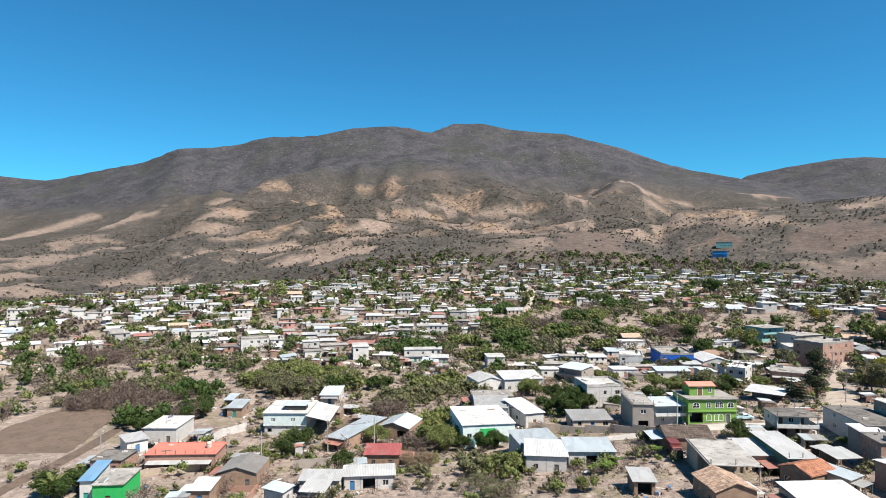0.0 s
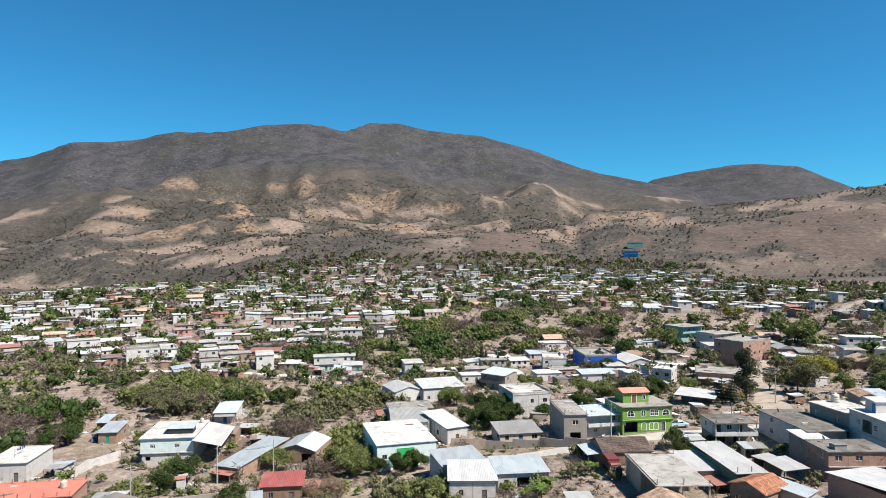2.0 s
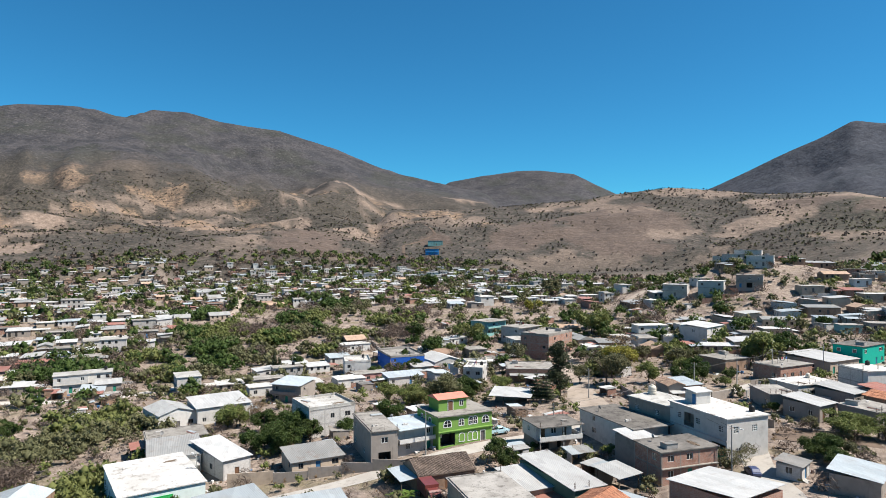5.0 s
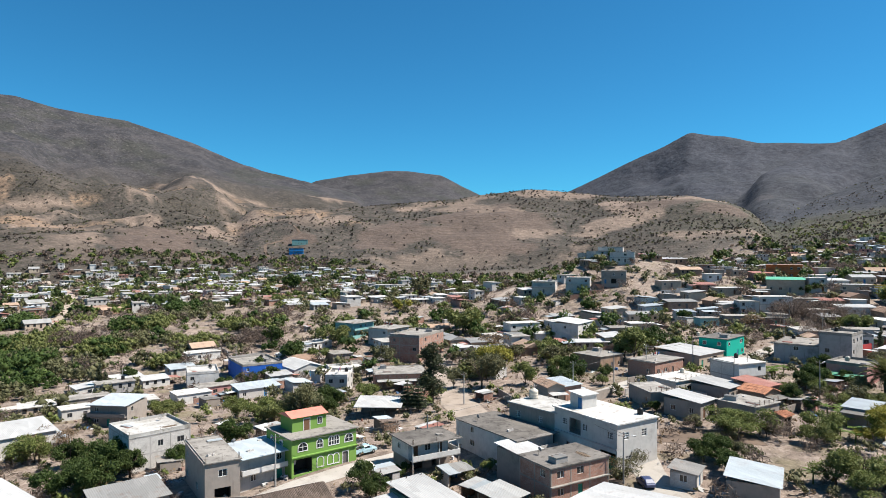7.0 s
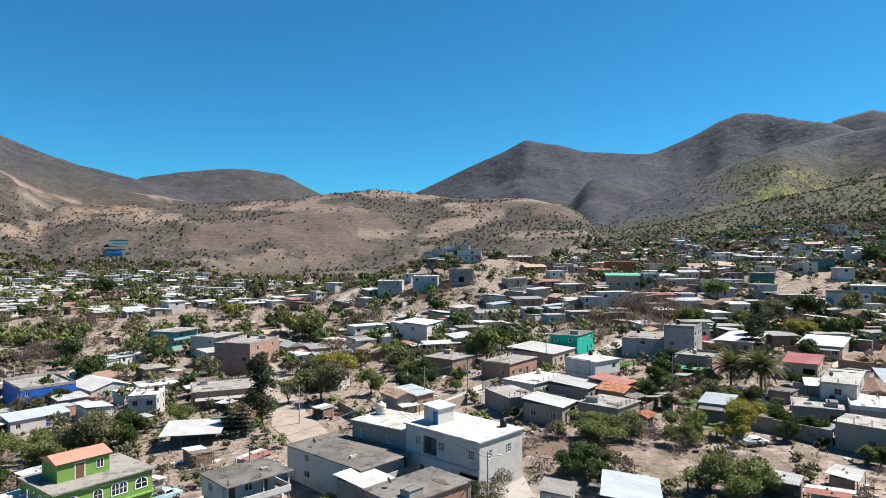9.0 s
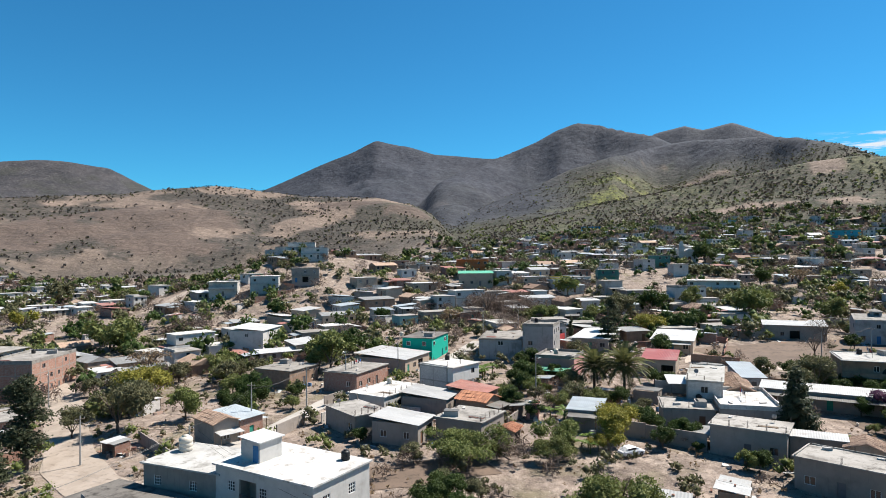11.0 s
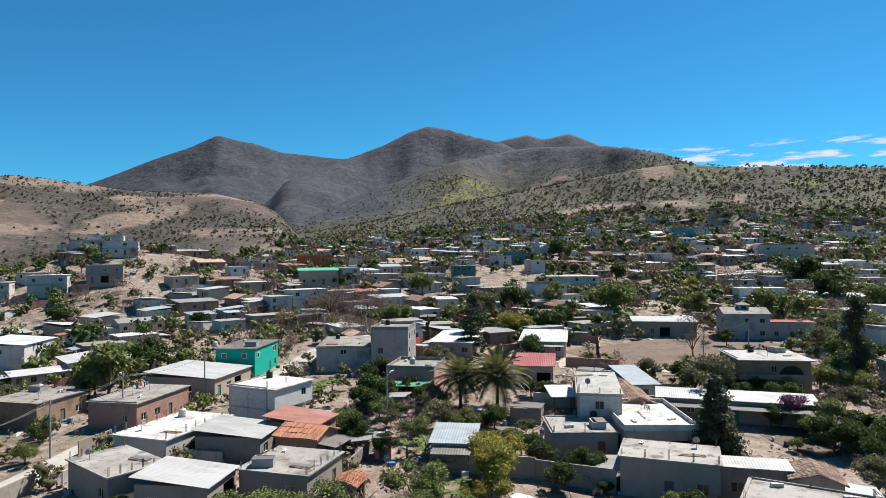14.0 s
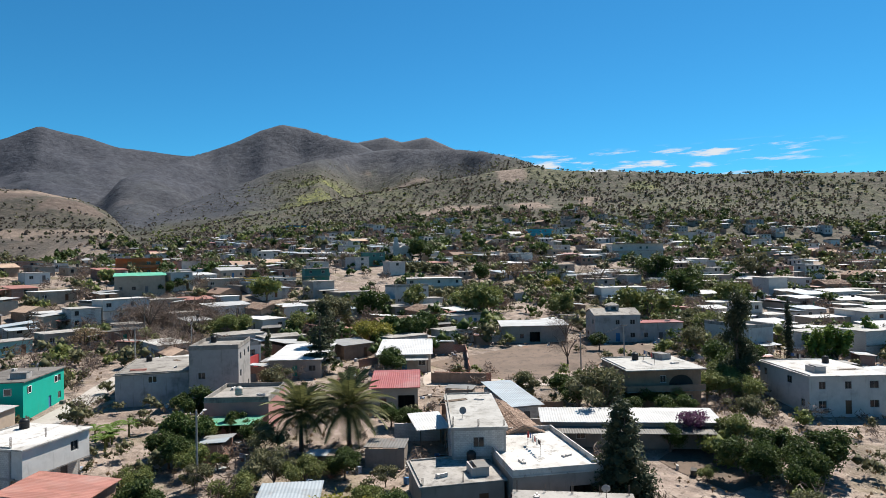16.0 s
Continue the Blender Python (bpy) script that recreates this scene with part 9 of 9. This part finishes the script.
def garden_shed(kind, x, y, rot, scale):
    """A low kitchen or store: three walls, poles and patched sheets for a roof."""
    FOOT.append((x, y, 2.0 * scale))
    m = pose(x, y, ground_at(x, y), 0, 0, rot) @ Matrix.Scale(scale, 4)
    if kind in _sheds:
        return copy_thing(_sheds[kind], m @ Matrix.Scale(1 / _sheds[kind].scale[0], 4))
    roof, wall = SHEDS[kind]
    r = random.Random(900 + kind)
    w, d, h = r.uniform(3.2, 5.0), r.uniform(2.6, 3.8), r.uniform(2.0, 2.4)
    root = tagged(new("garden_shed"), f"low {WALLS[wall][1]} yard shed under {ROOFS[roof][1]} sheets", "shed", "yard sheds")
    wm = WALLS[wall][0]
    part("wall", *merge(box(-w / 2, w / 2, d / 2 - 0.18, d / 2, -2, h), box(-w / 2, -w / 2 + 0.18, -d / 2, d / 2 - 0.185, -2, h - 0.1), box(w / 2 - 0.18, w / 2, -d / 2 + (0 if kind % 2 else d * 0.6), d / 2 - 0.185, -2, h - 0.1)), wm, root)
    for s in (-1, 1):
        part("pole", *tube((s * (w / 2 - 0.12), -d / 2 - 0.3, -2), (s * (w / 2 - 0.12), -d / 2 - 0.3, h - 0.05), 0.06, 0.05, 6), timber, root)
    cut = w * r.uniform(0.4, 0.65)
    other = ROOFS[r.choice(["greyold", "grey", "rust", "paleblue"])][0]
    v, f = sheet_roof(cut, d + 0.8, h + 0.01, 0.28, 0.12)
    part("roof_sheet", [(a - w / 2 + cut / 2, b, c) for a, b, c in v], f, white_sheet if roof == "white" else ROOFS[roof][0], root)
    v, f = sheet_roof(w - cut, d + 0.4, h + 0.06, 0.25, 0.12)
    part("roof_sheet", [(a + w / 2 - (w - cut) / 2, b, c) for a, b, c in v], f, other, root)
    if kind % 3 == 0:
        part("weight", *merge(box(-0.6, -0.35, -0.3, -0.1, h + 0.17, h + 0.4), box(0.5, 0.8, 0.3, 0.5, h + 0.24, h + 0.44)), WALLS["brick"][0], root)
    root.matrix_basis = m
    _sheds[kind] = root
    return root


made = 0
for _ in range(6000):
    az, r = rng.uniform(-58, 126), math.sqrt(rng.uniform(60 ** 2, 300 ** 2))
    x, y = CENTRE[0] + r * math.sin(radians(az)), CENTRE[1] + r * math.cos(radians(az))
    if made >= 150:
        break
    if any((x - a) ** 2 + (y - b) ** 2 < (0.8 * c) ** 2 for a, b, c in OPEN) or float(value_noise(np.array(x / 50 + 23), np.array(y / 50 + 4))) < 0.3 or not free(x, y, 2.6, 0.1):
        continue
    garden_shed(rng.randrange(8), x, y, rng.choice([0, 90, 180, -90]) + rng.uniform(-12, 12), rng.uniform(0.85, 1.2))
    made += 1

far_houses(2000, 210, 740, 60000)


def yard_clutter(name, count, label, colours, size, reach, seed):
    """Loose boards, blocks, sacks and scrap lying round the houses, too many to count."""
    rs = np.random.RandomState(seed)
    g = Graph(name)
    tone = g.geo.outputs["Random Per Island"]
    base = g.mix(g.ramp(tone, 0.0, 0.5), colours[0], colours[1])
    base = g.mix(g.ramp(tone, 0.55, 0.8), base, colours[2])
    base = g.mix(g.math("MULTIPLY", g.ramp(g.noise(3, 3, 0.7), 0.45, 0.65), 0.5), base, tuple(c * 0.5 for c in colours[0]))
    mat = g.done(base, 0.85)
    homes = np.array([q for q in FOOT if polar(q[0], q[1])[0] < reach])
    pick = homes[rs.randint(0, len(homes), count)]
    t = rs.uniform(0, 6.283, count)
    out = pick[:, 2] * rs.uniform(0.72, 1.05, count) + rs.uniform(0, 2.5, count)
    # heaps: the pieces gather round a few spots of every yard
    t = np.round(t / 0.9) * 0.9 + rs.normal(0, 0.10, count)
    x, y = pick[:, 0] + out * np.cos(t), pick[:, 1] + out * np.sin(t)
    paved = np.array(PAVED)
    ok = np.array([((paved[:, 0] - a) ** 2 + (paved[:, 1] - b) ** 2 > paved[:, 2] ** 2).all() for a, b in zip(x, y)])
    x, y = x[ok], y[ok]
    n = len(x)
    z = height(x, y)
    half = np.array(size) * rs.uniform(0.4, 1.4, (n, 3)) / 2
    turn, lean = rs.uniform(0, 6.283, n), rs.normal(0, 0.18, n)
    corner = np.array([(i, j, k) for k in (-1, 1) for i, j in ((-1, -1), (1, -1), (1, 1), (-1, 1))], float)
    v = corner[None] * half[:, None, :]
    v[:, :, 2] += v[:, :, 0] * lean[:, None]
    cx, sn = np.cos(turn)[:, None], np.sin(turn)[:, None]
    verts = np.stack([v[:, :, 0] * cx - v[:, :, 1] * sn + x[:, None], v[:, :, 0] * sn + v[:, :, 1] * cx + y[:, None], v[:, :, 2] + (z + half[:, 2] * 0.9)[:, None]], 2).reshape(-1, 3)
    quads = np.array([(3, 2, 1, 0), (4, 5, 6, 7), (0, 1, 5, 4), (1, 2, 6, 5), (2, 3, 7, 6), (3, 0, 4, 7)])
    faces = (quads[None] + 8 * np.arange(n)[:, None, None]).reshape(-1, 4)
    ob = part(name, verts.tolist(), faces.tolist(), mat)
    return tagged(ob, label, "clutter", kind="stuff")


yard_clutter("scrap_wood", 2600, "grey weathered boards and poles lying in the yards", ((0.15, 0.115, 0.085), (0.25, 0.20, 0.155), (0.09, 0.07, 0.055)), (1.9, 0.28, 0.14), 260, 71)
yard_clutter("loose_blocks", 2600, "loose bricks and grey blocks heaped beside house walls", ((0.30, 0.27, 0.245), (0.22, 0.10, 0.07), (0.42, 0.40, 0.37)), (0.6, 0.4, 0.45), 260, 72)
yard_clutter("household_clutter", 1500, "buckets, sacks, basins and plastic sheets left about the yards", ((0.06, 0.055, 0.05), (0.55, 0.54, 0.52), (0.06, 0.17, 0.36)), (0.7, 0.6, 0.6), 240, 73)
yard_clutter("scrap_sheets", 700, "old roofing sheets lying flat in the yards", ((0.30, 0.29, 0.28), (0.52, 0.52, 0.51), (0.20, 0.11, 0.07)), (2.0, 1.1, 0.07), 240, 74)

# low walls round some of the yards
for x, y, r in [q for q in FOOT[60:330:4] if 110 < polar(q[0], q[1])[0] < 330]:
    turn = rng.choice([0, 90]) - 0.6 * polar(x, y)[1] * (polar(x, y)[0] > 200)
    c, s = math.cos(radians(turn)), math.sin(radians(turn))
    a, b = r + 1.5, r + rng.uniform(2.5, 6)
    corners = [(-a, -b), (a, -b), (a, 0)]
    key, word = rng.choice([("plaster", "grey plastered"), ("block", "grey block"), ("adobe", "brown adobe"), ("brick", "red brick")])
    yard_wall([(x + p * c - q * s, y + p * s + q * c) for p, q in corners], rng.uniform(1.3, 2.1), key, word + " yard wall in front of a house")

def far_wood(name, count, label, material, seed, near, far_off, wide, blades, low=0.0, everywhere=False, squat=0.8, side=(-62, 128)):
    """Uncountable far trees and scrub as one sheet of leaf clumps on short stems."""
    rs = np.random.RandomState(seed)
    az = rs.uniform(*side, count * 5)
    r = np.sqrt(rs.uniform(near ** 2, far_off ** 2, count * 5))
    x, y = CENTRE[0] + r * np.sin(np.radians(az)), CENTRE[1] + r * np.cos(np.radians(az))
    keep = value_noise(x / 60 + seed, y / 60 + 2 * seed) > low
    if not everywhere:
        keep &= r < np.interp(az, *LIMIT) + 60
    if name == "scrub":
        # few bushes on tilled or bare plots, most in the gullies
        bare, tilled, ochre, meadow, wood, gully = cover(x, y, height(x, y))
        keep &= rs.rand(len(x)) < np.clip(0.45 + 0.55 * gully - 0.42 * np.maximum(bare, tilled) - 0.3 * ochre, 0.02, 1) * (1 - 0.9 * wood)
    x, y = x[keep][:count], y[keep][:count]
    if name != "scrub":
        # no tree inside a house, and none on the open lots
        blocks = np.array(FOOT + PAVED)
        ok = np.ones(len(x), bool)
        for k in range(len(x)):
            q = (blocks[:, 0] - x[k]) ** 2 + (blocks[:, 1] - y[k]) ** 2
            ok[k] = not np.any(q < (blocks[:, 2] * 0.72 + (1.2 if near < 100 else 0.0)) ** 2)
        ok &= (x + 95) ** 2 + (y - 185) ** 2 > 34 ** 2
        ok &= ((x - 240) ** 2 + (y - 85) ** 2 > 15 ** 2) & ((x - 255) ** 2 + (y - 62) ** 2 > 12 ** 2)
        x, y = x[ok], y[ok]
    return leafy(name, x, y, label, material, rs, wide, blades, squat, near < 300)


def leafy(name, x, y, label, material, rs, wide, blades, squat, close):
    """Leaf clumps round the given places, in one object."""
    n = len(x)
    z = height(x, y)
    w = wide * rs.uniform(0.5, 1.5, n)
    m = n * blades
    cx, cy, cz, cw = (np.repeat(q, blades) for q in (x, y, z, w))
    v = rs.normal(size=(m, 3))
    v /= np.linalg.norm(v, axis=1)[:, None]
    v[:, 2] = np.abs(v[:, 2])
    lobes = rs.uniform(-0.32, 0.32, (n, 4, 3)) * w[:, None, None]
    lobes[:, :, 2] = np.abs(lobes[:, :, 2]) * 1.2
    off = lobes[np.repeat(np.arange(n), blades), rs.randint(0, 4, m)]
    c = np.stack([cx, cy, cz], 1) + off + v * (cw * 0.34)[:, None] * np.array([1, 1, squat * 1.6]) * rs.uniform(0.2, 1.0, m)[:, None] ** 0.6 + np.array([0, 0, 0.3])
    a = rs.normal(size=(m, 3))
    a /= np.linalg.norm(a, axis=1)[:, None]
    b = np.cross(a, rs.normal(size=(m, 3)))
    b /= np.linalg.norm(b, axis=1)[:, None]
    s = (cw * 0.27 * rs.uniform(0.6, 1.3, m))[:, None] * (12 / blades) ** 0.5 * (0.8 if close else 1.0)
    la, lb = (2.0, 0.26) if material is leaf_twig and close else (0.85, 0.85)
    verts = np.stack([c - a * s * la - b * s * lb, c + a * s * la, c + b * s * lb * 1.3 - a * s * 0.3], 1).reshape(-1, 3)
    faces = np.arange(m * 3).reshape(-1, 3)
    if material is not leaf_twig and blades > 20:
        # the dense inside of every crown
        q = np.repeat(w[:, None] * 0.20, 4, 1).reshape(-1) * rs.uniform(0.7, 1.1, n * 4)
        heart = (np.stack([x, y, z + 0.3 + 0.1 * w], 1)[:, None, :] + lobes * 1.15).reshape(-1, 1, 3)
        corner = np.array([(1, 0, 0), (0, 1, 0), (-1, 0, 0), (0, -1, 0), (0, 0, squat * 1.3), (0, 0, -0.8)], float)[None] * q[:, None, None]
        tri = np.array([(0, 1, 4), (1, 2, 4), (2, 3, 4), (3, 0, 4), (1, 0, 5), (2, 1, 5), (3, 2, 5), (0, 3, 5)])
        faces = np.concatenate([faces, (tri[None] + (len(verts) + 6 * np.arange(n * 4))[:, None, None]).reshape(-1, 3)])
        verts = np.concatenate([verts, (heart + corner).reshape(-1, 3)])
    me = bpy.data.meshes.new(name)
    me.vertices.add(len(verts))
    me.vertices.foreach_set("co", np.ascontiguousarray(verts, dtype=np.float32).ravel())
    me.loops.add(faces.size)
    me.loops.foreach_set("vertex_index", np.ascontiguousarray(faces, dtype=np.int32).ravel())
    me.polygons.add(len(faces))
    me.polygons.foreach_set("loop_start", np.arange(0, faces.size, 3, dtype=np.int32))
    me.update(calc_edges=True)
    me.materials.append(material)
    ob = new(name, me)
    return tagged(ob, label, "trees", kind="stuff")


for label, mat, seed, wide, low, mid, out in (("dark green trees", leaf_mango, 3, 6.8, 0.30, 620, 1700), ("light green trees", leaf_light, 4, 5.8, 0.36, 560, 1300),
                                              ("dusty olive trees", leaf_olive, 21, 5.8, 0.30, 760, 2100), ("bare grey-brown trees", leaf_twig, 5, 6.0, 0.2, 1000, 2600)):
    far_wood("far_trees", mid, label + " between the middle houses", mat, seed, 195, 390, wide * 0.9, 96, low)
    far_wood("far_trees", out, label + " among the farther houses", mat, seed + 50, 380, 780, wide, 30, low)
far_wood("far_trees", 640, "thicket of olive shrubs and young trees", leaf_olive, 31, 70, 215, 3.0, 120, 0.34)
far_wood("far_trees", 560, "thicket of green shrubs and young trees", leaf_light, 32, 70, 215, 3.0, 120, 0.36)
far_wood("far_trees", 640, "thicket of leafless grey-brown shrubs", leaf_twig, 33, 70, 230, 3.4, 120, 0.3)
far_wood("scrub", 20000, "grey-brown leafless scrub on the hill slopes", scrub_twig, 6, 640, 1650, 2.7, 6, 0.22, True, 0.5)
far_wood("scrub", 11000, "dull green shrubs dotted over the hill slopes", scrub_green, 8, 640, 1650, 2.6, 7, 0.36, True, 0.6)
far_wood("scrub", 5000, "dark bushes dotted over the hill slopes", scrub_dark, 9, 640, 1500, 2.6, 9, 0.4, True, 0.7)
far_wood("scrub", 7500, "close dull green scrub on the eastern ridge", scrub_green, 16, 600, 1700, 3.0, 8, 0.3, True, 0.7, (74, 128))
far_wood("scrub", 5000, "leafless brown bushes over the eastern ridge", scrub_twig, 17, 600, 1600, 3.0, 8, 0.25, True, 0.6, (66, 128))
far_wood("scrub", 1500, "bright green bushes over the eastern ridge", leaf_light, 18, 560, 1600, 4.0, 12, 0.45, True, 0.8, (64, 128))
far_wood("undergrowth", 2900, "dry brown bushes and weeds between the houses", leaf_twig, 12, 60, 380, 1.9, 50, 0.33)
far_wood("undergrowth", 2200, "low green bushes and weeds between the houses", leaf_olive, 14, 60, 330, 1.7, 50, 0.38)
far_wood("undergrowth", 7000, "dry straw-coloured weeds and litter on the bare ground", leaf_dry, 15, 55, 240, 0.7, 8, 0.2)

# groves and thickets: x, y, radius
GROVES = {
    "mango": [(121, 434, 11.9), (82, 396, 9.0), (38, 312, 6.7), (38, 347, 11.4), (65, 352, 8.2), (30, 382, 9.6), (-7, 314, 7.8), (-13, 319, 13.7), (-23, 313, 9.0), (-88, 225, 8.7), (-90, 190, 6.1), (32, 433, 14.0), (474, 112, 13.2)],
    "light": [(80, 321, 7.1), (122, 363, 8.4), (98, 342, 10.3), (64, 355, 11.8), (15, 304, 8.8), (176, 429, 9.8), (90, 392, 10.1), (9, 336, 8.3), (-62, 263, 10.7), (-39, 247, 9.9), (1, 191, 8.2), (-2, 239, 11.1), (43, 379, 15.1), (-61, 377, 9.6), (15, 144, 4.7), (275, 161, 5.5), (316, 36, 13.3), (248, 42, 4.8), (380, 52, 5.5), (143, 210, 6.4), (176, 212, 5.4)],
    "olive": [(40, 282, 8.9), (110, 527, 13.0), (103, 409, 12.6), (80, 361, 12.1), (51, 330, 10.8), (29, 303, 7.5), (98, 550, 11.8), (125, 422, 11.1), (41, 353, 8.8), (-48, 244, 17.9), (-70, 246, 8.3), (-104, 232, 10.1), (-17, 211, 6.8), (-117, 297, 12.6), (-171, 364, 13.1), (8, 146, 4.8), (-87, 273, 6.2), (-132, 238, 10.8), (-8, 225, 12.9), (10, 233, 7.5), (354, 10, 17.5), (306, 140, 6.2), (323, 162, 4.5), (265, 36, 8.8), (337, 92, 15.5), (386, 111, 11.1), (144, 220, 6.7), (91, 221, 6.9), (194, 266, 6.8), (158, 276, 5.0)],
    "twig": [(57, 378, 11.2), (119, 332, 8.9), (136, 372, 9.9), (-103, 217, 13.0), (-151, 281, 15.0), (-114, 211, 9.5), (-18, 202, 5.8), (-37, 328, 13.0), (-6, 170, 4.9), (-82, 200, 7.0), (-56, 235, 7.8), (292, 184, 13.7), (295, 172, 8.9), (310, 28, 10.9), (367, 26, 11.7), (427, 215, 12.2), (509, 207, 13.5), (345, 27, 9.2), (403, 67, 8.9), (432, -21, 10.2), (170, 231, 7.0), (145, 376, 9.6), (221, 279, 7.5)],
    "low": [(-43, 164, 7.4), (-47, 159, 5.4), (-59, 155, 3.6), (278, 124, 6.6)],
}
for kind, mat, words, wide, blades, each in (("mango", leaf_mango, "grove of dark green broadleaf trees", 5.6, 170, 0.11), ("light", leaf_light, "grove of bright green leafy trees", 4.8, 170, 0.12),
                                             ("olive", leaf_olive, "thicket of dusty olive trees and shrubs", 4.2, 140, 0.13), ("twig", leaf_twig, "thicket of leafless brown trees", 4.8, 160, 0.14), ("low", leaf_light, "low bright green garden plants in rows", 1.3, 50, 0.5)):
    rs = np.random.RandomState(len(words))
    px, py = [], []
    for x, y, r in GROVES[kind]:
        n = int(each * 3.14 * r * r) + 2
        q, t = r * np.sqrt(rs.rand(n)), rs.uniform(0, 6.28, n)
        px.append(x + q * np.cos(t))
        py.append(y + q * np.sin(t))
    px, py = np.concatenate(px), np.concatenate(py)
    blocks = np.array(FOOT + PAVED)
    ok = [not np.any((blocks[:, 0] - a) ** 2 + (blocks[:, 1] - b) ** 2 < (blocks[:, 2] * 0.75) ** 2) for a, b in zip(px, py)]
    leafy("grove", px[ok], py[ok], words, mat, rs, wide, blades, 0.8, True)
